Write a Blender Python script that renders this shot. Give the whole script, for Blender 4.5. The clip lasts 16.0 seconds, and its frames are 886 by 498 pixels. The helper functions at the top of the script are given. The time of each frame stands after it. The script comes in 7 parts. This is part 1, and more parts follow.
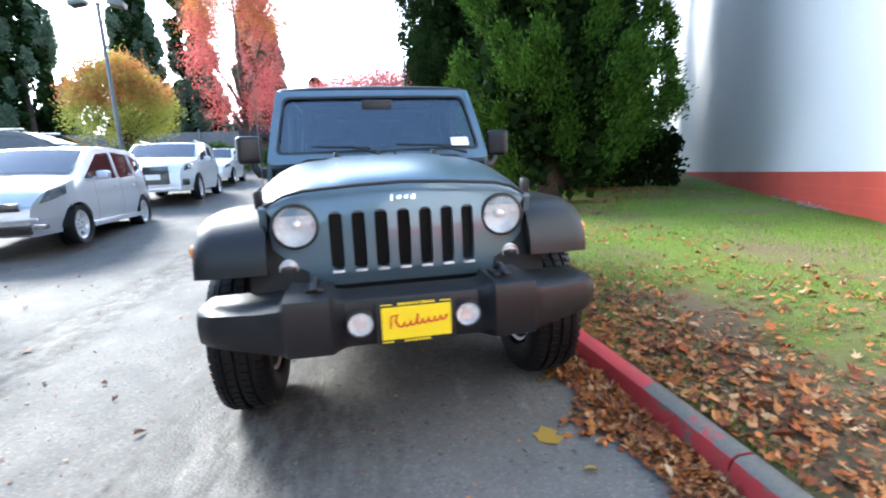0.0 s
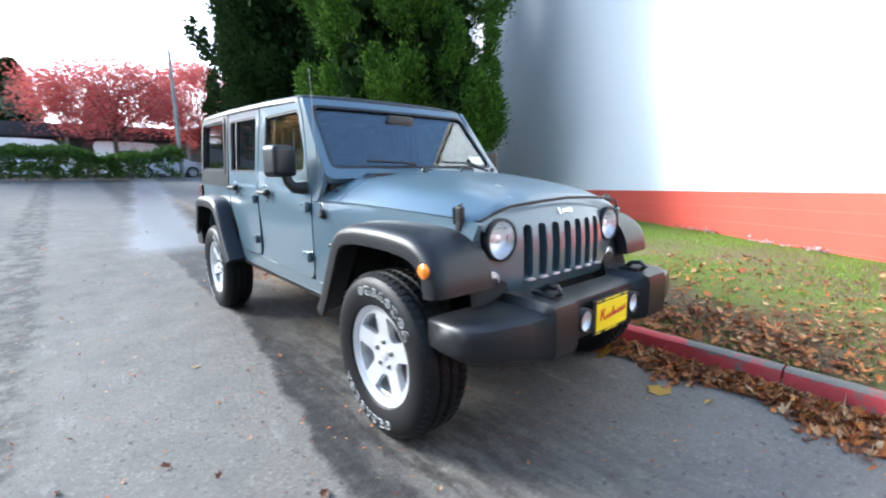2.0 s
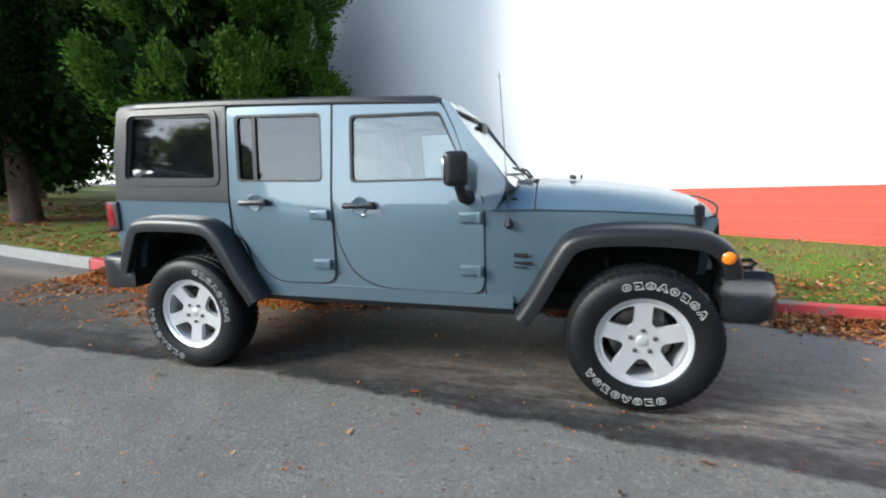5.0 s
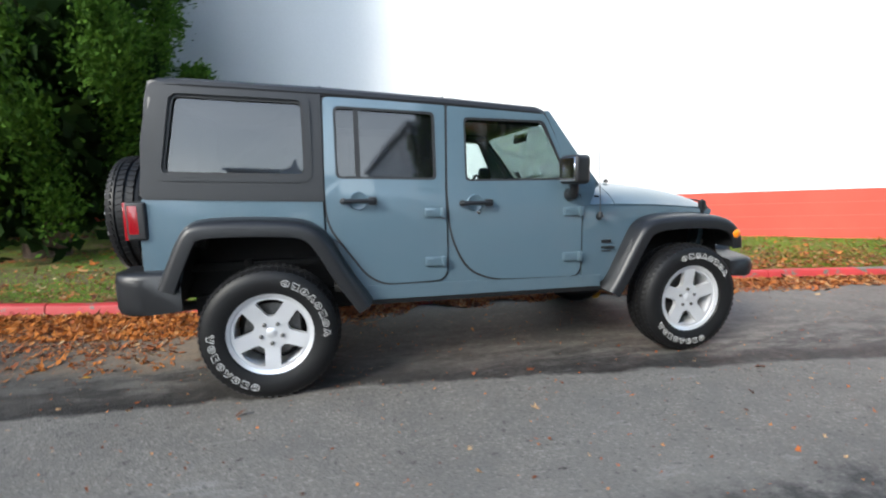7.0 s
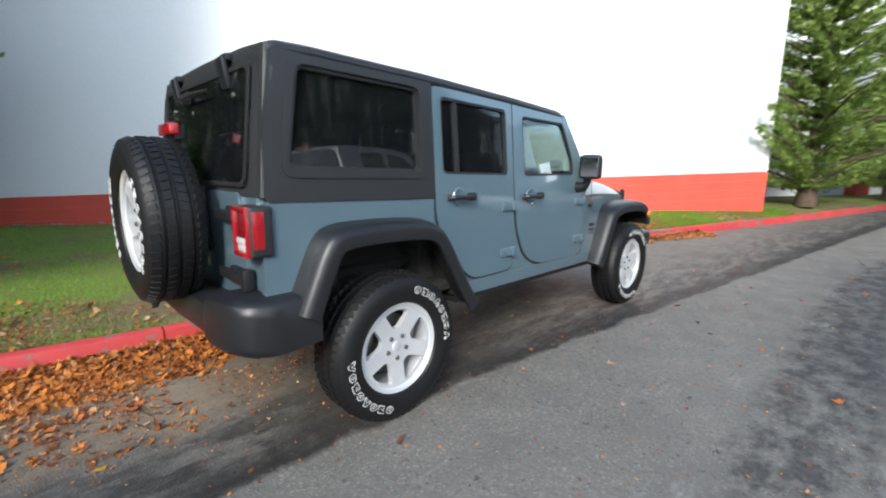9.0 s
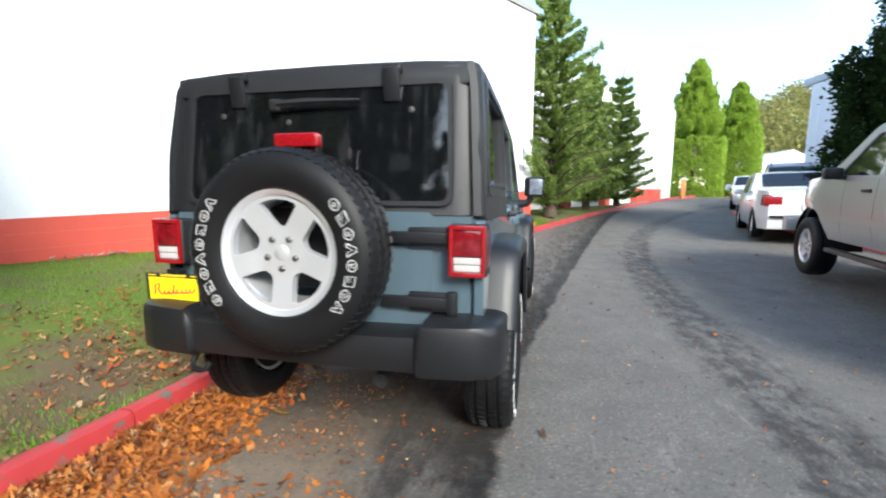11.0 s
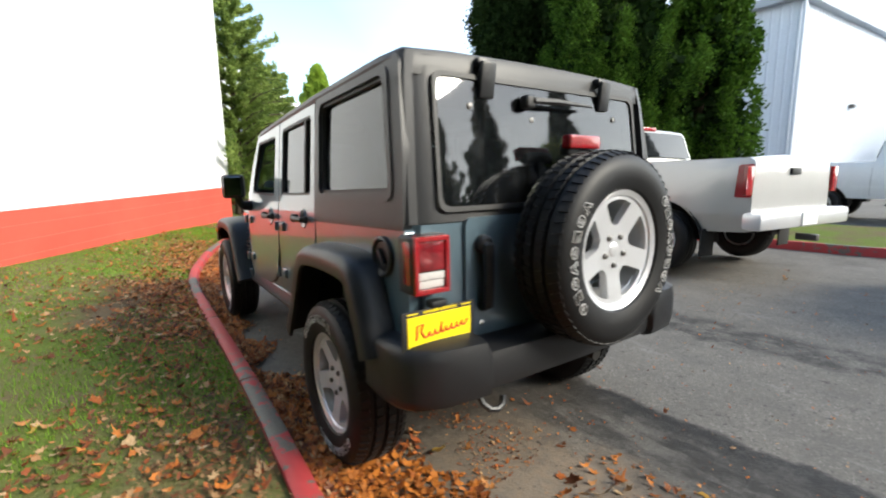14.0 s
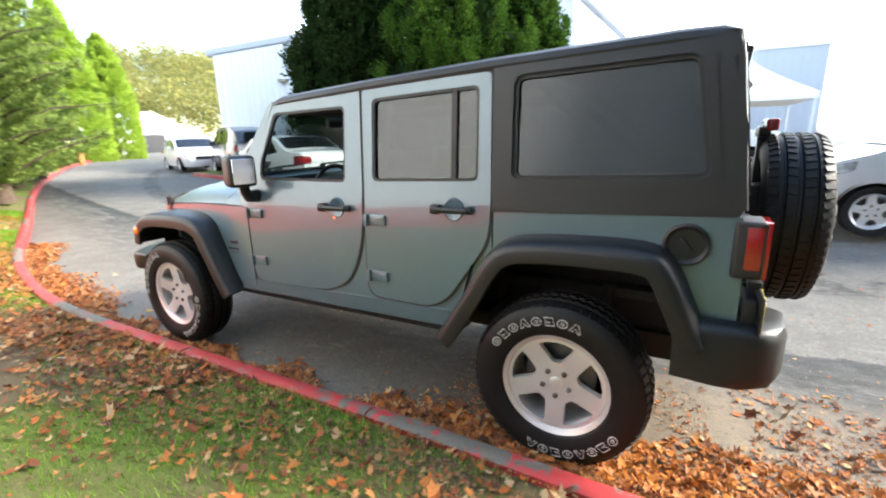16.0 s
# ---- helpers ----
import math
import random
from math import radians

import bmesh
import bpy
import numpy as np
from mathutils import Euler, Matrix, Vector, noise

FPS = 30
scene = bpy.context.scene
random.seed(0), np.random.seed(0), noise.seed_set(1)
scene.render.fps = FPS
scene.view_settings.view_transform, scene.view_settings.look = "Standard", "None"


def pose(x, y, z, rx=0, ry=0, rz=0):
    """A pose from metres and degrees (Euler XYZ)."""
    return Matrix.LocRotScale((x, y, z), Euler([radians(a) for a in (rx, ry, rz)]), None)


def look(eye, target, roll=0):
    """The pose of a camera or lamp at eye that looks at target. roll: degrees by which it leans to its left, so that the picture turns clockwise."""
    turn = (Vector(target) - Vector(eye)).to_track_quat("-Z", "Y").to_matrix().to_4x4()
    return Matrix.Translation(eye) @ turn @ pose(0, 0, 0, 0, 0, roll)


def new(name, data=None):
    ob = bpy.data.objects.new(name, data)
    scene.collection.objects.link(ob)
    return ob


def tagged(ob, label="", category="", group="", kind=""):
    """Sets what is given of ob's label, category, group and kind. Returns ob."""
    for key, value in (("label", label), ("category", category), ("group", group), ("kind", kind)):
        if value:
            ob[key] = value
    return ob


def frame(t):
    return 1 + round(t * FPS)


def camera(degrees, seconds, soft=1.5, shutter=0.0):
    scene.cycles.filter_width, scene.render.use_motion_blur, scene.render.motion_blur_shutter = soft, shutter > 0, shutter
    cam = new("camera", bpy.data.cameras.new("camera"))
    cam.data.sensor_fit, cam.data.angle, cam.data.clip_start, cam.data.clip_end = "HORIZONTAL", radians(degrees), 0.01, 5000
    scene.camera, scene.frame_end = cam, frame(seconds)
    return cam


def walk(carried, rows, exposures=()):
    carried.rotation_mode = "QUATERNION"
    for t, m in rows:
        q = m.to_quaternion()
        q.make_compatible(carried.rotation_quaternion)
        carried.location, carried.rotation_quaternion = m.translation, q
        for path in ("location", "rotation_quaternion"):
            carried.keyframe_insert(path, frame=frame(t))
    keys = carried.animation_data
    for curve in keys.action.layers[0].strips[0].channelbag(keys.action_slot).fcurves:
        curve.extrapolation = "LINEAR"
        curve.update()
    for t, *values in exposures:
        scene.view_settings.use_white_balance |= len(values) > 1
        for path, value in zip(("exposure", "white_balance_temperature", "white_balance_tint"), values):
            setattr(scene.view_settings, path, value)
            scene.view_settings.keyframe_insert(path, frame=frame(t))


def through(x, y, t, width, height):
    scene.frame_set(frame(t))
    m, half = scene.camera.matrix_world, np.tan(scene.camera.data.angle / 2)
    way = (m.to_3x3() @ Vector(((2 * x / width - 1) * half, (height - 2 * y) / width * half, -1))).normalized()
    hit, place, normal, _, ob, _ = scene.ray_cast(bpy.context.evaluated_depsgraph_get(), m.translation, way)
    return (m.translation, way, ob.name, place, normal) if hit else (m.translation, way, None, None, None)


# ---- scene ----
cam = camera(90.2, 16.0, soft=2.0, shutter=0.5)
PATH = [
    (0, (-0.196, -2.359, 1.182), (0.173, -0.428, 0.815), -2.3),
    (0.5, (-0.624, -2.303, 1.198), (-0.103, -0.404, 0.848), -1.3),
    (1, (-1.1, -2.175, 1.21), (-0.272, -0.385, 0.877), -1.4),
    (1.5, (-1.523, -1.975, 1.216), (-0.44, -0.326, 0.885), -1.4),
    (2, (-1.927, -1.731, 1.246), (-0.651, -0.226, 0.916), -0.9),
    (2.5, (-2.324, -1.428, 1.253), (-0.904, -0.063, 0.908), -1.7),
    (3, (-2.628, -1.083, 1.275), (-1.049, 0.089, 0.911), -1.5),
    (3.5, (-2.909, -0.684, 1.314), (-1.214, 0.306, 0.935), -1.7),
    (4, (-3.13, -0.264, 1.341), (-1.332, 0.517, 0.943), -1.8),
    (4.5, (-3.256, 0.145, 1.344), (-1.383, 0.723, 0.946), -0.4),
    (4.7, (-3.272, 0.247, 1.335), (-1.389, 0.817, 0.978), -1.3),
    (6.8, (-3.602, 2.313, 1.22), (-1.651, 1.962, 0.951), -0.2),
    (7, (-3.563, 2.535, 1.241), (-1.636, 2.074, 0.966), -0.9),
    (7.5, (-3.43, 3.038, 1.328), (-1.571, 2.374, 1.002), -0.6),
    (8, (-3.202, 3.515, 1.36), (-1.448, 2.63, 0.983), -0.8),
    (8.5, (-2.915, 3.982, 1.364), (-1.339, 2.807, 1.0), -2.0),
    (8.7, (-2.794, 4.137, 1.36), (-1.286, 2.877, 0.99), -1.3),
    (10.8, (-1.208, 5.332, 1.325), (-0.696, 3.417, 1.06), 1.0),
    (11, (-1.03, 5.403, 1.339), (-0.58, 3.475, 1.062), 0.1),
    (11.5, (-0.579, 5.524, 1.325), (-0.37, 3.547, 1.106), -0.3),
    (12, (-0.139, 5.56, 1.351), (-0.263, 3.582, 1.083), 2.0),
    (12.5, (0.294, 5.518, 1.34), (-0.117, 3.578, 1.076), 0.9),
    (13, (0.709, 5.397, 1.347), (0.047, 3.534, 1.05), 1.3),
    (13.5, (1.169, 5.209, 1.374), (0.234, 3.473, 1.036), -0.2),
    (14, (1.571, 4.967, 1.391), (0.451, 3.341, 1.071), -0.9),
    (14.5, (1.946, 4.633, 1.409), (0.651, 3.154, 1.041), 0.2),
    (15, (2.269, 4.266, 1.429), (0.808, 2.967, 1.006), -0.9),
    (15.5, (2.477, 3.831, 1.451), (0.917, 2.662, 1.0), -3.1),
    (16, (2.682, 3.402, 1.502), (0.989, 2.452, 1.02), -1.5),
]
walk(cam, [(t, look(eye, target, roll)) for t, eye, target, roll in PATH], [(0, 2.5, 6100, 7), (1.0, 2.5, 6100, 7), (2, 2.3, 6100, 7), (3.5, 1.95, 6350, 7), (4.5, 1.6, 6450, 7), (8, 1.55, 6550, 7), (11, 1.75, 6550, 7), (13.5, 1.6, 7000, 7), (15, 2.05, 7200, 7), (16, 2.75, 7200, 7)])

# ---- light ----
SUN = Vector((-0.50, 0.75, 0.52)).normalized()
world = bpy.data.worlds.new("sky")
scene.world = world
world.use_nodes = True
wn, wl = world.node_tree.nodes, world.node_tree.links
wn.clear()
sky = wn.new("ShaderNodeTexSky")
sky.sky_type, sky.sun_disc = "NISHITA", False
sky.sun_elevation = math.asin(SUN.z)
sky.sun_rotation = math.atan2(SUN.x, SUN.y)
sky.air_density, sky.dust_density, sky.ozone_density = 1.1, 0.4, 2.4
cloud_co = wn.new("ShaderNodeTexCoord")
cloud_map = wn.new("ShaderNodeMapping")
cloud_map.inputs["Scale"].default_value = (1.0, 1.0, 3.0)
cloud_noise = wn.new("ShaderNodeTexNoise")
cloud_noise.inputs["Scale"].default_value = 1.6
cloud_noise.inputs["Detail"].default_value = 6.0
cloud_ramp = wn.new("ShaderNodeValToRGB")
cloud_ramp.color_ramp.elements[0].position, cloud_ramp.color_ramp.elements[0].color = 0.30, (0.45, 0.45, 0.45, 1)
cloud_ramp.color_ramp.elements[1].position, cloud_ramp.color_ramp.elements[1].color = 0.62, (0.9, 0.9, 0.9, 1)
cloud_sep = wn.new("ShaderNodeSeparateXYZ")
wl.new(cloud_co.outputs["Generated"], cloud_sep.inputs[0])
cloud_high = wn.new("ShaderNodeMapRange")
cloud_high.inputs["From Min"].default_value, cloud_high.inputs["From Max"].default_value = 0.10, 0.72
cloud_high.inputs["To Min"].default_value, cloud_high.inputs["To Max"].default_value = 1.0, 0.0
wl.new(cloud_sep.outputs["Z"], cloud_high.inputs["Value"])
cloud_fac = wn.new("ShaderNodeMath")
cloud_fac.operation = "MULTIPLY"
wl.new(cloud_ramp.outputs["Color"], cloud_fac.inputs[0])
# cloud is thick towards the sun and thins to blue sky away from it
cloud_dot = wn.new("ShaderNodeVectorMath")
cloud_dot.operation = "DOT_PRODUCT"
cloud_dot.inputs[1].default_value = SUN
wl.new(cloud_co.outputs["Generated"], cloud_dot.inputs[0])
cloud_side = wn.new("ShaderNodeMapRange")
cloud_side.inputs["From Min"].default_value, cloud_side.inputs["From Max"].default_value = -0.30, 0.80
cloud_side.inputs["To Min"].default_value, cloud_side.inputs["To Max"].default_value = 0.05, 1.10
wl.new(cloud_dot.outputs["Value"], cloud_side.inputs["Value"])
cloud_thin = wn.new("ShaderNodeMath")
cloud_thin.operation = "MULTIPLY"
wl.new(cloud_high.outputs["Result"], cloud_thin.inputs[0])
wl.new(cloud_side.outputs["Result"], cloud_thin.inputs[1])
wl.new(cloud_thin.outputs[0], cloud_fac.inputs[1])
cloud_mix = wn.new("ShaderNodeMix")
cloud_mix.data_type = "RGBA"
cloud_mix.inputs["B"].default_value = (15.0, 15.8, 16.8, 1)
background = wn.new("ShaderNodeBackground")
background.inputs["Strength"].default_value = 0.13
world_out = wn.new("ShaderNodeOutputWorld")
wl.new(cloud_co.outputs["Generated"], cloud_map.inputs["Vector"])
wl.new(cloud_map.outputs["Vector"], cloud_noise.inputs["Vector"])
wl.new(cloud_noise.outputs["Fac"], cloud_ramp.inputs["Fac"])
wl.new(cloud_fac.outputs[0], cloud_mix.inputs["Factor"])
wl.new(sky.outputs["Color"], cloud_mix.inputs["A"])
wl.new(cloud_mix.outputs["Result"], background.inputs["Color"])
wl.new(background.outputs["Background"], world_out.inputs["Surface"])

sun_data = bpy.data.lights.new("sun", "SUN")
sun_data.energy, sun_data.angle, sun_data.color = 2.1, radians(18), (1.0, 0.965, 0.90)
sun = new("sun", sun_data)
sun.matrix_world = look(SUN * 60, (0, 0, 0))

# ---- materials ----
def nodes_of(name):
    m = bpy.data.materials.new(name)
    m.use_nodes = True
    nt = m.node_tree
    return m, nt.nodes, nt.links, nt.nodes["Principled BSDF"]


def noise_fac(n, l, scale, detail=4.0, rough=0.55, stretch=(1, 1, 1), coords="Object"):
    co = n.new("ShaderNodeTexCoord")
    mp = n.new("ShaderNodeMapping")
    mp.inputs["Scale"].default_value = stretch
    tx = n.new("ShaderNodeTexNoise")
    tx.inputs["Scale"].default_value, tx.inputs["Detail"].default_value, tx.inputs["Roughness"].default_value = scale, detail, rough
    l.new(co.outputs[coords], mp.inputs["Vector"])
    l.new(mp.outputs["Vector"], tx.inputs["Vector"])
    return tx.outputs["Fac"]


def ramp(n, l, fac, stops):
    r = n.new("ShaderNodeValToRGB")
    e = r.color_ramp.elements
    while len(e) < len(stops):
        e.new(0.5)
    for k, (at, c) in zip(e, stops):
        k.position, k.color = at, (*c, 1) if len(c) == 3 else c
    l.new(fac, r.inputs["Fac"])
    return r.outputs["Color"]


def mix(n, l, fac, a, b, kind="MIX"):
    m = n.new("ShaderNodeMix")
    m.data_type, m.blend_type = "RGBA", kind
    for socket, v in (("Factor", fac), ("A", a), ("B", b)):
        if hasattr(v, "links"):
            l.new(v, m.inputs[socket])
        elif socket == "Factor":
            m.inputs[socket].default_value = v
        else:
            m.inputs[socket].default_value = (*v, 1)
    return m.outputs["Result"]


def bump(n, l, bsdf, fac, strength, distance=0.01):
    b = n.new("ShaderNodeBump")
    b.inputs["Strength"].default_value, b.inputs["Distance"].default_value = strength, distance
    l.new(fac, b.inputs["Height"])
    l.new(b.outputs["Normal"], bsdf.inputs["Normal"])


def plain(name, color, rough=0.5, metal=0.0, vary=0.12, grain=60.0, relief=0.0, coat=0.0, spec=0.5):
    """A surface of one colour with fine grain, faint large stains and some relief."""
    m, n, l, b = nodes_of(name)
    fine, large = noise_fac(n, l, grain), noise_fac(n, l, 2.3, 6.0)
    dark, light = [c * (1 - vary) for c in color], [min(1, c * (1 + vary)) for c in color]
    c1 = ramp(n, l, fine, [(0.3, dark), (0.7, light)])
    c2 = mix(n, l, ramp(n, l, large, [(0.35, (0, 0, 0)), (0.75, (0.35, 0.35, 0.35))]), c1, dark)
    l.new(c2, b.inputs["Base Color"])
    r = n.new("ShaderNodeMapRange")
    r.inputs["To Min"].default_value, r.inputs["To Max"].default_value = max(0.02, rough - 0.06), min(1, rough + 0.06)
    l.new(large, r.inputs["Value"])
    l.new(r.outputs["Result"], b.inputs["Roughness"])
    b.inputs["Metallic"].default_value = metal
    b.inputs["Coat Weight"].default_value = coat
    b.inputs["Coat Roughness"].default_value = 0.04
    b.inputs["Specular IOR Level"].default_value = spec
    if relief:
        bump(n, l, b, fine, relief, 0.003)
    return m


def paint_material(name, color, metal=0.0, rough=0.35, coat=1.0, wet=0.0):
    m, n, l, b = nodes_of(name)
    flake, film = noise_fac(n, l, 900.0, 2.0), noise_fac(n, l, 3.0, 7.0, 0.65, (1, 1, 0.5))
    c = ramp(n, l, flake, [(0.35, [v * 0.9 for v in color]), (0.65, [min(1, v * 1.1) for v in color])])
    dirt = mix(n, l, ramp(n, l, film, [(0.45, (0, 0, 0)), (0.8, (0.12, 0.12, 0.12))]), c, (0.22, 0.21, 0.19))
    l.new(dirt, b.inputs["Base Color"])
    b.inputs["Metallic"].default_value, b.inputs["Roughness"].default_value = metal, rough
    b.inputs["Coat Weight"].default_value = coat
    cr = n.new("ShaderNodeMapRange")
    cr.inputs["To Min"].default_value, cr.inputs["To Max"].default_value = wet * 0.5, 0.05 + wet
    l.new(film, cr.inputs["Value"])
    l.new(cr.outputs["Result"], b.inputs["Coat Roughness"])
    if wet:
        # beads of rain standing on the paint
        bead = n.new("ShaderNodeTexVoronoi")
        bead.inputs["Scale"].default_value = 85.0
        l.new(n.new("ShaderNodeTexCoord").outputs["Object"], bead.inputs["Vector"])
        drop = ramp(n, l, bead.outputs["Distance"], [(0.10, (1, 1, 1)), (0.42, (0, 0, 0))])
        lump = n.new("ShaderNodeBump")
        lump.inputs["Strength"].default_value, lump.inputs["Distance"].default_value = 0.5, 0.002
        l.new(drop, lump.inputs["Height"])
        l.new(lump.outputs["Normal"], b.inputs["Coat Normal"])
    return m


def glass_material(name, tint, alpha, rough=0.02, streaks=0.0, shine=0.07):
    """A tinted pane: glossy over a partly see-through body."""
    m, n, l, b = nodes_of(name)
    out = n["Material Output"]
    clear = n.new("ShaderNodeBsdfTransparent")
    clear.inputs["Color"].default_value = (*tint, 1)
    gloss = n.new("ShaderNodeBsdfGlossy")
    gloss.inputs["Roughness"].default_value = rough
    gloss.inputs["Color"].default_value = (0.95, 0.97, 1.0, 1)
    facing = n.new("ShaderNodeLayerWeight")
    facing.inputs["Blend"].default_value = 0.5
    steep = n.new("ShaderNodeMath")
    steep.operation, steep.inputs[1].default_value = "POWER", 5.5
    l.new(facing.outputs["Facing"], steep.inputs[0])
    fres = n.new("ShaderNodeMath")
    fres.operation, fres.inputs[1].default_value, fres.inputs[2].default_value = "MULTIPLY_ADD", 0.95 - shine, shine
    l.new(steep.outputs[0], fres.inputs[0])
    b.inputs["Base Color"].default_value = (0.012, 0.014, 0.016, 1)
    b.inputs["Roughness"].default_value = 0.05
    body = n.new("ShaderNodeMixShader")
    body.inputs["Fac"].default_value = alpha
    l.new(clear.outputs[0], body.inputs[1])
    l.new(b.outputs[0], body.inputs[2])
    pane = n.new("ShaderNodeMixShader")
    l.new(fres.outputs[0], pane.inputs["Fac"])
    l.new(body.outputs[0], pane.inputs[1])
    l.new(gloss.outputs[0], pane.inputs[2])
    last = pane
    if streaks:
        wet = noise_fac(n, l, 9.0, 5.0, 0.6, (3.0, 3.0, 0.35))
        film = n.new("ShaderNodeBsdfDiffuse")
        film.inputs["Color"].default_value = (0.5, 0.52, 0.53, 1)
        last = n.new("ShaderNodeMixShader")
        l.new(ramp(n, l, wet, [(0.52, (0, 0, 0)), (0.72, (streaks, streaks, streaks))]), last.inputs["Fac"])
        l.new(pane.outputs[0], last.inputs[1])
        l.new(film.outputs[0], last.inputs[2])
    l.new(last.outputs[0], out.inputs["Surface"])
    return m


def leaf_material(name, dark, light, gloss=0.45, through=0.38, spec=0.3):
    m, n, l, b = nodes_of(name)
    geo = n.new("ShaderNodeNewGeometry")
    c = ramp(n, l, geo.outputs["Random Per Island"], [(0.0, dark), (1.0, light)])
    patch = noise_fac(n, l, 1.3, 3.0)
    c = mix(n, l, ramp(n, l, patch, [(0.4, (0, 0, 0)), (0.7, (0.5, 0.5, 0.5))]), c, light)
    l.new(c, b.inputs["Base Color"])
    b.inputs["Roughness"].default_value = gloss
    b.inputs["Specular IOR Level"].default_value = spec
    thin = n.new("ShaderNodeBsdfTranslucent")
    l.new(c, thin.inputs["Color"])
    both = n.new("ShaderNodeMixShader")
    both.inputs["Fac"].default_value = through
    l.new(b.outputs[0], both.inputs[1])
    l.new(thin.outputs[0], both.inputs[2])
    l.new(both.outputs[0], n["Material Output"].inputs["Surface"])
    return m


def asphalt_material():
    m, n, l, b = nodes_of("asphalt")
    co = n.new("ShaderNodeTexCoord")
    xyz = n.new("ShaderNodeSeparateXYZ")
    l.new(co.outputs["Object"], xyz.inputs[0])
    grit = n.new("ShaderNodeTexVoronoi")
    grit.inputs["Scale"].default_value = 95.0
    l.new(co.outputs["Object"], grit.inputs["Vector"])
    fine = noise_fac(n, l, 42.0, 6.0, 0.7)
    mid = noise_fac(n, l, 3.0, 6.0, 0.65)
    large = noise_fac(n, l, 0.35, 4.0)
    base = ramp(n, l, fine, [(0.25, (0.088, 0.081, 0.071)), (0.75, (0.200, 0.184, 0.162))])
    base = mix(n, l, ramp(n, l, grit.outputs["Color"], [(0.70, (0, 0, 0)), (0.92, (0.6, 0.6, 0.6))]), base, (0.31, 0.290, 0.262))
    base = mix(n, l, ramp(n, l, mid, [(0.38, (0, 0, 0)), (0.66, (0.55, 0.55, 0.55))]), base, (0.10, 0.096, 0.090))
    base = mix(n, l, ramp(n, l, large, [(0.4, (0, 0, 0)), (0.65, (0.3, 0.3, 0.3))]), base, (0.20, 0.193, 0.180))

    def band(center_bend, start, side, half, soft, wander, scale=1.4):
        """1 inside a ragged strip along y that bends away ahead of y = start; side 1: only its kerb half, 0: both halves."""
        c0, c1, c2 = center_bend
        def node(op, a, bb):
            q = n.new("ShaderNodeMath")
            q.operation = op
            for s, v in ((0, a), (1, bb)):
                if hasattr(v, "links"):
                    l.new(v, q.inputs[s])
                else:
                    q.inputs[s].default_value = v
            return q.outputs[0]
        yy = xyz.outputs["Y"]
        yy = node("MINIMUM", node("SUBTRACT", yy, start), 0.0)
        cx = node("ADD", node("MULTIPLY", yy, c1), node("MULTIPLY", node("MULTIPLY", yy, yy), c2))
        d = node("SUBTRACT", node("SUBTRACT", xyz.outputs["X"], cx), c0)
        d = node("ADD", d, node("MULTIPLY", node("SUBTRACT", noise_fac(n, l, scale, 7.0, 0.7), 0.5), wander))
        if side:
            cut = n.new("ShaderNodeMapRange")
            cut.inputs["From Min"].default_value, cut.inputs["From Max"].default_value = -0.02, 0.03
            l.new(d, cut.inputs["Value"])
        d = node("ABSOLUTE", d, 0.0)
        r = n.new("ShaderNodeMapRange")
        r.inputs["From Min"].default_value, r.inputs["From Max"].default_value = half, half + soft
        r.inputs["To Min"].default_value, r.inputs["To Max"].default_value = 1.0, 0.0
        l.new(d, r.inputs["Value"])
        return node("MULTIPLY", r.outputs["Result"], cut.outputs["Result"]) if side else r.outputs["Result"]

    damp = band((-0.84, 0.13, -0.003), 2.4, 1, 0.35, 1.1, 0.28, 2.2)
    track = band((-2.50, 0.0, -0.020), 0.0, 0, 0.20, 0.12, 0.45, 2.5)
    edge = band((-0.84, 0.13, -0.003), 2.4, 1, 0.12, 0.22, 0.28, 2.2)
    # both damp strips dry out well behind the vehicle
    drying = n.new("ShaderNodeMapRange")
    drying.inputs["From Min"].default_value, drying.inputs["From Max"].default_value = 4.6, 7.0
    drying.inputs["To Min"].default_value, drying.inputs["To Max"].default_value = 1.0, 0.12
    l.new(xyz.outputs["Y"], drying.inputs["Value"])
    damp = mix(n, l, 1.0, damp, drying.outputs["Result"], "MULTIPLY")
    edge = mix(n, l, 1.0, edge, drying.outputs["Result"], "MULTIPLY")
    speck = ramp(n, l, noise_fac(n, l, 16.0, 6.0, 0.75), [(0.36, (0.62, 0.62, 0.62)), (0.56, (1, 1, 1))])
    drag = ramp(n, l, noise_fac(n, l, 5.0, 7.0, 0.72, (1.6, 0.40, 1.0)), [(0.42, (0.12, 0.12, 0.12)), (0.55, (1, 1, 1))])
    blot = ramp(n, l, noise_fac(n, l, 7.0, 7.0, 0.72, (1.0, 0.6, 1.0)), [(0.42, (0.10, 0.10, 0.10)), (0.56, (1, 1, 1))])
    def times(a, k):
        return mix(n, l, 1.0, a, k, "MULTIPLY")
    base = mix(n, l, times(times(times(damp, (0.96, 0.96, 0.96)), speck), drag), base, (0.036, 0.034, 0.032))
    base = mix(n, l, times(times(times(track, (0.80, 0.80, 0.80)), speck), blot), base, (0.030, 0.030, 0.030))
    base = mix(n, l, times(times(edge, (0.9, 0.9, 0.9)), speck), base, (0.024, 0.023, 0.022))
    # brown soil washed into the gutter behind the vehicle
    soil = band((0.36, 0.0, 0.0), 9.0, 0, 0.46, 0.22, 0.55, 2.4)
    behind = n.new("ShaderNodeMapRange")
    behind.inputs["From Min"].default_value, behind.inputs["From Max"].default_value = 2.3, 3.3
    l.new(xyz.outputs["Y"], behind.inputs["Value"])
    soiled = n.new("ShaderNodeMath")
    soiled.operation = "MULTIPLY"
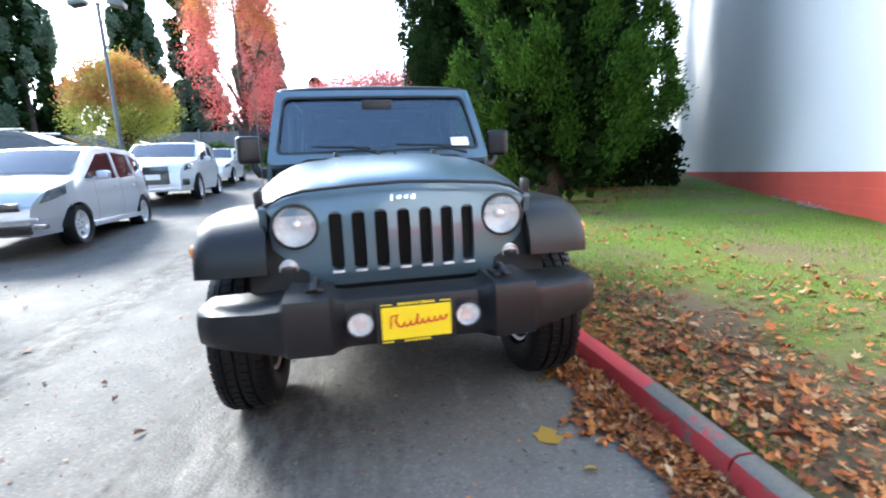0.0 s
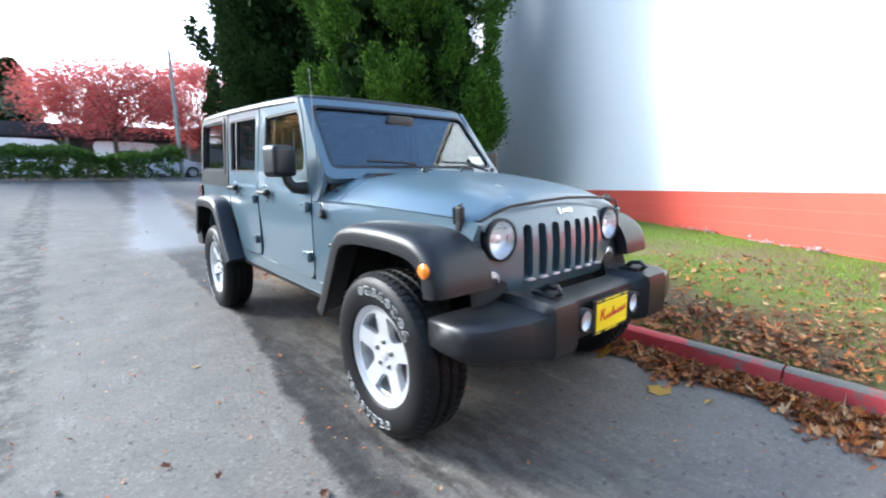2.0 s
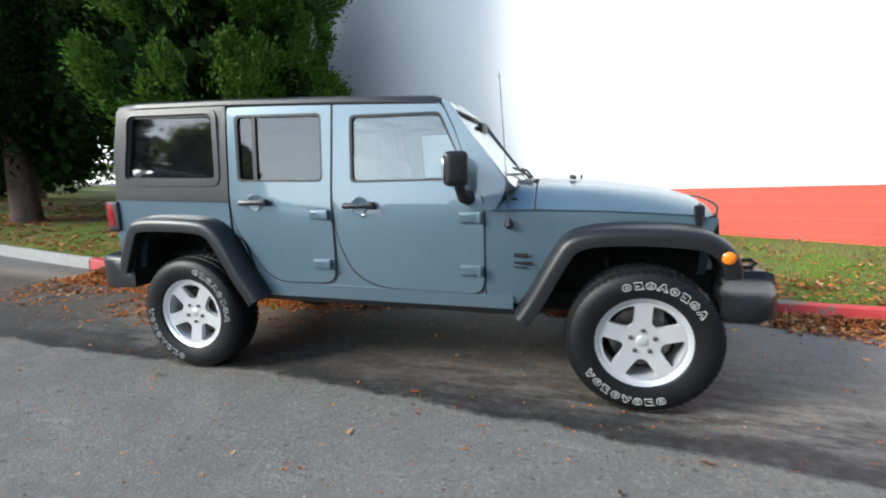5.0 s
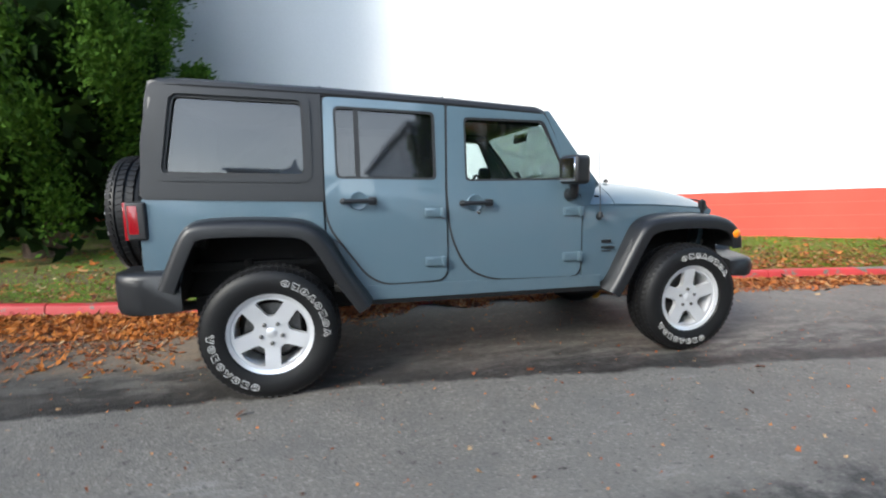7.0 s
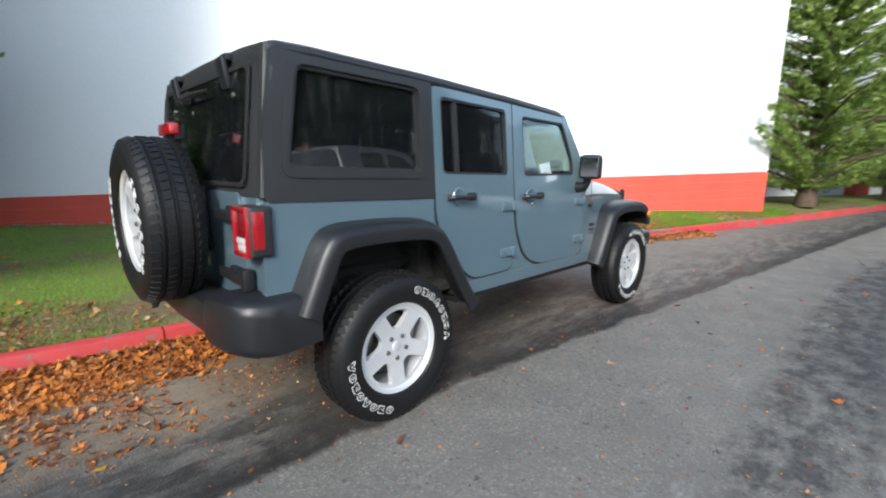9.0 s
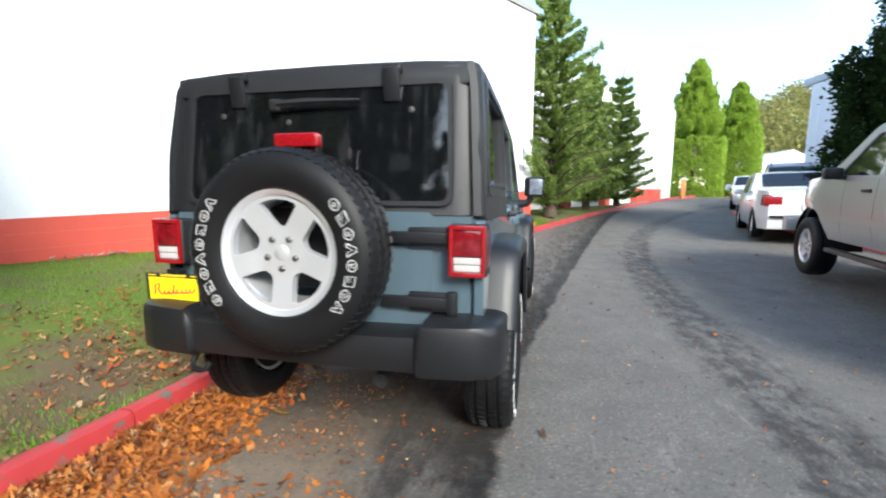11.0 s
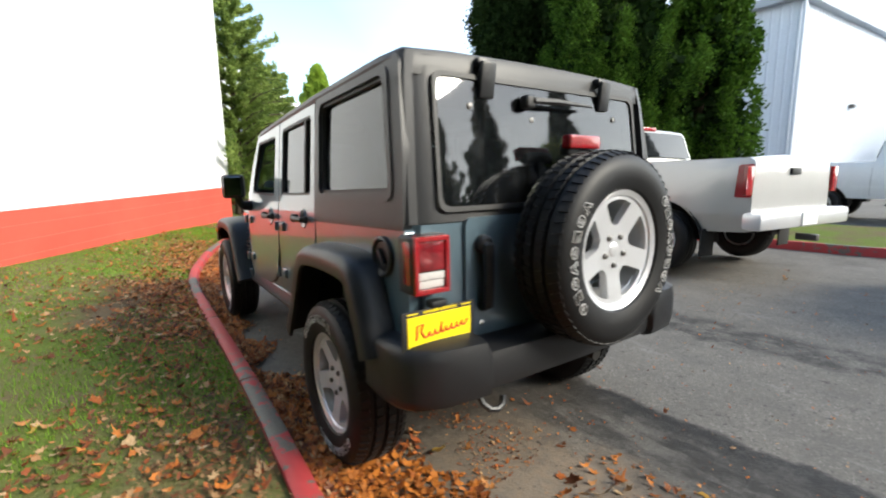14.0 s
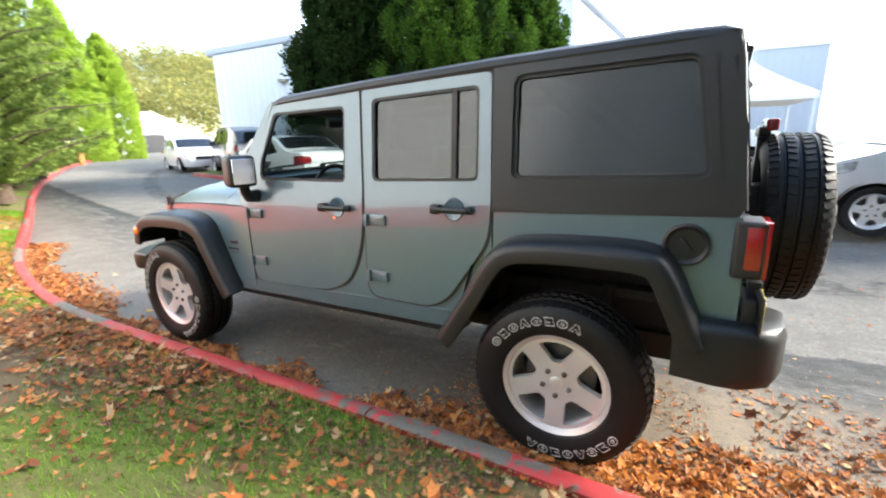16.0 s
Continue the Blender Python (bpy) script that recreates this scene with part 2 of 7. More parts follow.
    l.new(soil, soiled.inputs[0])
    l.new(behind.outputs["Result"], soiled.inputs[1])
    grime = ramp(n, l, noise_fac(n, l, 11.0, 7.0, 0.75), [(0.35, (0.35, 0.35, 0.35)), (0.6, (1, 1, 1))])
    base = mix(n, l, times(times(soiled.outputs[0], (0.92, 0.92, 0.92)), grime), base, (0.250, 0.192, 0.138))
    # damp strip under the vehicle, darkened to paint in the deep shade there
    under_shade = band((0.0, 0.0, 0.0), -9.0, 0, 0.55, 0.30, 0.4, 2.0)
    along = n.new("ShaderNodeValToRGB")
    for k, (at_, v) in zip([along.color_ramp.elements[0], along.color_ramp.elements[1], along.color_ramp.elements.new(0.70), along.color_ramp.elements.new(0.80)], ((0.12, 0.0), (0.25, 1.0), (0.70, 1.0), (0.80, 0.0))):
        k.position, k.color = at_, (v, v, v, 1)
    reach = n.new("ShaderNodeMapRange")
    reach.inputs["From Min"].default_value, reach.inputs["From Max"].default_value = -1.5, 5.0
    l.new(xyz.outputs["Y"], reach.inputs["Value"])
    l.new(reach.outputs["Result"], along.inputs["Fac"])
    base = mix(n, l, times(times(times(under_shade, (0.85, 0.85, 0.85)), along.outputs["Color"]), speck), base, (0.046, 0.042, 0.037))
    scuff = noise_fac(n, l, 5.0, 7.0, 0.72, (1.0, 0.28, 1.0))
    base = mix(n, l, ramp(n, l, scuff, [(0.60, (0, 0, 0)), (0.70, (0.30, 0.30, 0.30))]), base, (0.36, 0.35, 0.33))
    pit = noise_fac(n, l, 26.0, 3.0, 0.6)
    base = mix(n, l, ramp(n, l, pit, [(0.62, (0, 0, 0)), (0.69, (0.62, 0.62, 0.62))]), base, (0.050, 0.047, 0.043))
    chip = noise_fac(n, l, 9.0, 5.0, 0.7, (1.0, 0.5, 1.0))
    base = mix(n, l, ramp(n, l, chip, [(0.66, (0, 0, 0)), (0.69, (0.8, 0.8, 0.8))]), base, (0.040, 0.037, 0.034))
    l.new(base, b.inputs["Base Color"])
    r = n.new("ShaderNodeMapRange")
    r.inputs["To Min"].default_value, r.inputs["To Max"].default_value = 0.56, 0.92
    l.new(mid, r.inputs["Value"])
    wet = n.new("ShaderNodeMath")
    wet.operation = "MULTIPLY_ADD"
    l.new(damp, wet.inputs[0])
    wet.inputs[1].default_value = -0.16
    l.new(r.outputs["Result"], wet.inputs[2])
    l.new(wet.outputs[0], b.inputs["Roughness"])
    b.inputs["Specular IOR Level"].default_value = 0.18
    # a shallow strip of standing water behind the vehicle
    pool = band((2.6, 0.105, 0.0), 38.0, 0, 0.42, 0.30, 0.7, 0.9)
    begun = n.new("ShaderNodeMapRange")
    begun.inputs["From Min"].default_value, begun.inputs["From Max"].default_value = 5.9, 6.7
    l.new(xyz.outputs["Y"], begun.inputs["Value"])
    flood = n.new("ShaderNodeMath")
    flood.operation = "MULTIPLY"
    l.new(pool, flood.inputs[0])
    l.new(begun.outputs["Result"], flood.inputs[1])
    smooth = n.new("ShaderNodeMapRange")
    l.new(flood.outputs[0], smooth.inputs["Value"])
    smooth.inputs["To Max"].default_value = 0.42
    l.new(wet.outputs[0], smooth.inputs["To Min"])
    l.new(smooth.outputs["Result"], b.inputs["Roughness"])
    # the pale blue-grey tint paints the sky's sheen onto the water
    l.new(mix(n, l, times(flood.outputs[0], (0.5, 0.5, 0.5)), base, (0.20, 0.21, 0.22)), b.inputs["Base Color"])
    tex = n.new("ShaderNodeBump")
    tex.inputs["Distance"].default_value = 0.006
    dry = n.new("ShaderNodeMapRange")
    dry.inputs["To Min"].default_value, dry.inputs["To Max"].default_value = 0.35, 0.02
    l.new(flood.outputs[0], dry.inputs["Value"])
    l.new(dry.outputs["Result"], tex.inputs["Strength"])
    l.new(grit.outputs["Distance"], tex.inputs["Height"])
    l.new(tex.outputs["Normal"], b.inputs["Normal"])
    return m


def ground_material(name, dark, light, bare):
    m, n, l, b = nodes_of(name)
    fine, mid = noise_fac(n, l, 55.0, 6.0, 0.7), noise_fac(n, l, 0.9, 6.0, 0.6)
    c = ramp(n, l, fine, [(0.3, dark), (0.7, light)])
    c = mix(n, l, ramp(n, l, mid, [(0.44, (0, 0, 0)), (0.60, (0.9, 0.9, 0.9))]), c, bare)
    l.new(c, b.inputs["Base Color"])
    b.inputs["Roughness"].default_value = 0.95
    b.inputs["Specular IOR Level"].default_value = 0.15
    bump(n, l, b, fine, 0.8, 0.02)
    return m


def worn_paint(name, color, under, wear=0.6, rough=0.6, trodden=0.0):
    """Paint chipped away to the concrete below."""
    m, n, l, b = nodes_of(name)
    chip, tone, fine = noise_fac(n, l, 7.0, 8.0, 0.72), noise_fac(n, l, 1.2, 5.0), noise_fac(n, l, 70.0)
    c = ramp(n, l, tone, [(0.3, [v * 0.78 for v in color]), (0.7, color)])
    grey = ramp(n, l, fine, [(0.3, [v * 0.7 for v in under]), (0.7, under)])
    if trodden:
        # the top, where feet and tyres scrape, has lost more paint in places
        up, area = n.new("ShaderNodeSeparateXYZ"), noise_fac(n, l, 0.45, 3.0, 0.5)
        l.new(n.new("ShaderNodeNewGeometry").outputs["Normal"], up.inputs[0])
        scrape = n.new("ShaderNodeMath")
        scrape.operation = "MULTIPLY"
        l.new(up.outputs["Z"], scrape.inputs[0])
        l.new(ramp(n, l, area, [(0.52, (0, 0, 0)), (0.62, (trodden, trodden, trodden))]), scrape.inputs[1])
        more = n.new("ShaderNodeMath")
        more.operation = "ADD"
        l.new(chip, more.inputs[0])
        l.new(scrape.outputs[0], more.inputs[1])
        chip = more.outputs[0]
    c = mix(n, l, ramp(n, l, chip, [(wear, (0, 0, 0)), (wear + 0.05, (1, 1, 1))]), c, grey)
    l.new(c, b.inputs["Base Color"])
    b.inputs["Roughness"].default_value = rough
    bump(n, l, b, chip, 0.3, 0.006)
    return m


def litter_material():
    """Dry leaves: dark brown, rust, orange and pale tan by leaf."""
    m, n, l, b = nodes_of("dry_brown_leaves")
    geo = n.new("ShaderNodeNewGeometry")
    c = ramp(n, l, geo.outputs["Random Per Island"], [(0.0, (0.060, 0.026, 0.016)), (0.20, (0.17, 0.055, 0.022)), (0.42, (0.34, 0.085, 0.022)), (0.66, (0.52, 0.165, 0.030)), (0.84, (0.50, 0.230, 0.080)), (1.0, (0.50, 0.36, 0.20))])
    vein = noise_fac(n, l, 90.0, 3.0)
    c = mix(n, l, ramp(n, l, vein, [(0.4, (0, 0, 0)), (0.7, (0.45, 0.45, 0.45))]), c, (0.10, 0.035, 0.014))
    l.new(c, b.inputs["Base Color"])
    b.inputs["Roughness"].default_value = 0.65
    b.inputs["Specular IOR Level"].default_value = 0.3
    return m


BODY = paint_material("blue_grey_paint", (0.090, 0.142, 0.176), 0.25, 0.34)
WET_BODY = paint_material("rain_wet_blue_grey_paint", (0.090, 0.142, 0.176), 0.25, 0.34, 0.7, 0.30)
TRIM = plain("black_plastic", (0.0115, 0.0120, 0.0135), 0.40, vary=0.15, grain=500, relief=0.12, spec=0.4)
HARDTOP = plain("textured_hardtop", (0.0185, 0.0192, 0.021), 0.44, vary=0.12, grain=420, relief=0.15, spec=0.4)
RUBBER = plain("tyre_rubber", (0.0072, 0.0072, 0.0078), 0.52, vary=0.25, grain=120, relief=0.1, spec=0.28)
LETTER = plain("raised_white_outline", (0.45, 0.45, 0.44), 0.7, vary=0.1)
SEAL = plain("black_rubber_seal", (0.012, 0.012, 0.013), 0.55)
UNDER = plain("dark_underbody", (0.008, 0.0077, 0.0073), 0.85, vary=0.3)
ALLOY = plain("silver_alloy", (0.70, 0.71, 0.73), 0.30, 0.55, vary=0.05, grain=300)
CHROME = plain("chrome", (0.80, 0.81, 0.83), 0.08, 1.0, vary=0.02)
REFLECTOR = plain("bright_reflector", (0.86, 0.87, 0.88), 0.26, 0.55, vary=0.18, grain=55, relief=0.5)
STEEL = plain("dark_steel", (0.14, 0.135, 0.13), 0.45, 0.8, vary=0.25)
CLEAR_GLASS = glass_material("windshield_glass", (0.70, 0.76, 0.75), 0.18, 0.01, 0.0, 0.11)
DOOR_GLASS = glass_material("clear_door_glass", (0.74, 0.82, 0.81), 0.04, 0.015, 0.05, 0.075)
TINT_GLASS = glass_material("dark_tinted_glass", (0.27, 0.275, 0.28), 0.32, 0.02, 0.025, 0.05)
LAMP_GLASS = glass_material("lamp_lens", (0.95, 0.96, 0.97), 0.02)
RED_LENS = plain("red_lens", (0.27, 0.006, 0.010), 0.16, vary=0.35, grain=140, relief=0.3, coat=0.8)
DEEP_RED = plain("deep_red_lens", (0.17, 0.006, 0.010), 0.10, vary=0.5, grain=24, relief=0.2, coat=1.0)
WHITE_LENS = plain("white_lens", (0.50, 0.48, 0.47), 0.15, vary=0.15, grain=160, coat=0.6)
AMBER_LENS = plain("amber_lens", (0.85, 0.22, 0.01), 0.15, vary=0.08, coat=0.8)
YELLOW = plain("yellow_plate", (0.86, 0.66, 0.015), 0.4, vary=0.04)
PLATE_RED = plain("red_print", (0.62, 0.03, 0.02), 0.5, vary=0.05)
SEAT = plain("black_seat_cloth", (0.025, 0.024, 0.024), 0.9, vary=0.3, grain=250, relief=0.3)
PAPER = plain("paper_sticker", (0.80, 0.80, 0.78), 0.6, vary=0.03)
ASPHALT = asphalt_material()
LAWN = ground_material("lawn_soil", (0.080, 0.125, 0.022), (0.18, 0.225, 0.050), (0.16, 0.112, 0.074))
KERB_RED = worn_paint("worn_red_kerb_paint", (0.47, 0.040, 0.042), (0.15, 0.14, 0.115), 0.56, 0.6, 0.26)
KERB_GREY = plain("weathered_concrete", (0.30, 0.29, 0.27), 0.9, vary=0.25, grain=40, relief=0.3)
KERB_PALE = plain("pale_flaked_paint", (0.38, 0.355, 0.33), 0.9, vary=0.2, grain=60)
WALL_WHITE = plain("white_painted_concrete", (0.74, 0.75, 0.76), 0.75, vary=0.025, grain=25, relief=0.05)
WALL_RED = worn_paint("red_painted_block", (0.62, 0.085, 0.055), (0.5, 0.46, 0.43), 0.82, 0.75)
BASE_JOINT = plain("pale_red_joint", (0.62, 0.115, 0.082), 0.8, vary=0.15, grain=30)
BARK = plain("brown_bark", (0.085, 0.058, 0.042), 0.95, vary=0.45, grain=22, relief=0.9)
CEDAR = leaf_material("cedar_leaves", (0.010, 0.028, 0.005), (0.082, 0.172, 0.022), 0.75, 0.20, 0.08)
# leaves of the dark cedars, and the shade painted inside other crowns
CEDAR_DARK_AND_SHADE = leaf_material("dark_cedar_and_crown_shade", (0.006, 0.014, 0.005), (0.026, 0.052, 0.014), 0.85, 0.12, 0.06)
SPRUCE = leaf_material("spruce_needles", (0.070, 0.130, 0.035), (0.32, 0.42, 0.11), 0.7, 0.38, 0.1)
TOPIARY = leaf_material("clipped_cypress_leaves", (0.20, 0.34, 0.04), (0.42, 0.54, 0.09), 0.8, 0.4, 0.1)
MAPLE_RED = leaf_material("red_maple_leaves", (0.42, 0.075, 0.075), (0.70, 0.20, 0.17), 0.5, 0.55)
MAPLE_ORANGE = leaf_material("orange_maple_leaves", (0.45, 0.14, 0.06), (0.66, 0.34, 0.10), 0.5, 0.55)
MAPLE_YELLOW = leaf_material("yellow_green_leaves", (0.26, 0.32, 0.06), (0.54, 0.50, 0.10), 0.5, 0.55)
FIR = leaf_material("fir_needles", (0.075, 0.115, 0.080), (0.19, 0.25, 0.16), 0.6, 0.35)
HEDGE = leaf_material("hedge_leaves", (0.030, 0.070, 0.015), (0.10, 0.18, 0.035))
DRY_LEAF = litter_material()
SHRED = leaf_material("torn_leaf_pieces", (0.060, 0.028, 0.016), (0.34, 0.20, 0.10), 0.8, 0.1, 0.1)
ORANGE_LEAF = leaf_material("orange_fallen_leaves", (0.13, 0.032, 0.010), (0.62, 0.215, 0.040), 0.6, 0.15)
YELLOW_LEAF = leaf_material("yellow_fallen_leaves", (0.50, 0.26, 0.03), (0.62, 0.42, 0.10), 0.6)
GRASS = leaf_material("grass_blades", (0.075, 0.185, 0.014), (0.24, 0.40, 0.045), 0.6)
HILL = leaf_material("mixed_hill_woods", (0.09, 0.13, 0.05), (0.36, 0.32, 0.10), 0.8)

# ---- mesh helpers ----
def part(name, bm, material, parent=None, label="", angle=38):
    """Links a bmesh as one mesh object under a thing or a part."""
    bmesh.ops.recalc_face_normals(bm, faces=bm.faces)
    me = bpy.data.meshes.new(name)
    bm.to_mesh(me)
    bm.free()
    me.materials.append(material)
    me.polygons.foreach_set("use_smooth", [True] * len(me.polygons))
    me.set_sharp_from_angle(angle=radians(angle))
    ob = new(name, me)
    if parent:
        ob.parent = parent
    if label:
        ob["label"] = label
    return ob


def thing(name, label, category, m=None, group="", kind=""):
    ob = new(name)
    ob.matrix_world = m or Matrix.Identity(4)
    return tagged(ob, label, category, group, kind)


def raw(name, verts, faces, material, parent=None, smooth=False):
    me = bpy.data.meshes.new(name)
    me.from_pydata([tuple(v) for v in verts], [], [tuple(f) for f in faces])
    me.materials.append(material)
    if smooth:
        me.polygons.foreach_set("use_smooth", [True] * len(me.polygons))
    ob = new(name, me)
    if parent:
        ob.parent = parent
    return ob


def box(bm, c, s, bevel=0.0, seg=2, rot=(0, 0, 0)):
    m = pose(*c, *rot) @ Matrix.Diagonal((*s, 1))
    vs = bmesh.ops.create_cube(bm, size=1.0, matrix=m)["verts"]
    if bevel:
        es = list({e for v in vs for e in v.link_edges})
        bmesh.ops.bevel(bm, geom=es, offset=bevel, segments=seg, profile=0.6, affect="EDGES", clamp_overlap=True)


def loft(bm, rings, cap=True, closed=True):
    vs = [[bm.verts.new(p) for p in r] for r in rings]
    n = len(rings[0])
    for a, b in zip(vs, vs[1:]):
        for i in range(n if closed else n - 1):
            j = (i + 1) % n
            bm.faces.new((a[i], a[j], b[j], b[i]))
    if cap and closed:
        bm.faces.new(vs[0][::-1])
        bm.faces.new(vs[-1])
    return vs


def tube(bm, pts, r, n=8):
    pts = [Vector(p) for p in pts]
    rings = []
    for i, p in enumerate(pts):
        d = (pts[min(i + 1, len(pts) - 1)] - pts[max(i - 1, 0)]).normalized()
        u = d.orthogonal().normalized() if i == 0 else (u - d * u.dot(d)).normalized()
        w = d.cross(u)
        rr = r[i] if isinstance(r, (list, tuple)) else r
        rings.append([p + (u * math.cos(2 * math.pi * k / n) + w * math.sin(2 * math.pi * k / n)) * rr for k in range(n)])
    loft(bm, rings)


def revolve(bm, prof, m, segs=32, wobble=None):
    """Turns (a, r) points round the local x axis; m places it."""
    rings = []
    for i in range(segs):
        t = 2 * math.pi * i / segs
        k = wobble(i) if wobble else 1.0
        rings.append([bm.verts.new(m @ Vector((a, r * k * math.cos(t), r * k * math.sin(t)))) for a, r in prof])
    for i in range(segs):
        p, q = rings[i], rings[(i + 1) % segs]
        for j in range(len(prof) - 1):
            bm.faces.new((p[j], p[j + 1], q[j + 1], q[j]))


def fillet(pts, r, n=4):
    """A polygon with rounded corners."""
    out = []
    for i, p in enumerate(pts):
        rr = r[i] if isinstance(r, (list, tuple)) else r
        p = Vector(p)
        a, b = Vector(pts[i - 1]) - p, Vector(pts[(i + 1) % len(pts)]) - p
        k = min(rr, a.length * 0.48, b.length * 0.48)
        if k < 1e-4:
            out.append(tuple(p))
            continue
        s, e = p + a.normalized() * k, p + b.normalized() * k
        for j in range(n + 1):
            t = j / n
            out.append(tuple(s * (1 - t) ** 2 + p * 2 * t * (1 - t) + e * t * t))
    return out


def sheet(outer, holes, place, thick, cuts=(), rows=0.0):
    """A plate from an outline with holes in (u, v), bent by place(u, v) and made thick."""
    bm = bmesh.new()
    edges = []
    for loop in (outer, *holes):
        vs = [bm.verts.new((u, v, 0)) for u, v in loop]
        edges += [bm.edges.new((vs[i], vs[(i + 1) % len(vs)])) for i in range(len(vs))]
    bmesh.ops.triangle_fill(bm, use_beauty=True, use_dissolve=False, edges=edges)
    for axis, at in cuts:
        no = (1, 0, 0) if axis == "u" else (0, 1, 0)
        co = (at, 0, 0) if axis == "u" else (0, at, 0)
        bmesh.ops.bisect_plane(bm, geom=bm.verts[:] + bm.edges[:] + bm.faces[:], plane_co=co, plane_no=no)
    for v in bm.verts:
        v.co = place(v.co.x, v.co.y)
    bmesh.ops.recalc_face_normals(bm, faces=bm.faces)
    return thicken(bm, thick) if thick else bm


def thicken(bm, thick, step=None):
    """Closes a bent plate with a second skin; thick > 0 goes away from the side that its normals show."""
    bm.normal_update()
    bm.verts.index_update()
    verts = [v.co.copy() for v in bm.verts]
    back = [v.co - (step if step else v.normal * thick) for v in bm.verts]
    faces = [[v.index for v in f.verts] for f in bm.faces]
    rim = [(l.vert.index, l.link_loop_next.vert.index) for f in bm.faces for l in f.loops if len(l.edge.link_faces) == 1]
    bm.free()
    out, n = bmesh.new(), len(verts)
    vs = [out.verts.new(p) for p in verts + back]
    for f in faces:
        out.faces.new([vs[i] for i in f])
        out.faces.new([vs[i + n] for i in reversed(f)])
    for a, b in rim:
        out.faces.new((vs[b], vs[a], vs[a + n], vs[b + n]))
    return out


def lerp_table(rows, t):
    """Straight steps between rows (t, value, ...)."""
    if t <= rows[0][0]:
        return rows[0][1:]
    for a, b in zip(rows, rows[1:]):
        if t <= b[0]:
            k = (t - a[0]) / (b[0] - a[0])
            return tuple(p + (q - p) * k for p, q in zip(a[1:], b[1:]))
    return rows[-1][1:]


def smooth_table(rows, t):
    """Smooth steps between rows (t, value)."""
    n = len(rows)
    if t <= rows[0][0]:
        return rows[0][1]
    for i in range(n - 1):
        if t <= rows[i + 1][0]:
            p0, p1, p2, p3 = rows[max(i - 1, 0)], rows[i], rows[i + 1], rows[min(i + 2, n - 1)]
            h = p2[0] - p1[0]
            k = (t - p1[0]) / h
            m1 = (p2[1] - p0[1]) / (p2[0] - p0[0]) * h
            m2 = (p3[1] - p1[1]) / (p3[0] - p1[0]) * h
            return (2 * k**3 - 3 * k**2 + 1) * p1[1] + (k**3 - 2 * k**2 + k) * m1 + (-2 * k**3 + 3 * k**2) * p2[1] + (k**3 - k**2) * m2
    return rows[-1][1]

# ---- ground, kerbs, lawn, wall ----
def soft(v):
    return 0.5 * (v + math.sqrt(v * v + 0.6))


def road_z(x, y):
    x, y = max(-40.0, min(x, 20.0)), max(-60.0, min(y, 60.0))
    return 0.028 * (soft(-max(x, -9.0) - 1.8) - 0.09) * 0.9 + 0.052 * (soft(min(y, 30.0) - 3.6) - 0.03) + 0.018 * (soft(-y - 3.2) - 0.03) - 0.012


KERB_LINE = [(-60, -34), (-44, -21), (-36, -15.5), (-28, -10.2), (-22, -6.8), (-16.5, -4.2), (-12.5, -2.55), (-9.3, -1.4), (-7.3, -0.68), (-5.5, -0.02), (-3.9, 0.53),
             (-2.5, 0.86), (-1.6, 0.99), (-0.8, 1.03), (0, 1.03), (2.5, 1.03), (4.3, 1.10), (6.8, 1.25), (8.2, 1.40), (10, 1.62), (13.3, 2.06), (17.5, 2.85), (22, 3.75), (25.3, 4.9), (27.2, 7.2), (28.2, 12), (28.8, 20)]


def kerb_x(y):
    return smooth_table(KERB_LINE, y)


def wall_x(y):
    return 4.56 + 0.616 * y


def lawn_z(x, y):
    k = kerb_x(y)
    top = road_z(k, y) + 0.13
    far = max(wall_x(y), k + 1.2)
    t = max(0.0, (x - k - 0.15) / max(0.8, far - k))
    base = 0.40 if y < 6 else 0.40 + 0.02 * (y - 6)
    hump = 0.05 * math.sin(min(1.0, t) * math.pi)
    return top + (base - top) * min(1.0, t) + hump + 0.012 * noise.noise((x * 1.3, y * 1.3, 0.0))


def grid(xs, ys, zf):
    verts = [(x, y, zf(x, y)) for y in ys for x in xs]
    nx = len(xs)
    return verts, [(j * nx + i, j * nx + i + 1, (j + 1) * nx + i + 1, (j + 1) * nx + i) for j in range(len(ys) - 1) for i in range(nx - 1)]


def spread(marks):
    out = []
    for a, b, step in marks:
        n = max(1, round((b - a) / step))
        out += [a + (b - a) * i / n for i in range(n)]
    return out + [marks[-1][1]]


gx = spread([(-900, -100, 100), (-100, -20, 10), (-20, 6, 0.5), (6, 40, 4), (40, 100, 20), (100, 900, 100)])
gy = spread([(-900, -100, 100), (-100, -30, 10), (-30, 30, 0.75), (30, 100, 10), (100, 900, 100)])
ground = raw("ground", *grid(gx, gy, lambda x, y: road_z(x, y) - (0.0 if x < kerb_x(y) + 0.62 or y > 28.5 else 0.25)), ASPHALT, smooth=True)
tagged(ground, "grey weathered asphalt road with damp dark stains", "road", kind="structure")


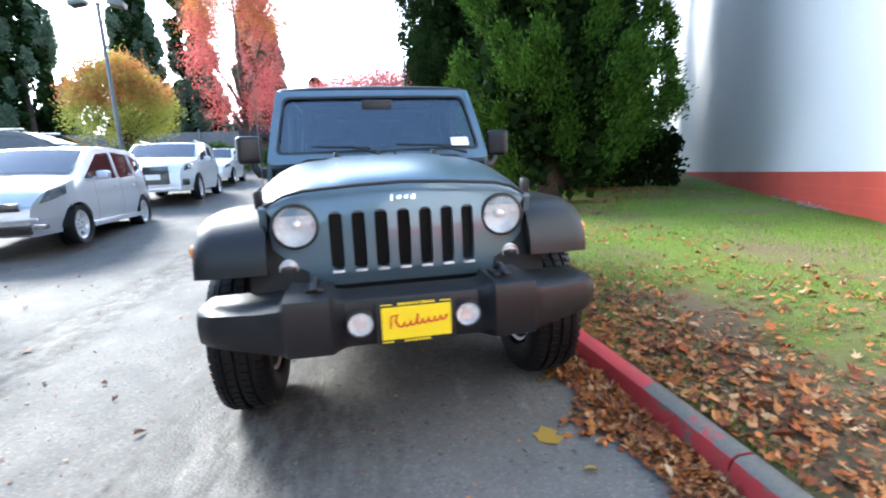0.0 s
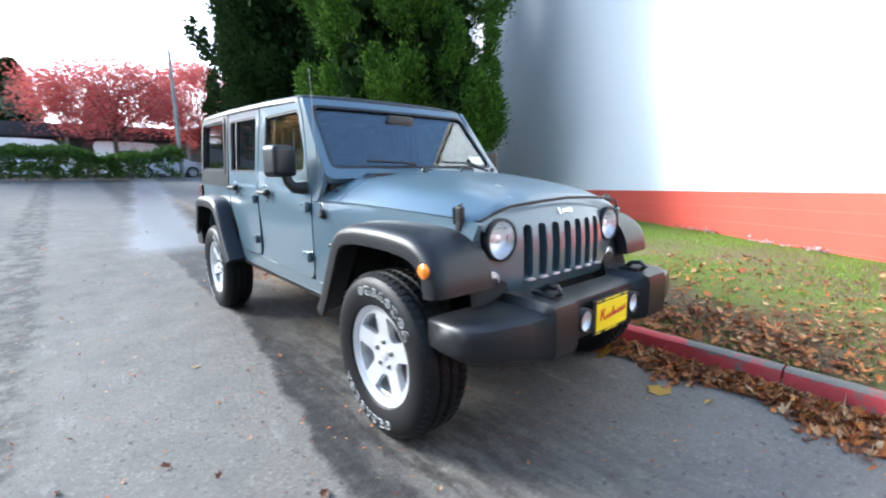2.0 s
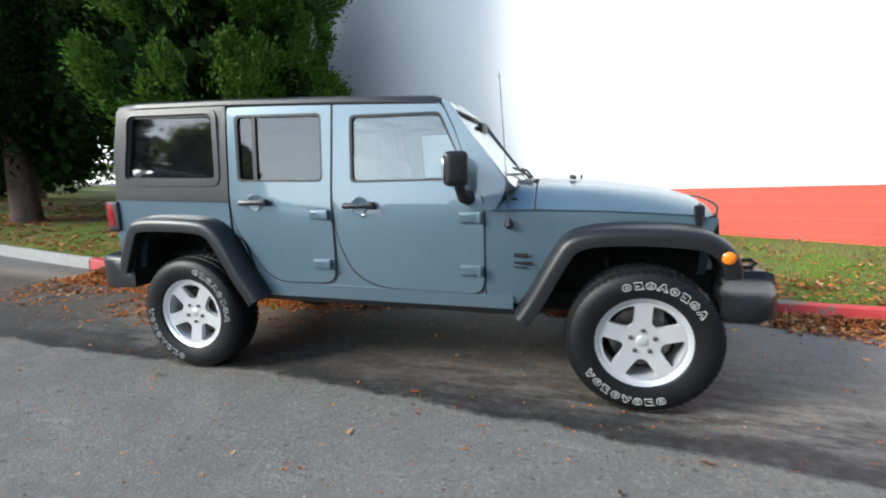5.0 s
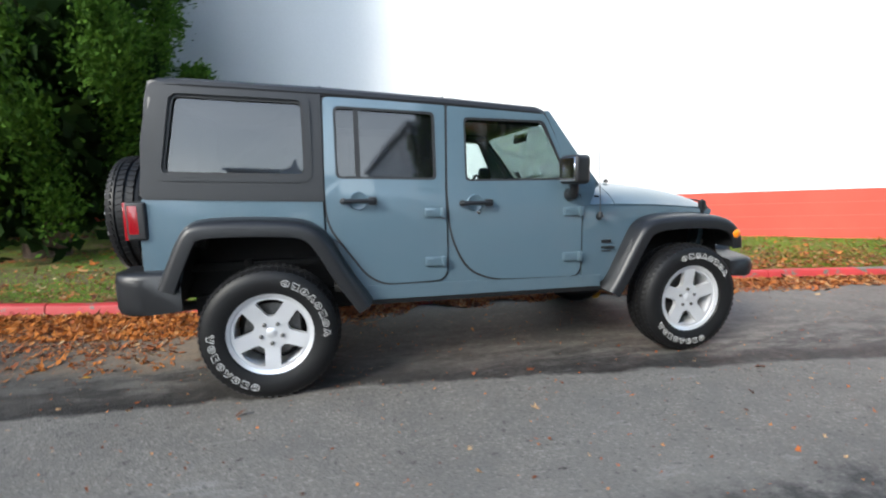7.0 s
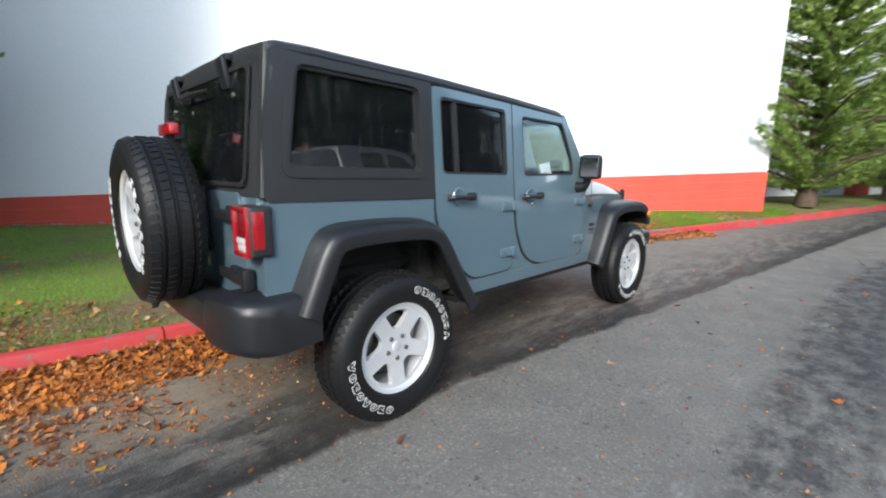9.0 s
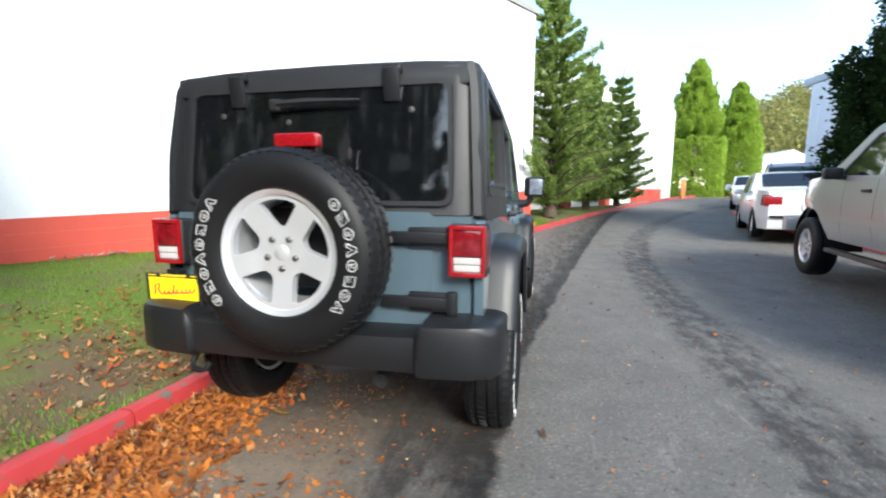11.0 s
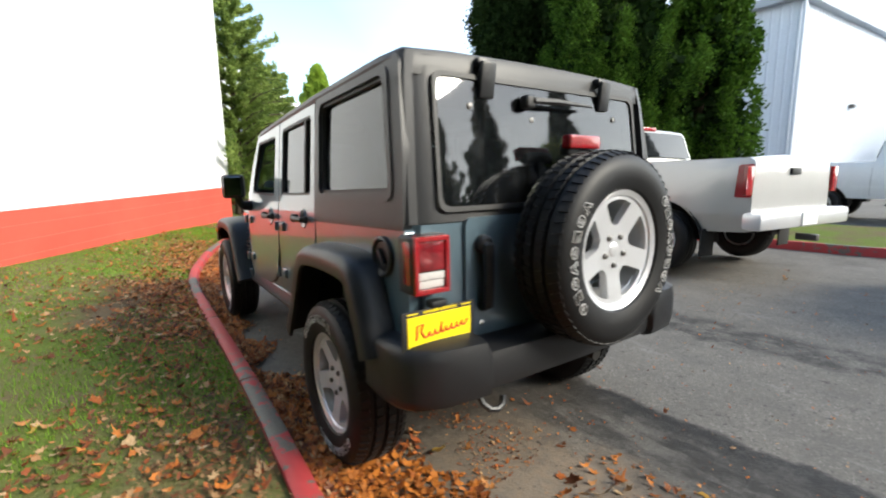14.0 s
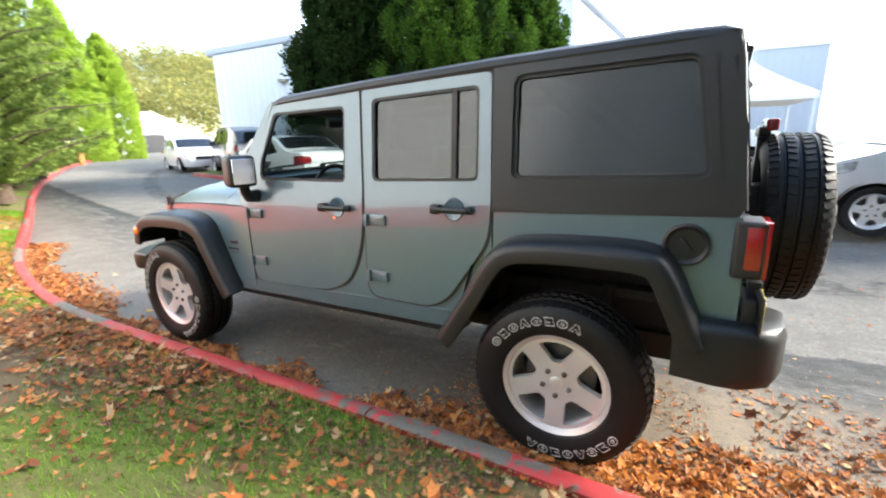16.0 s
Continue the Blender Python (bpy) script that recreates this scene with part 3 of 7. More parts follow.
def lawn_mesh():
    verts, faces, rows = [], [], 0
    ys = spread([(-40, -12, 1.0), (-12, 10, 0.25), (10, 28.5, 0.5)])
    ts = [0, 0.012, 0.03, 0.06, 0.1, 0.15, 0.2, 0.26, 0.32, 0.38, 0.44, 0.5, 0.56, 0.62, 0.68, 0.74, 0.8, 0.86, 0.92, 1.0]
    for y in ys:
        k = kerb_x(y) + 0.118
        far = max(wall_x(y), k + 1.5) + 1.0 if y > -7.6 else wall_x(y) + 4.5
        for t in ts:
            x = k + (far - k) * t
            verts.append((x, y, lawn_z(x, y) if t else lawn_z(x, y) - 0.02))
    n = len(ts)
    for j in range(len(ys) - 1):
        for i in range(n - 1):
            faces.append((j * n + i, j * n + i + 1, (j + 1) * n + i + 1, (j + 1) * n + i))
    return verts, faces


tagged(raw("lawn", *lawn_mesh(), LAWN, smooth=True), "patchy green lawn with bare soil and fallen leaves", "lawn", kind="structure")


def kerb_run(y0, y1, offset_fn, z_fn, parent, mat, width=0.125, height=0.15):
    """One kerb stone length between two joints, with rounded top edges."""
    bm, rings = bmesh.new(), []
    n = max(3, int((y1 - y0) / 0.3))
    for i in range(n + 1):
        y = y0 + (y1 - y0) * i / n
        x, z = offset_fn(y), z_fn(y)
        wob = 0.006 * noise.noise((x * 3, y * 3, 2.0))
        prof = [(0.0, -0.12), (0.012, height - 0.035), (0.022, height - 0.012), (0.045, height), (width - 0.02, height), (width - 0.004, height - 0.01), (width, -0.12)]
        rings.append([(x + a + wob, y, z + b + wob) for a, b in prof])
    loft(bm, rings)
    return part("kerb_stone", bm, mat, parent)


kerb = thing("kerb", "worn red-painted concrete kerb along the lawn", "kerb", kind="structure")
joints = [-40, -30, -22, -17, -13.5, -10.5, -8.2, -6.2, -4.4, -2.75, -1.18, 0.45, 2.05, 3.62, 5.2, 6.8]
for a, b in zip(joints, joints[1:]):
    kerb_run(a + 0.006, b - 0.006, kerb_x, lambda y: road_z(kerb_x(y), y), kerb, KERB_RED)
for a, b in zip([6.8, 9, 11.5, 14, 17, 20, 22.5, 25, 26.6], [9, 11.5, 14, 17, 20, 22.5, 25, 26.6, 28.2]):
    kerb_run(a + 0.006, b - 0.006, kerb_x, lambda y: road_z(kerb_x(y), y), kerb, KERB_GREY)


# the warehouse wall along the lawn
def wall_piece(name, ya, yb, back, z0, z1, thick, mat, parent, proud=0.0, slope0=0.0, slope1=0.0):
    """An upright slab along the line of the warehouse wall."""
    bm, rings = bmesh.new(), []
    for y in (ya, yb):
        x = wall_x(y) + back
        n = Vector((-0.851, 0.524, 0))
        rings.append([Vector((x, y, 0)) + n * proud + Vector((0, 0, z0 + slope0 * y)), Vector((x, y, 0)) + n * proud + Vector((0, 0, z1 + slope1 * y)),
                      Vector((x, y, 0)) - n * thick + Vector((0, 0, z1 + slope1 * y)), Vector((x, y, 0)) - n * thick + Vector((0, 0, z0 + slope0 * y))])
    loft(bm, rings)
    return part(name, bm, mat, parent)


warehouse = thing("warehouse", "white windowless warehouse wall with a red painted base", "building", kind="structure")
wall_piece("wall", -8.3, 5.0, 0.0, -0.4, 6.25, 0.35, WALL_WHITE, warehouse)
wall_piece("high_wall", 5.0, 23.4, 0.0, -0.4, 13.0, 0.35, WALL_WHITE, warehouse)
wall_piece("red_base", -8.3, 23.4, 0.0, -0.4, 0.985, 0.2, WALL_RED, warehouse, 0.012, 0, -0.030)
for k in range(1, 4):
    wall_piece("mortar_joint", -8.3, 14.0, 0.0, 0.985 - 0.2 * k, 0.995 - 0.2 * k, 0.05, BASE_JOINT, warehouse, 0.0155, -0.030, -0.030)
wall_piece("coping", -8.35, 5.0, -0.03, 6.25, 6.36, 0.45, KERB_GREY, warehouse, 0.03)
bm = bmesh.new()
for q in ((23.4, 0.3), (-8.3, 0.2)):
    x = wall_x(q[0])
    loft(bm, [[(x + 0.36, q[0] - 0.3, -0.4), (x + 0.36, q[0] - 0.3, 6.25), (x + 22, q[0] - 13.8, 6.25), (x + 22, q[0] - 13.8, -0.4)],
              [(x + 0.30, q[0], -0.4), (x + 0.30, q[0], 6.25), (x + 21.9, q[0] - 13.5, 6.25), (x + 21.9, q[0] - 13.5, -0.4)]])
part("end_wall", bm, WALL_WHITE, warehouse)
wall_piece("recessed_wall", -28.5, -7.4, 3.6, -0.4, 6.5, 0.35, WALL_WHITE, warehouse)
for y in (-16.0, -19.5, -23.0):
    wall_piece("pier", y - 0.22, y + 0.22, 3.6, -0.3, 6.2, 0.1, WALL_WHITE, warehouse, 0.3)
    wall_piece("pier_base", y - 0.26, y + 0.26, 3.6, -0.3, 1.3, 0.1, WALL_RED, warehouse, 0.34)
wall_piece("red_panel", -27.0, -24.0, 3.6, -0.3, 1.25, 0.1, WALL_RED, warehouse, 0.012)

# ---- the off-road vehicle ----
HALF = math.pi / 2


def wheel_five_spoke(parent, m, r=0.403, width=0.245, rim=0.243, disc_too=True, letters=True, lugs=60, turn=0.0, face=None):
    """A five-spoke alloy wheel with an all-terrain tyre; local x points outward."""
    h = width / 2
    face = face or ALLOY
    bm = bmesh.new()
    revolve(bm, [(-h + 0.02, rim - 0.012), (-h + 0.03, rim - 0.03), (h - 0.06, rim - 0.036), (h - 0.045, rim - 0.022), (h - 0.028, rim - 0.016), (h - 0.018, rim + 0.004),
                 (h - 0.022, rim + 0.010), (h - 0.04, rim + 0.006)], m, 48)
    wheel = part("wheel", bm, face, parent, "silver five-spoke alloy wheel")
    window = []
    for i in range(5):
        c = HALF + 2 * math.pi * i / 5
        ring = [(0.104, -9), (0.122, -15), (0.205, -23.5), (0.2085, -12), (0.2095, 0), (0.2085, 12), (0.205, 23.5), (0.122, 15), (0.104, 9)]
        window.append(fillet([(q * math.cos(c + radians(a)), q * math.sin(c + radians(a))) for q, a in ring], 0.008, 2))
    rimline = [(0.2235 * math.cos(2 * math.pi * i / 60), 0.2235 * math.sin(2 * math.pi * i / 60)) for i in range(60)]
    dish = lambda u, v: m @ Vector((h - 0.056 + 0.020 * min(1, math.hypot(u, v) / 0.2) ** 2, u, v))
    part("spokes", thicken(sheet(rimline, window, dish, 0), 1, m.to_3x3() @ Vector((0.034, 0, 0))), face, wheel, angle=30)
    bm = bmesh.new()
    revolve(bm, [(h - 0.06, 0.032), (h - 0.049, 0.031), (h - 0.046, 0.026), (h - 0.045, 0.0005)], m, 24)
    part("centre_cap", bm, ALLOY, wheel)
    for i in range(5):
        a = HALF + 2 * math.pi * (i + 0.5) / 5
        bm = bmesh.new()
        mm = m @ Matrix.Translation((0, 0.0635 * math.cos(a), 0.0635 * math.sin(a)))
        revolve(bm, [(h - 0.060, 0.0225), (h - 0.0508, 0.0220), (h - 0.056, 0.0135), (h - 0.042, 0.0115), (h - 0.039, 0.008), (h - 0.038, 0.0005)], mm, 12)
        part("lug_nut", bm, STEEL, wheel)
    if disc_too:
        bm = bmesh.new()
        revolve(bm, [(h - 0.13, 0.02), (h - 0.13, 0.165), (h - 0.145, 0.165), (h - 0.145, 0.02)], m, 32)
        box(bm, m @ Vector((h - 0.13, 0.12, 0.05)), (0.06, 0.09, 0.14), 0.01)
        part("brake_disc", bm, STEEL, wheel)
        bm = bmesh.new()
        revolve(bm, [(-h + 0.03, rim - 0.03), (-h + 0.035, 0.001)], m, 32)
        part("backing_plate", bm, UNDER, wheel)
    bm = bmesh.new()
    prof = [(h - 0.03, rim - 0.004), (h - 0.008, rim + 0.012), (h + 0.006, rim + 0.045), (h + 0.010, rim + 0.09), (h + 0.002, r - 0.045), (h - 0.012, r - 0.020), (h - 0.03, r - 0.008),
            (h - 0.06, r - 0.003), (h - 0.064, r - 0.013), (h - 0.072, r - 0.013), (h - 0.076, r - 0.001), (0.010, r), (0.006, r - 0.011), (-0.006, r - 0.011), (-0.010, r)]
    prof += [(-a, q) for a, q in reversed(prof[:11])]
    revolve(bm, prof, m, 72)
    part("tyre", bm, RUBBER, wheel, "black all-terrain tyre with raised sidewall marks", angle=30)
    bm = bmesh.new()
    for i in range(lugs):
        for s in (-1, 1):
            a = 2 * math.pi * (i + (0.25 if s > 0 else 0)) / lugs
            for at, q, w, t in ((h - 0.030, r - 0.0125, 0.038, 0.024), (0.030, r - 0.0015, 0.036, 0.021)):
                rot = Matrix.Rotation(a, 4, "X") @ Matrix.Translation((s * at, q, 0)) @ Matrix.Rotation(radians(14) * s, 4, "Y")
                rot = rot @ Matrix.Rotation(radians(-26 if at > 0.05 else 0) * s, 4, "Z") @ Matrix.Diagonal((w, 0.012, t, 1))
                bmesh.ops.create_cube(bm, size=1.0, matrix=m @ rot)
    if lugs:
        tagged(part("tread", bm, RUBBER, wheel, angle=30), "blocky black rubber tread", kind="stuff")
    if letters:
        # closed outlines in turn: oval, wedge, oval, slanted bar
        oval = [(0.020 * math.cos(2 * math.pi * k / 10), 0.017 * math.sin(2 * math.pi * k / 10)) for k in range(10)]
        slot = [(0.007 * math.cos(2 * math.pi * k / 6), 0.007 * math.sin(2 * math.pi * k / 6)) for k in range(6)]
        wedge = [(-0.022, -0.017), (-0.010, -0.017), (0.0, 0.002), (0.010, -0.017), (0.022, -0.017), (0.006, 0.018), (-0.006, 0.018)]
        slab = [(-0.021, -0.017), (0.014, -0.017), (0.017, -0.007), (-0.006, -0.004), (0.018, 0.004), (0.021, 0.017), (-0.014, 0.017)]
        for mid in (turn, turn + math.pi):
            bm = bmesh.new()
            for i in range(8):
                a0 = mid + radians((i - 3.5) * 10.4)
                mm = m @ Matrix.Rotation(a0, 4, "X") @ Matrix.Translation((h + 0.0085, rim + 0.080, 0))
                for shape in ((oval, slot), (wedge,), (oval, slot), (slab,))[(i * 3 + 1) % 4]:
                    ring = [mm @ Vector((0, q * 1.08, p * 1.12)) for p, q in shape]
                    tube(bm, ring + ring[:2], 0.0027, 4)
            tagged(part("sidewall_lettering", bm, LETTER, wheel), "white outlined marks on the sidewall", kind="stuff")
    return wheel


def side_x(y, z):
    """Half width of the body at a place along it: straight below the belt, leaning in above, tapering to the nose."""
    z = z - 0.012 * (y - 1.8)
    x = lerp_table([(0.45, 0.772), (0.62, 0.786), (1.04, 0.785), (1.19, 0.774), (1.21, 0.770), (1.76, 0.700), (1.86, 0.678)], z)[0]
    # the upper body widens towards the rear
    x += 0.050 * min(1.0, max(0.0, (y - 1.0) / 1.9)) * min(1.0, max(0.0, (z - 1.05) / 0.65))
    if y < 0.86:
        t = min(1.0, (0.86 - y) / 1.28)
        x -= 0.185 * t ** 1.1
    return x


def side_sheet(name, outline, holes, s, mat, parent, thick=0.03, push=0.0, label="", cuts=(1.04, 1.19, 1.21, 1.5)):
    def place(u, v):
        return Vector((s * (side_x(u, v) + push), u, v))
    bm = sheet(outline, holes, place, 0, [("v", c) for c in cuts] + [("u", c) for c in (-0.2, 0.1, 0.4, 0.7)])
    return part(name, thicken(bm, thick, Vector((s * thick, 0, 0))), mat, parent, label)


def arch_flare(path, s, mat, parent, x_in, x_out, lip=0.085, wheel_y=0.0):
    """A wheel-arch flare swept along (y, z) points."""
    bm, rings = bmesh.new(), []
    pts = [Vector(p) for p in path]
    for i, p in enumerate(pts):
        d = (pts[min(i + 1, len(pts) - 1)] - pts[max(i - 1, 0)]).normalized()
        nrm = Vector((-d.y, d.x))
        if nrm.dot(p - Vector((wheel_y, 0.45))) < 0:
            nrm = -nrm
        def at(x, k):
            q = p + nrm * k
            return (s * x, q.x, q.y)
        xi = x_in(p.x) if callable(x_in) else x_in
        rings.append([at(xi, 0.012), at(x_out - 0.075, 0.004), at(x_out - 0.03, -0.006), at(x_out - 0.008, -0.022), at(x_out, -0.045), at(x_out - 0.004, -lip),
                      at(x_out - 0.022, -lip - 0.004), at(x_out - 0.03, -0.06), at(xi, -0.05)])
    loft(bm, rings)
    return part("fender_flare", bm, mat, parent, "black moulded wheel-arch flare")


def smooth_path(pts, n=5):
    """More points on a smooth line through the given ones."""
    out = []
    P = [Vector(p) for p in pts]
    for i in range(len(P) - 1):
        p0, p1, p2, p3 = P[max(i - 1, 0)], P[i], P[i + 1], P[min(i + 2, len(P) - 1)]
        for k in range(n):
            t = k / n
            out.append(0.5 * (2 * p1 + (p2 - p0) * t + (2 * p0 - 5 * p1 + 4 * p2 - p3) * t * t + (3 * p1 - p0 - 3 * p2 + p3) * t ** 3))
    return out + [P[-1]]


vehicle = thing("off_road_vehicle", "blue-grey four-door off-road vehicle with a black hardtop, parked at the kerb", "car")
WIN_FRONT = [(1.705, 1.69), (1.135, 1.68), (1.005, 1.39), (1.005, 1.285), (1.705, 1.285)]
WIN_REAR = [(2.525, 1.735), (1.905, 1.715), (1.905, 1.295), (2.525, 1.31)]
WIN_QUARTER = [(3.395, 1.775), (2.705, 1.755), (2.705, 1.325), (3.465, 1.345)]


def grow(pts, k):
    c = Vector((sum(p[0] for p in pts) / len(pts), sum(p[1] for p in pts) / len(pts)))
    out = []
    for p in pts:
        d = Vector(p) - c
        out.append((p[0] + k * (1 if d.x > 0 else -1), p[1] + k * (1 if d.y > 0 else -1)))
    return out


def window(name, outline, s, glass, parent, bars=()):
    pane = side_sheet(name, fillet(grow(outline, 0.012), 0.035, 4), [], s, glass, parent, 0.005, -0.020)
    pane.visible_shadow = False
    side_sheet("seal", fillet(grow(outline, 0.014), 0.04, 4), [fillet(grow(outline, -0.010), 0.03, 4)], s, SEAL, pane, 0.02, -0.004)
    for y in bars:
        side_sheet("divider", [(y - 0.014, 1.28), (y + 0.014, 1.28), (y + 0.014, 1.745), (y - 0.014, 1.745)], [], s, SEAL, pane, 0.02, -0.006)
    return pane


FRONT_DOOR = fillet([(0.868, 1.150), (0.868, 0.605), (1.52, 0.622), (1.70, 0.70), (1.815, 0.93), (1.832, 1.2), (1.815, 1.772), (1.135, 1.748), (1.055, 1.60), (0.925, 1.235)],
                                           [0.02, 0.09, 0.12, 0.12, 0.15, 0.1, 0.03, 0.06, 0.1, 0.05], 4)
REAR_DOOR = fillet([(1.848, 1.2), (1.842, 0.93), (1.842, 0.640), (2.25, 0.638), (2.36, 0.70), (2.585, 1.02), (2.598, 1.2), (2.585, 1.792), (1.832, 1.772)],
                                          [0.02, 0.05, 0.09, 0.06, 0.1, 0.12, 0.1, 0.03, 0.03], 4)


for s in (-1, 1):
    door = side_sheet("front_door", FRONT_DOOR, [fillet(grow(WIN_FRONT, 0.004), 0.035, 4)], s, BODY, vehicle, 0.035)
    if s < 0:
        window("window_glass", WIN_FRONT, s, DOOR_GLASS, door)
    else:
        # the kerb-side front window is wound down: only its seal shows
        side_sheet("seal", fillet(grow(WIN_FRONT, 0.014), 0.04, 4), [fillet(grow(WIN_FRONT, -0.010), 0.03, 4)], s, SEAL, door, 0.02, -0.004)
    rear = side_sheet("rear_door", REAR_DOOR, [fillet(grow(WIN_REAR, 0.004), 0.035, 4)], s, BODY, vehicle, 0.035)
    window("window_glass", WIN_REAR, s, TINT_GLASS, rear, (2.395,))
    for outline in (FRONT_DOOR, REAR_DOOR):
        side_sheet("door_gap", grow(outline, 0.010), [grow(outline, -0.006)], s, SEAL, vehicle, 0.012, -0.006)
    side_sheet("quarter_panel", fillet([(2.612, 1.172), (3.585, 1.205), (3.605, 0.98), (3.605, 0.70), (3.44, 0.70), (3.36, 0.98), (3.20, 1.03), (2.76, 1.02), (2.612, 0.95)],
                                       [0.01, 0.02, 0.02, 0.03, 0.01, 0.05, 0.05, 0.05, 0.01], 3), [], s, BODY, vehicle, 0.04)
    shell = side_sheet("hardtop_side", fillet([(2.606, 1.168), (3.582, 1.200), (3.565, 1.5), (3.505, 1.845), (2.598, 1.812)], [0.01, 0.03, 0.03, 0.05, 0.01], 4),
                       [fillet(grow(WIN_QUARTER, 0.004), 0.05, 4)], s, HARDTOP, vehicle, 0.04, 0.005)
    side_sheet("window_moulding", fillet(grow(WIN_QUARTER, 0.042), 0.07, 4), [fillet(grow(WIN_QUARTER, 0.008), 0.05, 4)], s, HARDTOP, shell, 0.02, 0.012)
    window("window_glass", WIN_QUARTER, s, TINT_GLASS, shell)
    side_sheet("cowl_panel", fillet([(0.855, 1.100), (0.855, 0.556), (0.67, 0.55), (0.40, 0.93), (0.2, 0.96), (-0.36, 0.93), (-0.405, 1.040), (0.2, 1.082)],
                                    [0.01, 0.03, 0.01, 0.05, 0.05, 0.02, 0.02, 0.02], 3), [], s, BODY, vehicle, 0.03)
    side_sheet("a_pillar", fillet([(0.862, 1.100), (0.928, 1.245), (1.050, 1.60), (1.125, 1.752), (1.090, 1.752), (0.740, 1.265), (0.752, 1.20), (0.800, 1.105)], 0.01, 2), [], s, BODY, vehicle, 0.03, -0.004)
    side_sheet("body_side", [(0.862, 0.552), (2.42, 0.60), (2.60, 0.95), (2.60, 1.17), (0.862, 1.13)], [], s, BODY, vehicle, 0.02, -0.010)
    side_sheet("b_pillar", [(1.795, 1.15), (1.87, 1.15), (1.85, 1.785), (1.79, 1.78)], [], s, BODY, vehicle, 0.03, -0.012)
    bm = bmesh.new()
    loft(bm, [[(s * 0.62, 0.70, z0), (s * 0.772, 0.70, z0), (s * 0.782, 0.70, z1), (s * 0.62, 0.70, z1)] if i == 0 else
              [(s * 0.62, 2.36, z0), (s * 0.772, 2.36, z0), (s * 0.782, 2.36, z1), (s * 0.62, 2.36, z1)] for i, (z0, z1) in enumerate(((0.515, 0.60), (0.535, 0.632)))])
    part("sill", bm, BODY, vehicle)
    bm = bmesh.new()
    loft(bm, [[(s * 0.60, y, z - 0.045), (s * 0.762, y, z - 0.035), (s * 0.776, y, z), (s * 0.60, y, z)] for y, z in ((0.64, 0.518), (2.40, 0.538))])
    part("rocker_trim", bm, TRIM, vehicle)
    # flares
    arch_flare(smooth_path([(0.685, 0.50), (0.615, 0.61), (0.485, 0.85), (0.41, 0.955), (0.29, 1.002), (0.10, 1.016), (-0.15, 1.010), (-0.30, 0.985), (-0.40, 0.92), (-0.445, 0.84), (-0.458, 0.765)]),
               s, TRIM, vehicle, lambda y: side_x(y, 1.0) - 0.02, 0.880, 0.095)
    arch_flare(smooth_path([(3.515, 0.72), (3.455, 0.86), (3.375, 1.02), (3.29, 1.072), (3.10, 1.082), (2.84, 1.072), (2.70, 1.045), (2.60, 0.96), (2.47, 0.735), (2.345, 0.545)]),
               s, TRIM, vehicle, 0.765, 0.922, 0.095, 2.947)
    # inner arches
    for yc, wy0, wy1 in ((0.0, -0.46, 0.62), (2.947, 2.40, 3.50)):
        bm = bmesh.new()
        rings = []
        for x in (0.42, 0.80 if yc else 0.66):
            rings.append([(s * x, wy0, 0.55), (s * x, wy0 + 0.10, 0.90), (s * x, wy0 + 0.24, 0.985), (s * x, wy1 - 0.24, 0.985), (s * x, wy1 - 0.10, 0.90), (s * x, wy1, 0.55)])
        loft(bm, rings, closed=False)
        bm.faces.new([bm.verts.new(p) for p in rings[0]])
        part("inner_arch", bm, UNDER, vehicle)
    # hinges and handles
    for d, y, z in ((door, 0.945, 0.752), (door, 0.945, 1.066), (rear, 1.925, 0.768), (rear, 1.925, 1.085)):
        bm = bmesh.new()
        x = side_x(y, z)
        box(bm, (s * (x + 0.008), y + 0.01, z), (0.022, 0.11, 0.058), 0.008)
        box(bm, (s * (x + 0.022), y - 0.055, z), (0.03, 0.028, 0.066), 0.008)
        box(bm, (s * (x + 0.018), y + 0.035, z + 0.012), (0.012, 0.045, 0.012), 0.003)
        part("hinge", bm, BODY, d)
    for d, y, z in ((door, 1.648, 1.140), (rear, 2.402, 1.168)):
        x = side_x(y, z)
        bm = bmesh.new()
        tube(bm, [(s * (x + 0.01), y + 0.10, z), (s * (x + 0.042), y + 0.085, z), (s * (x + 0.048), y, z), (s * (x + 0.042), y - 0.085, z), (s * (x + 0.01), y - 0.10, z)], 0.0145, 8)
        box(bm, (s * (x + 0.03), y - 0.085, z), (0.045, 0.055, 0.05), 0.016)
        box(bm, (s * (x + 0.02), y + 0.09, z), (0.03, 0.035, 0.04), 0.012)
        part("handle", bm, TRIM, d, "black bar handle")
        bm = bmesh.new()
        revolve(bm, [(0.0, 0.058), (0.007, 0.052), (0.004, 0.044), (-0.002, 0.001)], pose(s * (x + 0.001), y, z, 0, 0, 0 if s > 0 else 180), 24)
        part("handle_recess", bm, BODY, d)
    bm = bmesh.new()
    revolve(bm, [(0.0, 0.013), (0.006, 0.012), (0.007, 0.001)], pose(s * side_x(1.62, 1.08), 1.625, 1.078, 0, 0, 0 if s > 0 else 180), 12)
    part("lock", bm, CHROME, door)
    # mirror
    mirror_y, mx = 1.00, 0.905
    bm = bmesh.new()
    box(bm, (s * mx, mirror_y, 1.345), (0.165, 0.135, 0.190), 0.038, 4, (0, 0, -18 * s))
    mirror = part("mirror", bm, TRIM, vehicle, "black door mirror housing")
    bm = bmesh.new()
    tube(bm, [(s * 0.88, mirror_y - 0.01, 1.28), (s * 0.868, mirror_y - 0.02, 1.22), (s * 0.84, mirror_y - 0.03, 1.185), (s * 0.765, mirror_y - 0.04, 1.18)], [0.032, 0.03, 0.038, 0.045], 10)
    part("mirror_arm", bm, TRIM, mirror)
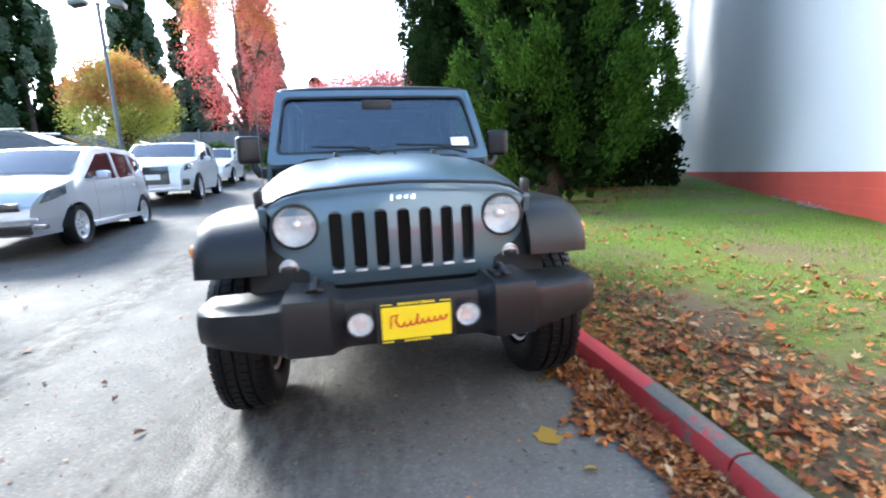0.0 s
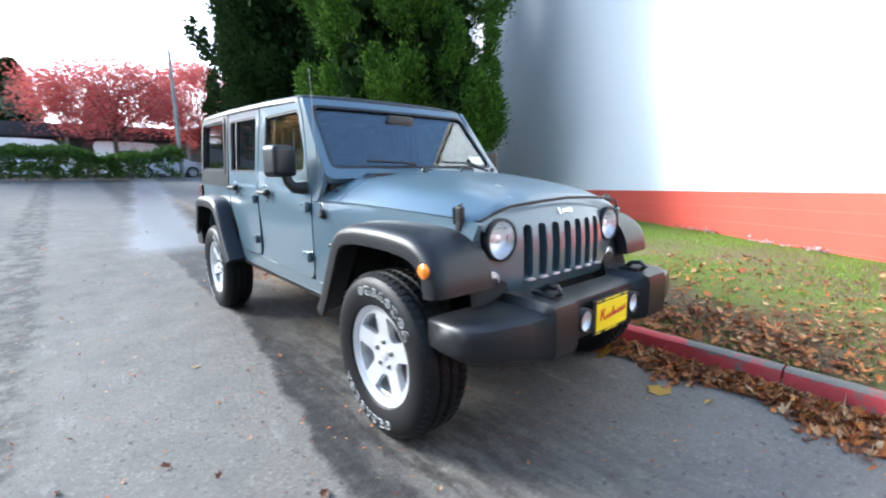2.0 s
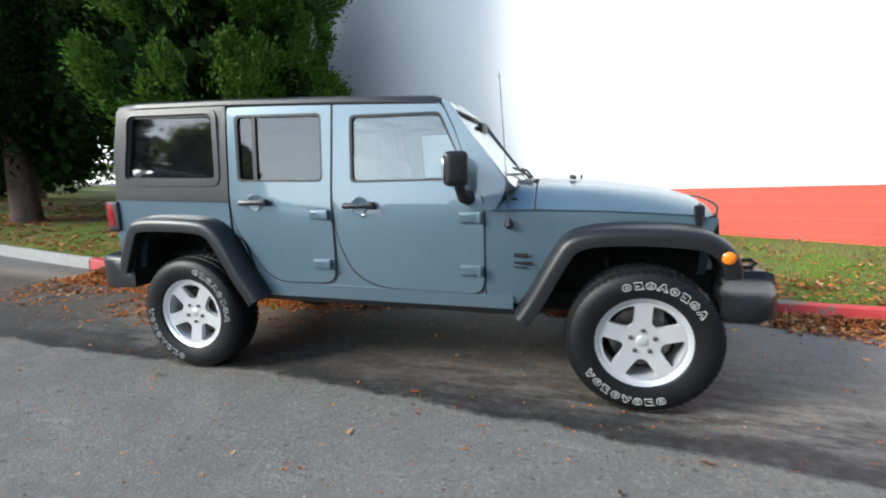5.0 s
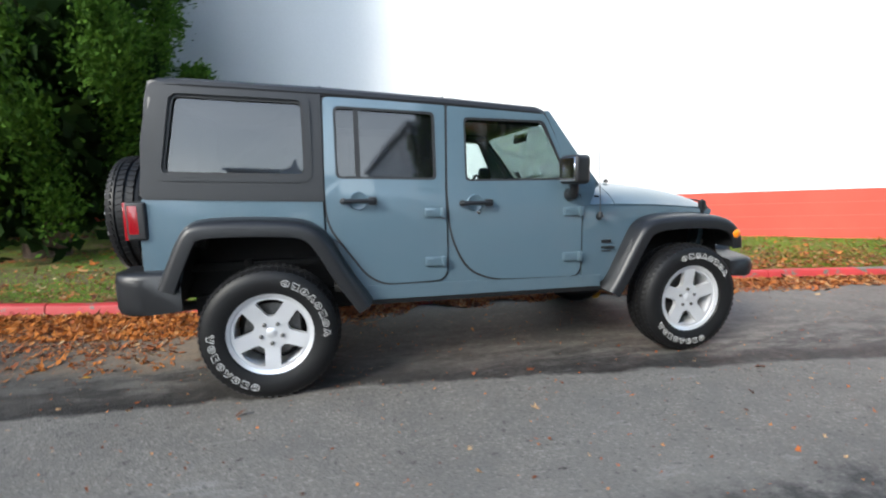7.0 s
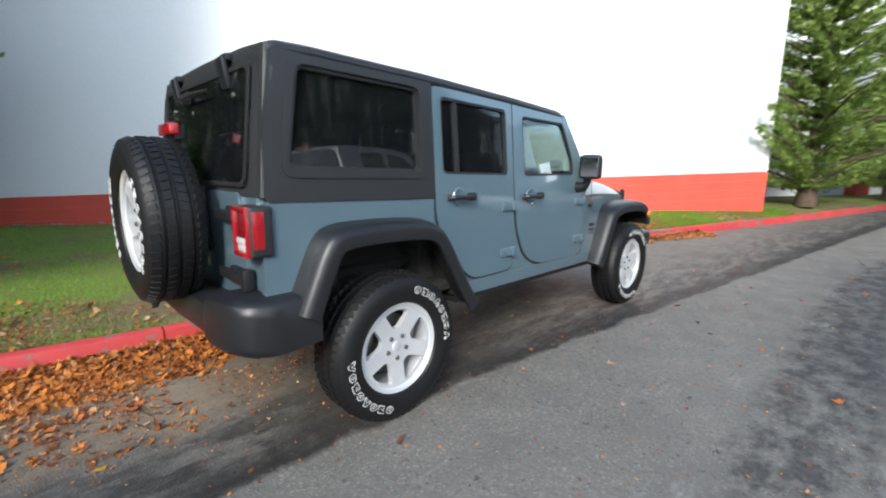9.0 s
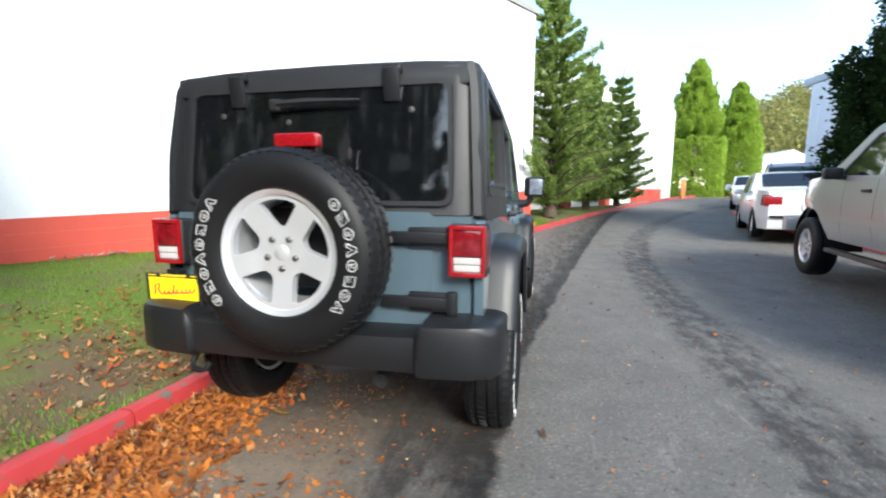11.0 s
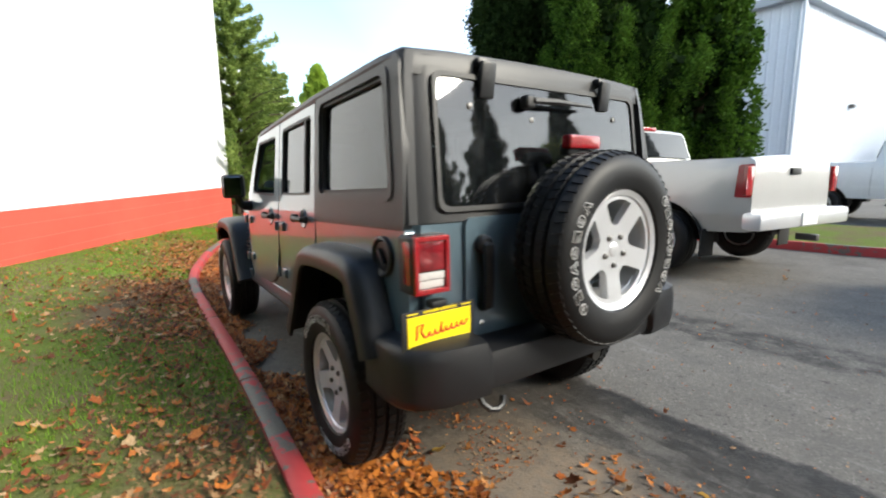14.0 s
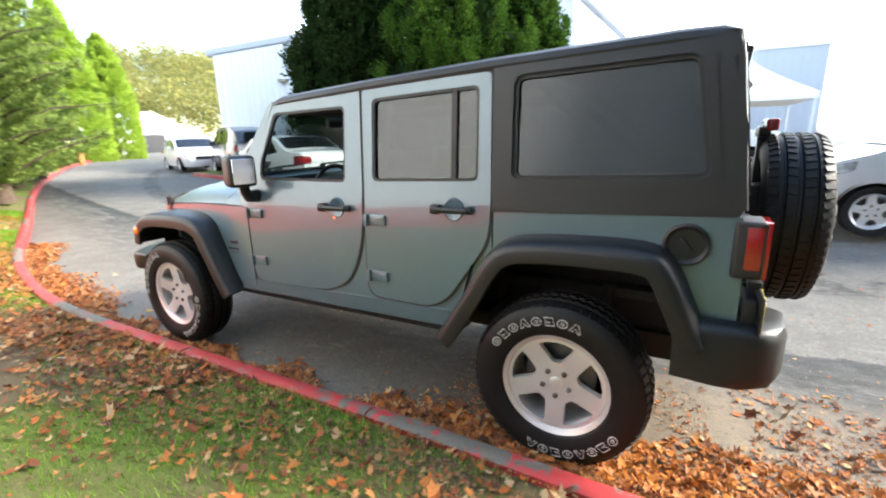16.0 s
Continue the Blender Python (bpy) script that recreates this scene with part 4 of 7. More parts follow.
    bm = bmesh.new()
    box(bm, (s * (mx + 0.021), mirror_y + 0.067, 1.345), (0.128, 0.006, 0.150), 0.002, 1, (0, 0, -18 * s))
    part("mirror_glass", bm, CHROME, mirror)
    # wheels
    for y in (0.0, 2.947):
        wheel_five_spoke(vehicle, pose(s * 0.768, y, 0.396, 0, 0, 0 if s > 0 else 180) @ Matrix.Rotation(radians(36 if y < 1 else 0), 4, "X"), turn=radians(35 if s < 0 else 110))
    # tail lamp
    bm = bmesh.new()
    box(bm, (s * 0.724, 3.612, 1.082), (0.164, 0.10, 0.214), 0.016, 3)
    tail = part("tail_lamp", bm, SEAL, vehicle, "red tail lamp with a clear lower window")
    lx = s * 0.724
    bm = bmesh.new()
    for cx, cz, w, hgt in ((lx, 1.178, 0.150, 0.020), (lx, 0.986, 0.150, 0.020), (lx - 0.066, 1.082, 0.018, 0.200), (lx + 0.066, 1.082, 0.018, 0.200)):
        box(bm, (cx, 3.658, cz), (w, 0.034, hgt), 0.006, 2)
    part("red_rim", bm, RED_LENS, tail)
    bm = bmesh.new()
    box(bm, (lx, 3.652, 1.113), (0.116, 0.030, 0.108), 0.008, 2)
    part("red_lens", bm, DEEP_RED, tail)
    bm = bmesh.new()
    box(bm, (lx, 3.650, 1.042), (0.112, 0.034, 0.028), 0.005, 2)
    box(bm, (lx, 3.648, 1.012), (0.112, 0.030, 0.030), 0.005, 2)
    part("clear_lens", bm, WHITE_LENS, tail)
    bm = bmesh.new()
    box(bm, (s * 0.790, 3.625, 1.09), (0.034, 0.06, 0.17), 0.01, 2)
    part("side_lens", bm, RED_LENS, tail)
    # side marker on the front flare
    bm = bmesh.new()
    revolve(bm, [(0.0, 0.033), (0.010, 0.032), (0.017, 0.024), (0.019, 0.001)], pose(s * 0.872, -0.372, 0.868, 0, 0, 0 if s > 0 else 180), 20)
    part("side_marker", bm, AMBER_LENS, vehicle, "round amber side marker")
    # hood latch
    bm = bmesh.new()
    box(bm, (s * 0.612, -0.295, 1.075), (0.03, 0.05, 0.075), 0.012, 2)
    box(bm, (s * 0.612, -0.295, 1.025), (0.028, 0.035, 0.05), 0.01, 2)
    tube(bm, [(s * 0.625, -0.315, 1.03), (s * 0.628, -0.315, 1.10), (s * 0.60, -0.30, 1.118), (s * 0.628, -0.275, 1.10), (s * 0.625, -0.275, 1.03)], 0.006, 6)
    part("hood_latch", bm, TRIM, vehicle, "black rubber hood latch")

# badges on the cowl
for s in (-1, 1):
    for z, w, hh in ((0.842, 0.150, 0.024), (0.797, 0.205, 0.016), (0.772, 0.15, 0.008)):
        bm = bmesh.new()
        box(bm, (s * (side_x(0.66, z) + 0.002), 0.690, z), (0.006, w, hh), 0.002, 1, (0, 0, 3 * s))
        part("badge", bm, TRIM, vehicle)

# hood
bm = bmesh.new()
rings = []
for y, hw, ze, zc in ((0.575, 0.742, 1.108, 1.268), (0.50, 0.735, 1.105, 1.265), (0.2, 0.695, 1.092, 1.246), (-0.1, 0.644, 1.072, 1.204), (-0.26, 0.610, 1.060, 1.166), (-0.34, 0.594, 1.046, 1.138), (-0.375, 0.584, 1.036, 1.118), (-0.388, 0.576, 1.028, 1.102)):
    top = []
    for i in range(-14, 15):
        t = i / 14
        a = abs(t)
        x = hw * a
        z = zc - (zc - ze) * (0.36 * a ** 2 + 0.64 * max(0.0, (a - 0.60) / 0.40) ** 2.2)
        if a < 0.42:
            z += 0.010
        elif a < 0.47:
            z += 0.010 * (0.47 - a) / 0.05
        top.append((math.copysign(x, t), y, z))
    rings.append(top + [(hw - 0.02, y, ze - 0.03), (-hw + 0.02, y, ze - 0.03)])
loft(bm, rings)
hood = part("hood", bm, WET_BODY, vehicle, "blue-grey hood beaded with rain", 50)
for x, y, z in ((-0.29, 0.36, 1.262), (0.29, 0.36, 1.262)):
    bm = bmesh.new()
    revolve(bm, [(0.0, 0.020), (0.018, 0.018), (0.026, 0.012), (0.028, 0.0005)], pose(x, y, z, 0, -90, 0), 12)
    part("washer_nozzle", bm, TRIM, hood)
bm = bmesh.new()
tube(bm, [(-0.05, 0.30, 1.262), (-0.045, 0.30, 1.285), (0.045, 0.30, 1.285), (0.05, 0.30, 1.262)], 0.008, 6)
part("footman_loop", bm, TRIM, hood)
# dark gap between the hood and the grille panel
bm = bmesh.new()
gap = [(-0.585, -0.30, 1.03), (-0.572, -0.392, 1.048), (-0.50, -0.418, 1.085), (-0.42, -0.426, 1.104), (-0.2, -0.436, 1.119), (0, -0.438, 1.126), (0.2, -0.436, 1.119), (0.42, -0.426, 1.104), (0.50, -0.418, 1.085), (0.572, -0.392, 1.048), (0.585, -0.30, 1.03)]
tube(bm, gap, 0.0075, 6)
part("hood_seal", bm, SEAL, hood)

# cowl vent behind the hood
bm = bmesh.new()
loft(bm, [[(-0.60, y, z - 0.12), (-0.60, y, z - 0.065), (-0.48, y, z - 0.006), (0.48, y, z - 0.006), (0.60, y, z - 0.065), (0.60, y, z - 0.12)] for y, z in ((0.605, 1.268), (0.70, 1.272))])
part("cowl_vent", bm, TRIM, vehicle)
for s in (-1, 1):
    # the cowl carries on the line of the hood up to the windshield
    bm, rings = bmesh.new(), []
    for y, hw, ze, zc in ((0.582, 0.743, 1.108, 1.268), (0.66, 0.752, 1.108, 1.276), (0.74, 0.760, 1.107, 1.282), (0.90, 0.766, 1.106, 1.286)):
        top = []
        for k in range(9):
            a = 0.62 + 0.38 * k / 8
            top.append((s * hw * a, y, zc - (zc - ze) * (0.36 * a ** 2 + 0.64 * max(0.0, (a - 0.60) / 0.40) ** 2.2)))
        rings.append(top + [(s * (hw - 0.02), y, ze - 0.04), (s * hw * 0.62, y, ze - 0.04)])
    loft(bm, rings)
    part("cowl", bm, WET_BODY, vehicle)

# windshield frame and glass
def shield(u, v):
    t = (v - 1.26) / 0.50
    return Vector((u, 0.685 + 0.40 * t + 0.030 * (u / 0.7) ** 2, v))


frame_out = fillet([(-0.745, 1.235), (0.745, 1.235), (0.695, 1.755), (-0.695, 1.755)], 0.05, 4)
frame_in = fillet([(-0.694, 1.295), (0.694, 1.295), (0.654, 1.710), (-0.654, 1.710)], 0.05, 4)
part("windshield_frame", thicken(sheet(frame_out, [frame_in], shield, 0, [("u", c) for c in (-0.5, -0.25, 0, 0.25, 0.5)]), 1, Vector((0, -0.045, 0.03))), BODY, vehicle)
glass = part("windshield", sheet(fillet([(-0.701, 1.288), (0.701, 1.288), (0.660, 1.717), (-0.660, 1.717)], 0.05, 4), [], lambda u, v: shield(u, v) + Vector((0, 0.012, -0.01)), 0.006,
             [("u", c) for c in (-0.5, -0.25, 0, 0.25, 0.5)]), CLEAR_GLASS, vehicle, "slightly reflective windshield")
glass.visible_shadow = False
part("windshield_seal", sheet(fillet([(-0.701, 1.288), (0.701, 1.288), (0.660, 1.717), (-0.660, 1.717)], 0.05, 4), [fillet([(-0.678, 1.312), (0.678, 1.312), (0.640, 1.694), (-0.640, 1.694)], 0.05, 4)],
                              lambda u, v: shield(u, v) + Vector((0, 0.002, 0.0)), 0.006, [("u", c) for c in (-0.5, -0.25, 0, 0.25, 0.5)]), SEAL, glass)
bm = bmesh.new()
box(bm, shield(0.555, 1.355) + Vector((0, -0.001, 0)), (0.125, 0.003, 0.075), 0, 1, (-51 + 12, 0, 0))
part("price_sticker", bm, PAPER, glass, "white paper sticker inside the glass")
for x0, x1 in ((-0.42, 0.02), (0.14, 0.58)):
    bm = bmesh.new()
    a, b = shield(x0 + 0.02, 1.325), shield(x1, 1.310)
    up = Vector((0, -0.028, 0.012))
    tube(bm, [shield(x1, 1.262) + up, (a + b) / 2 + up * 1.2, a + up], [0.010, 0.008, 0.006], 6)
    tube(bm, [a + up * 0.6 + Vector((-0.06, 0, 0.012)), b + up * 0.55 + Vector((-0.1, 0, 0.01))], 0.007, 5)
    part("wiper", bm, SEAL, vehicle)

# roof
bm = bmesh.new()
rings = []
for y, z, hw in ((1.112, 1.750, 0.692), (1.128, 1.770, 0.700), (1.18, 1.785, 0.706), (1.8, 1.822, 0.720), (2.6, 1.857, 0.738), (3.32, 1.878, 0.742), (3.46, 1.876, 0.738), (3.512, 1.858, 0.732), (3.525, 1.826, 0.724)):
    ring = [(-hw, y, z - 0.060), (-hw - 0.006, y, z - 0.045), (-hw + 0.004, y, z - 0.020), (-hw + 0.035, y, z - 0.004)]
    ring += [(x, y, z + 0.016 * (1 - (x / hw) ** 2)) for x in (-0.5, -0.25, 0, 0.25, 0.5)]
    ring += [(-x, yy, zz) for x, yy, zz in reversed(ring[:4])]
    rings.append(ring)
loft(bm, rings)
roof = part("hardtop_roof", bm, HARDTOP, vehicle, "black textured hardtop roof panel", 40)
for y in (1.83, 2.60):
    bm = bmesh.new()
    loft(bm, [[(x, y + d, lerp_table([(1.16, 1.784), (1.8, 1.822), (2.6, 1.857), (3.3, 1.878)], y)[0] + 0.016 * (1 - (x / 0.72) ** 2) + 0.0025) for x in (-0.69, -0.4, 0, 0.4, 0.69)] for d in (-0.006, 0.006)], closed=False)
    part("roof_seam", bm, SEAL, roof)

# hardtop rear frame with the lift glass
def rear_face(u, v):
    z = (v - 1.22) / 0.62
    return Vector((u, 3.598 - 0.078 * z - 0.045 * max(0.0, abs(u) - 0.655) / 0.1, v))


rear_out = fillet([(-0.780, 1.222), (0.780, 1.222), (0.775, 1.50), (0.736, 1.842), (-0.736, 1.842), (-0.775, 1.50)], [0.02, 0.02, 0.05, 0.05, 0.05, 0.05], 4)
rear_in = fillet([(-0.650, 1.262), (0.650, 1.262), (0.632, 1.785), (-0.632, 1.785)], 0.05, 4)
hard_rear = part("hardtop_rear", thicken(sheet(rear_out, [rear_in], rear_face, 0, [("u", c) for c in (-0.71, -0.655, 0, 0.655, 0.71)]), 1, Vector((0, 0.05, 0))), HARDTOP, vehicle)
for s in (-1, 1):
    bm = bmesh.new()
    loft(bm, [[(s * (side_x(3.55, z) - 0.045), y + 0.012, z), (s * (side_x(3.55, z) - 0.012), y + 0.006, z), (s * (side_x(3.55, z) + 0.003), y - 0.018, z), (s * (side_x(3.55, z) + 0.001), y - 0.06, z), (s * (side_x(3.55, z) - 0.05), y - 0.06, z)]
              for z, y in ((1.222, 3.588), (1.5, 3.556), (1.75, 3.526), (1.850, 3.508))])
    part("corner_post", bm, HARDTOP, hard_rear)
lift = part("lift_glass", sheet(fillet([(-0.646, 1.266), (0.646, 1.266), (0.628, 1.781), (-0.628, 1.781)], 0.045, 4), [], lambda u, v: rear_face(u, v) + Vector((0, 0.004, 0)), 0.006), TINT_GLASS, vehicle, "dark tinted rear glass with rain streaks")
lift.visible_shadow = False
part("glass_seal", sheet(fillet(grow([(-0.646, 1.264), (0.646, 1.264), (0.628, 1.783), (-0.628, 1.783)], 0.004), 0.05, 4), [fillet([(-0.632, 1.280), (0.632, 1.280), (0.616, 1.767), (-0.616, 1.767)], 0.045, 4)],
                         lambda u, v: rear_face(u, v) + Vector((0, 0.010, 0)), 0.008), SEAL, lift)
for x in (-0.375, 0.375):
    bm = bmesh.new()
    box(bm, (x, 3.556, 1.770), (0.075, 0.028, 0.14), 0.012, 2, (-8, 0, 0))
    box(bm, (x, 3.538, 1.838), (0.085, 0.04, 0.035), 0.012, 2)
    part("glass_hinge", bm, TRIM, lift, "black hinge of the rear glass")
bm = bmesh.new()
box(bm, (0.165, 3.575, 1.700), (0.055, 0.05, 0.055), 0.016, 3)
tube(bm, [(0.15, 3.595, 1.705), (0.0, 3.598, 1.710), (-0.24, 3.592, 1.708)], [0.016, 0.014, 0.006], 6)
part("rear_wiper", bm, SEAL, lift, "black rear wiper")
for x, z in ((-0.46, 1.665), (0.46, 1.665), (0.12, 1.63)):
    bm = bmesh.new()
    revolve(bm, [(0.0, 0.014), (0.006, 0.012), (0.008, 0.0005)], pose(x, 3.552, z, 0, 0, 90), 12)
    part("glass_bolt", bm, STEEL, lift)

# tailgate
part("rear_panel", sheet(fillet([(-0.775, 0.70), (0.775, 0.70), (0.772, 1.218), (-0.772, 1.218)], 0.02, 3), [], lambda u, v: Vector((u, 3.590 - 0.06 * max(0, abs(u) - 0.72) / 0.05, v)), 0.03,
                                      [("u", c) for c in (-0.76, -0.72, 0.72, 0.76)]), BODY, vehicle)
gate = part("tailgate", sheet(fillet([(-0.565, 0.725), (0.525, 0.725), (0.525, 1.235), (-0.565, 1.235)], 0.035, 4), [], lambda u, v: Vector((u, 3.607, v)), 0.025), BODY, vehicle)
for z in (1.131, 0.854):
    bm = bmesh.new()
    box(bm, (-0.565, 3.622, z), (0.20, 0.03, 0.085), 0.012, 2)
    box(bm, (-0.50, 3.64, z), (0.30, 0.02, 0.05), 0.008, 2)
    box(bm, (-0.655, 3.63, z), (0.045, 0.05, 0.10), 0.012, 2)
    part("gate_hinge", bm, TRIM, gate, "black tailgate hinge")
bm = bmesh.new()
tube(bm, [(0.445, 3.61, 1.13), (0.445, 3.65, 1.12), (0.445, 3.655, 1.0), (0.445, 3.65, 0.88), (0.445, 3.61, 0.865)], [0.024, 0.026, 0.022, 0.024, 0.022], 8)
revolve(bm, [(0.0, 0.040), (0.022, 0.038), (0.032, 0.028), (0.034, 0.0005)], pose(0.445, 3.612, 1.125, 0, 0, 90), 16)
part("gate_handle", bm, TRIM, gate, "black vertical handle")
bm = bmesh.new()
revolve(bm, [(0.0, 0.014), (0.01, 0.013), (0.011, 0.0005)], pose(0.455, 3.61, 0.80, 0, 0, 90), 12)
part("gate_lock", bm, CHROME, gate)

# spare wheel and its lamp
bm = bmesh.new()
box(bm, (-0.03, 3.68, 1.085), (0.30, 0.14, 0.34), 0.02, 2)
box(bm, (-0.02, 3.69, 1.36), (0.05, 0.04, 0.34), 0.012, 2)
part("spare_carrier", bm, TRIM, vehicle)
wheel_five_spoke(vehicle, pose(-0.03, 3.815, 1.085, 0, 0, 90), disc_too=False, turn=0.0)
bm = bmesh.new()
box(bm, (-0.018, 3.715, 1.530), (0.20, 0.05, 0.058), 0.012, 3)
lamp3 = part("brake_lamp", bm, RED_LENS, vehicle, "red high brake lamp above the spare wheel")
bm = bmesh.new()
box(bm, (-0.018, 3.690, 1.500), (0.17, 0.05, 0.05), 0.014, 3)
part("lamp_bracket", bm, TRIM, lamp3)

# bumpers
def bumper(name, stations, material, label):
    bm, rings = bmesh.new(), []
    for x, y_out, y_in, z0, z1 in stations:
        sgn = 1 if y_out > y_in else -1
        d = abs(y_out - y_in)
        c = min(0.035, d * 0.3)
        rings.append([(x, y_in, z0 + 0.01), (x, y_out - sgn * c * 1.4, z0), (x, y_out - sgn * c * 0.3, z0 + c * 0.5), (x, y_out, z0 + c * 1.5), (x, y_out, z1 - c * 1.5), (x, y_out - sgn * c * 0.3, z1 - c * 0.4),
                      (x, y_out - sgn * c * 1.4, z1), (x, y_in, z1)])
    loft(bm, rings)
    return part(name, bm, material, vehicle, label, 45)


half = [(0.0, -0.655, -0.50, 0.470, 0.690), (0.27, -0.655, -0.50, 0.470, 0.690), (0.305, -0.690, -0.50, 0.472, 0.696), (0.325, -0.728, -0.48, 0.474, 0.722), (0.49, -0.735, -0.45, 0.478, 0.726),
        (0.510, -0.715, -0.42, 0.484, 0.690), (0.60, -0.700, -0.40, 0.500, 0.682), (0.76, -0.645, -0.37, 0.516, 0.674), (0.83, -0.590, -0.36, 0.526, 0.668), (0.852, -0.53, -0.36, 0.542, 0.656)]
front_bumper = bumper("front_bumper", [(-x, *q) for x, *q in reversed(half[1:])] + half, TRIM, "black moulded front bumper")
half = [(0.0, 3.775, 3.58, 0.565, 0.735), (0.50, 3.765, 3.58, 0.565, 0.745), (0.515, 3.790, 3.56, 0.560, 0.765), (0.535, 3.790, 3.54, 0.560, 0.800), (0.70, 3.775, 3.50, 0.560, 0.805), (0.79, 3.735, 3.44, 0.560, 0.800),
        (0.825, 3.68, 3.40, 0.562, 0.79), (0.838, 3.60, 3.40, 0.565, 0.775)]
bumper("rear_bumper", [(-x * 1.05, *q) for x, *q in reversed(half[1:])] + [(x * 1.05, *q) for x, *q in half], TRIM, "black moulded rear bumper")
for s in (-1, 1):
    m = pose(s * 0.215, -0.700, 0.592, 0, 0, -90)
    bm = bmesh.new()
    revolve(bm, [(-0.03, 0.056), (0.004, 0.056), (0.006, 0.050), (-0.006, 0.047)], m, 24)
    fog = part("fog_lamp", bm, SEAL, front_bumper, "round clear fog lamp")
    bm = bmesh.new()
    revolve(bm, [(-0.006, 0.047), (-0.028, 0.030), (-0.032, 0.0005)], m, 24)
    part("reflector", bm, REFLECTOR, fog)
    bm = bmesh.new()
    revolve(bm, [(-0.005, 0.047), (0.004, 0.032), (0.007, 0.0005)], m, 24)
    part("lens", bm, LAMP_GLASS, fog).visible_shadow = False
    bm = bmesh.new()
    tube(bm, [(s * 0.375, -0.55, 0.720), (s * 0.375, -0.60, 0.765), (s * 0.375, -0.65, 0.770), (s * 0.38, -0.675, 0.748), (s * 0.382, -0.64, 0.730)], 0.0125, 8)
    box(bm, (s * 0.378, -0.60, 0.729), (0.075, 0.11, 0.022), 0.008)
    part("tow_hook", bm, TRIM, vehicle, "black front tow hook")
bm = bmesh.new()
tube(bm, [(0.555, 3.70, 0.575), (0.555, 3.75, 0.530), (0.535, 3.765, 0.508), (0.500, 3.77, 0.500), (0.468, 3.765, 0.510), (0.458, 3.755, 0.540)], 0.013, 8)
part("tow_hook", bm, TRIM, vehicle, "black rear tow hook")


def dealer_plate(m, parent):
    bm = bmesh.new()
    box(bm, m @ Vector((0, 0, 0)), (0.318, 0.010, 0.170), 0.008, 2, (math.degrees(m.to_euler().x), 0, math.degrees(m.to_euler().z)))
    frame_ob = part("plate", bm, SEAL, parent, "yellow paper plate in a black frame")
    e = [math.degrees(a) for a in m.to_euler()]
    bm = bmesh.new()
    box(bm, m @ Vector((0, -0.0065, -0.001)), (0.278, 0.004, 0.132), 0.001, 1, e)
    part("card", bm, YELLOW, frame_ob)
    bm = bmesh.new()
    tube(bm, [m @ Vector((-0.105, -0.0095, -0.020)), m @ Vector((-0.100, -0.0095, 0.03)), m @ Vector((-0.075, -0.0095, 0.035)), m @ Vector((-0.085, -0.0095, 0.008)), m @ Vector((-0.07, -0.0095, -0.018))], 0.0045, 4)
    # one running stroke of loops, with a tall upstroke in the middle
    run = []
    for i in range(71):
        t = i / 70
        tall = 1.0 + 1.5 * math.exp(-((t - 0.36) / 0.035) ** 2)
        low = 0.35 if 0.66 < t < 0.72 else 1.0
        lift = 0.0105 * (1 - math.cos(2 * math.pi * 7.5 * t)) * tall * low
        run.append(m @ Vector((-0.066 + 0.182 * t + 0.25 * lift + 0.0045 * math.sin(2 * math.pi * 7.5 * t), -0.0095, -0.018 + lift + 0.016 * t)))
    tube(bm, run, 0.0040, 4)
    part("print", bm, PLATE_RED, frame_ob, "red script marks")
    bm = bmesh.new()
    for z, n in ((0.0760, 11), (-0.0760, 8)):
        for k in range(n):
            box(bm, m @ Vector(((k - (n - 1) / 2) * 0.0135, -0.0065, z)), (0.0095, 0.003, 0.0105), 0.001, 1, e)
    for x, z in ((-0.118, 0.076), (0.118, 0.076), (-0.118, -0.076)):
        box(bm, m @ Vector((x, -0.0065, z)), (0.045, 0.003, 0.005), 0.001, 1, e)
    tagged(part("frame_print", bm, YELLOW, frame_ob), "small yellow print", kind="stuff")


dealer_plate(pose(0.005, -0.692, 0.585), front_bumper)
dealer_plate(pose(0.700, 3.672, 0.842, 0, 0, 180), vehicle)
bm = bmesh.new()
box(bm, (0.70, 3.64, 0.842), (0.20, 0.05, 0.10), 0.012, 2)
box(bm, (0.70, 3.655, 0.935), (0.07, 0.05, 0.03), 0.01, 2)
part("plate_bracket", bm, TRIM, vehicle)

# grille
def nose(u, v):
    return Vector((u, -0.448 + 0.075 * (u / 0.56) ** 2 + 0.05 * max(0.0, (v - 0.90) / 0.2) ** 2 + 0.012 * max(0, (0.8 - v) / 0.1) ** 2, v))


grille_line = fillet([(-0.475, 0.685), (0.475, 0.685), (0.555, 0.78), (0.575, 0.95), (0.545, 1.065), (0.42, 1.108), (0.0, 1.125), (-0.42, 1.108), (-0.545, 1.065), (-0.575, 0.95), (-0.555, 0.78)], [0.06, 0.06, 0.08, 0.1, 0.08, 0.1, 0.3, 0.1, 0.08, 0.1, 0.08], 4)
slots = [fillet([(x - 0.0285, 0.755), (x + 0.0285, 0.755), (x + 0.0285, 1.012), (x - 0.0285, 1.012)], 0.0275, 4) for x in [0.0972 * k for k in range(-3, 4)]]
eyes = [[(s * 0.460 + q * math.cos(2 * math.pi * i / 28), cz + q * math.sin(2 * math.pi * i / 28)) for i in range(28)] for s in (-1, 1) for cz, q in ((0.955, 0.099),)]
small = [[(s * 0.503 + 0.040 * math.cos(2 * math.pi * i / 20), 0.772 + 0.042 * math.sin(2 * math.pi * i / 20)) for i in range(20)] for s in (-1, 1)]
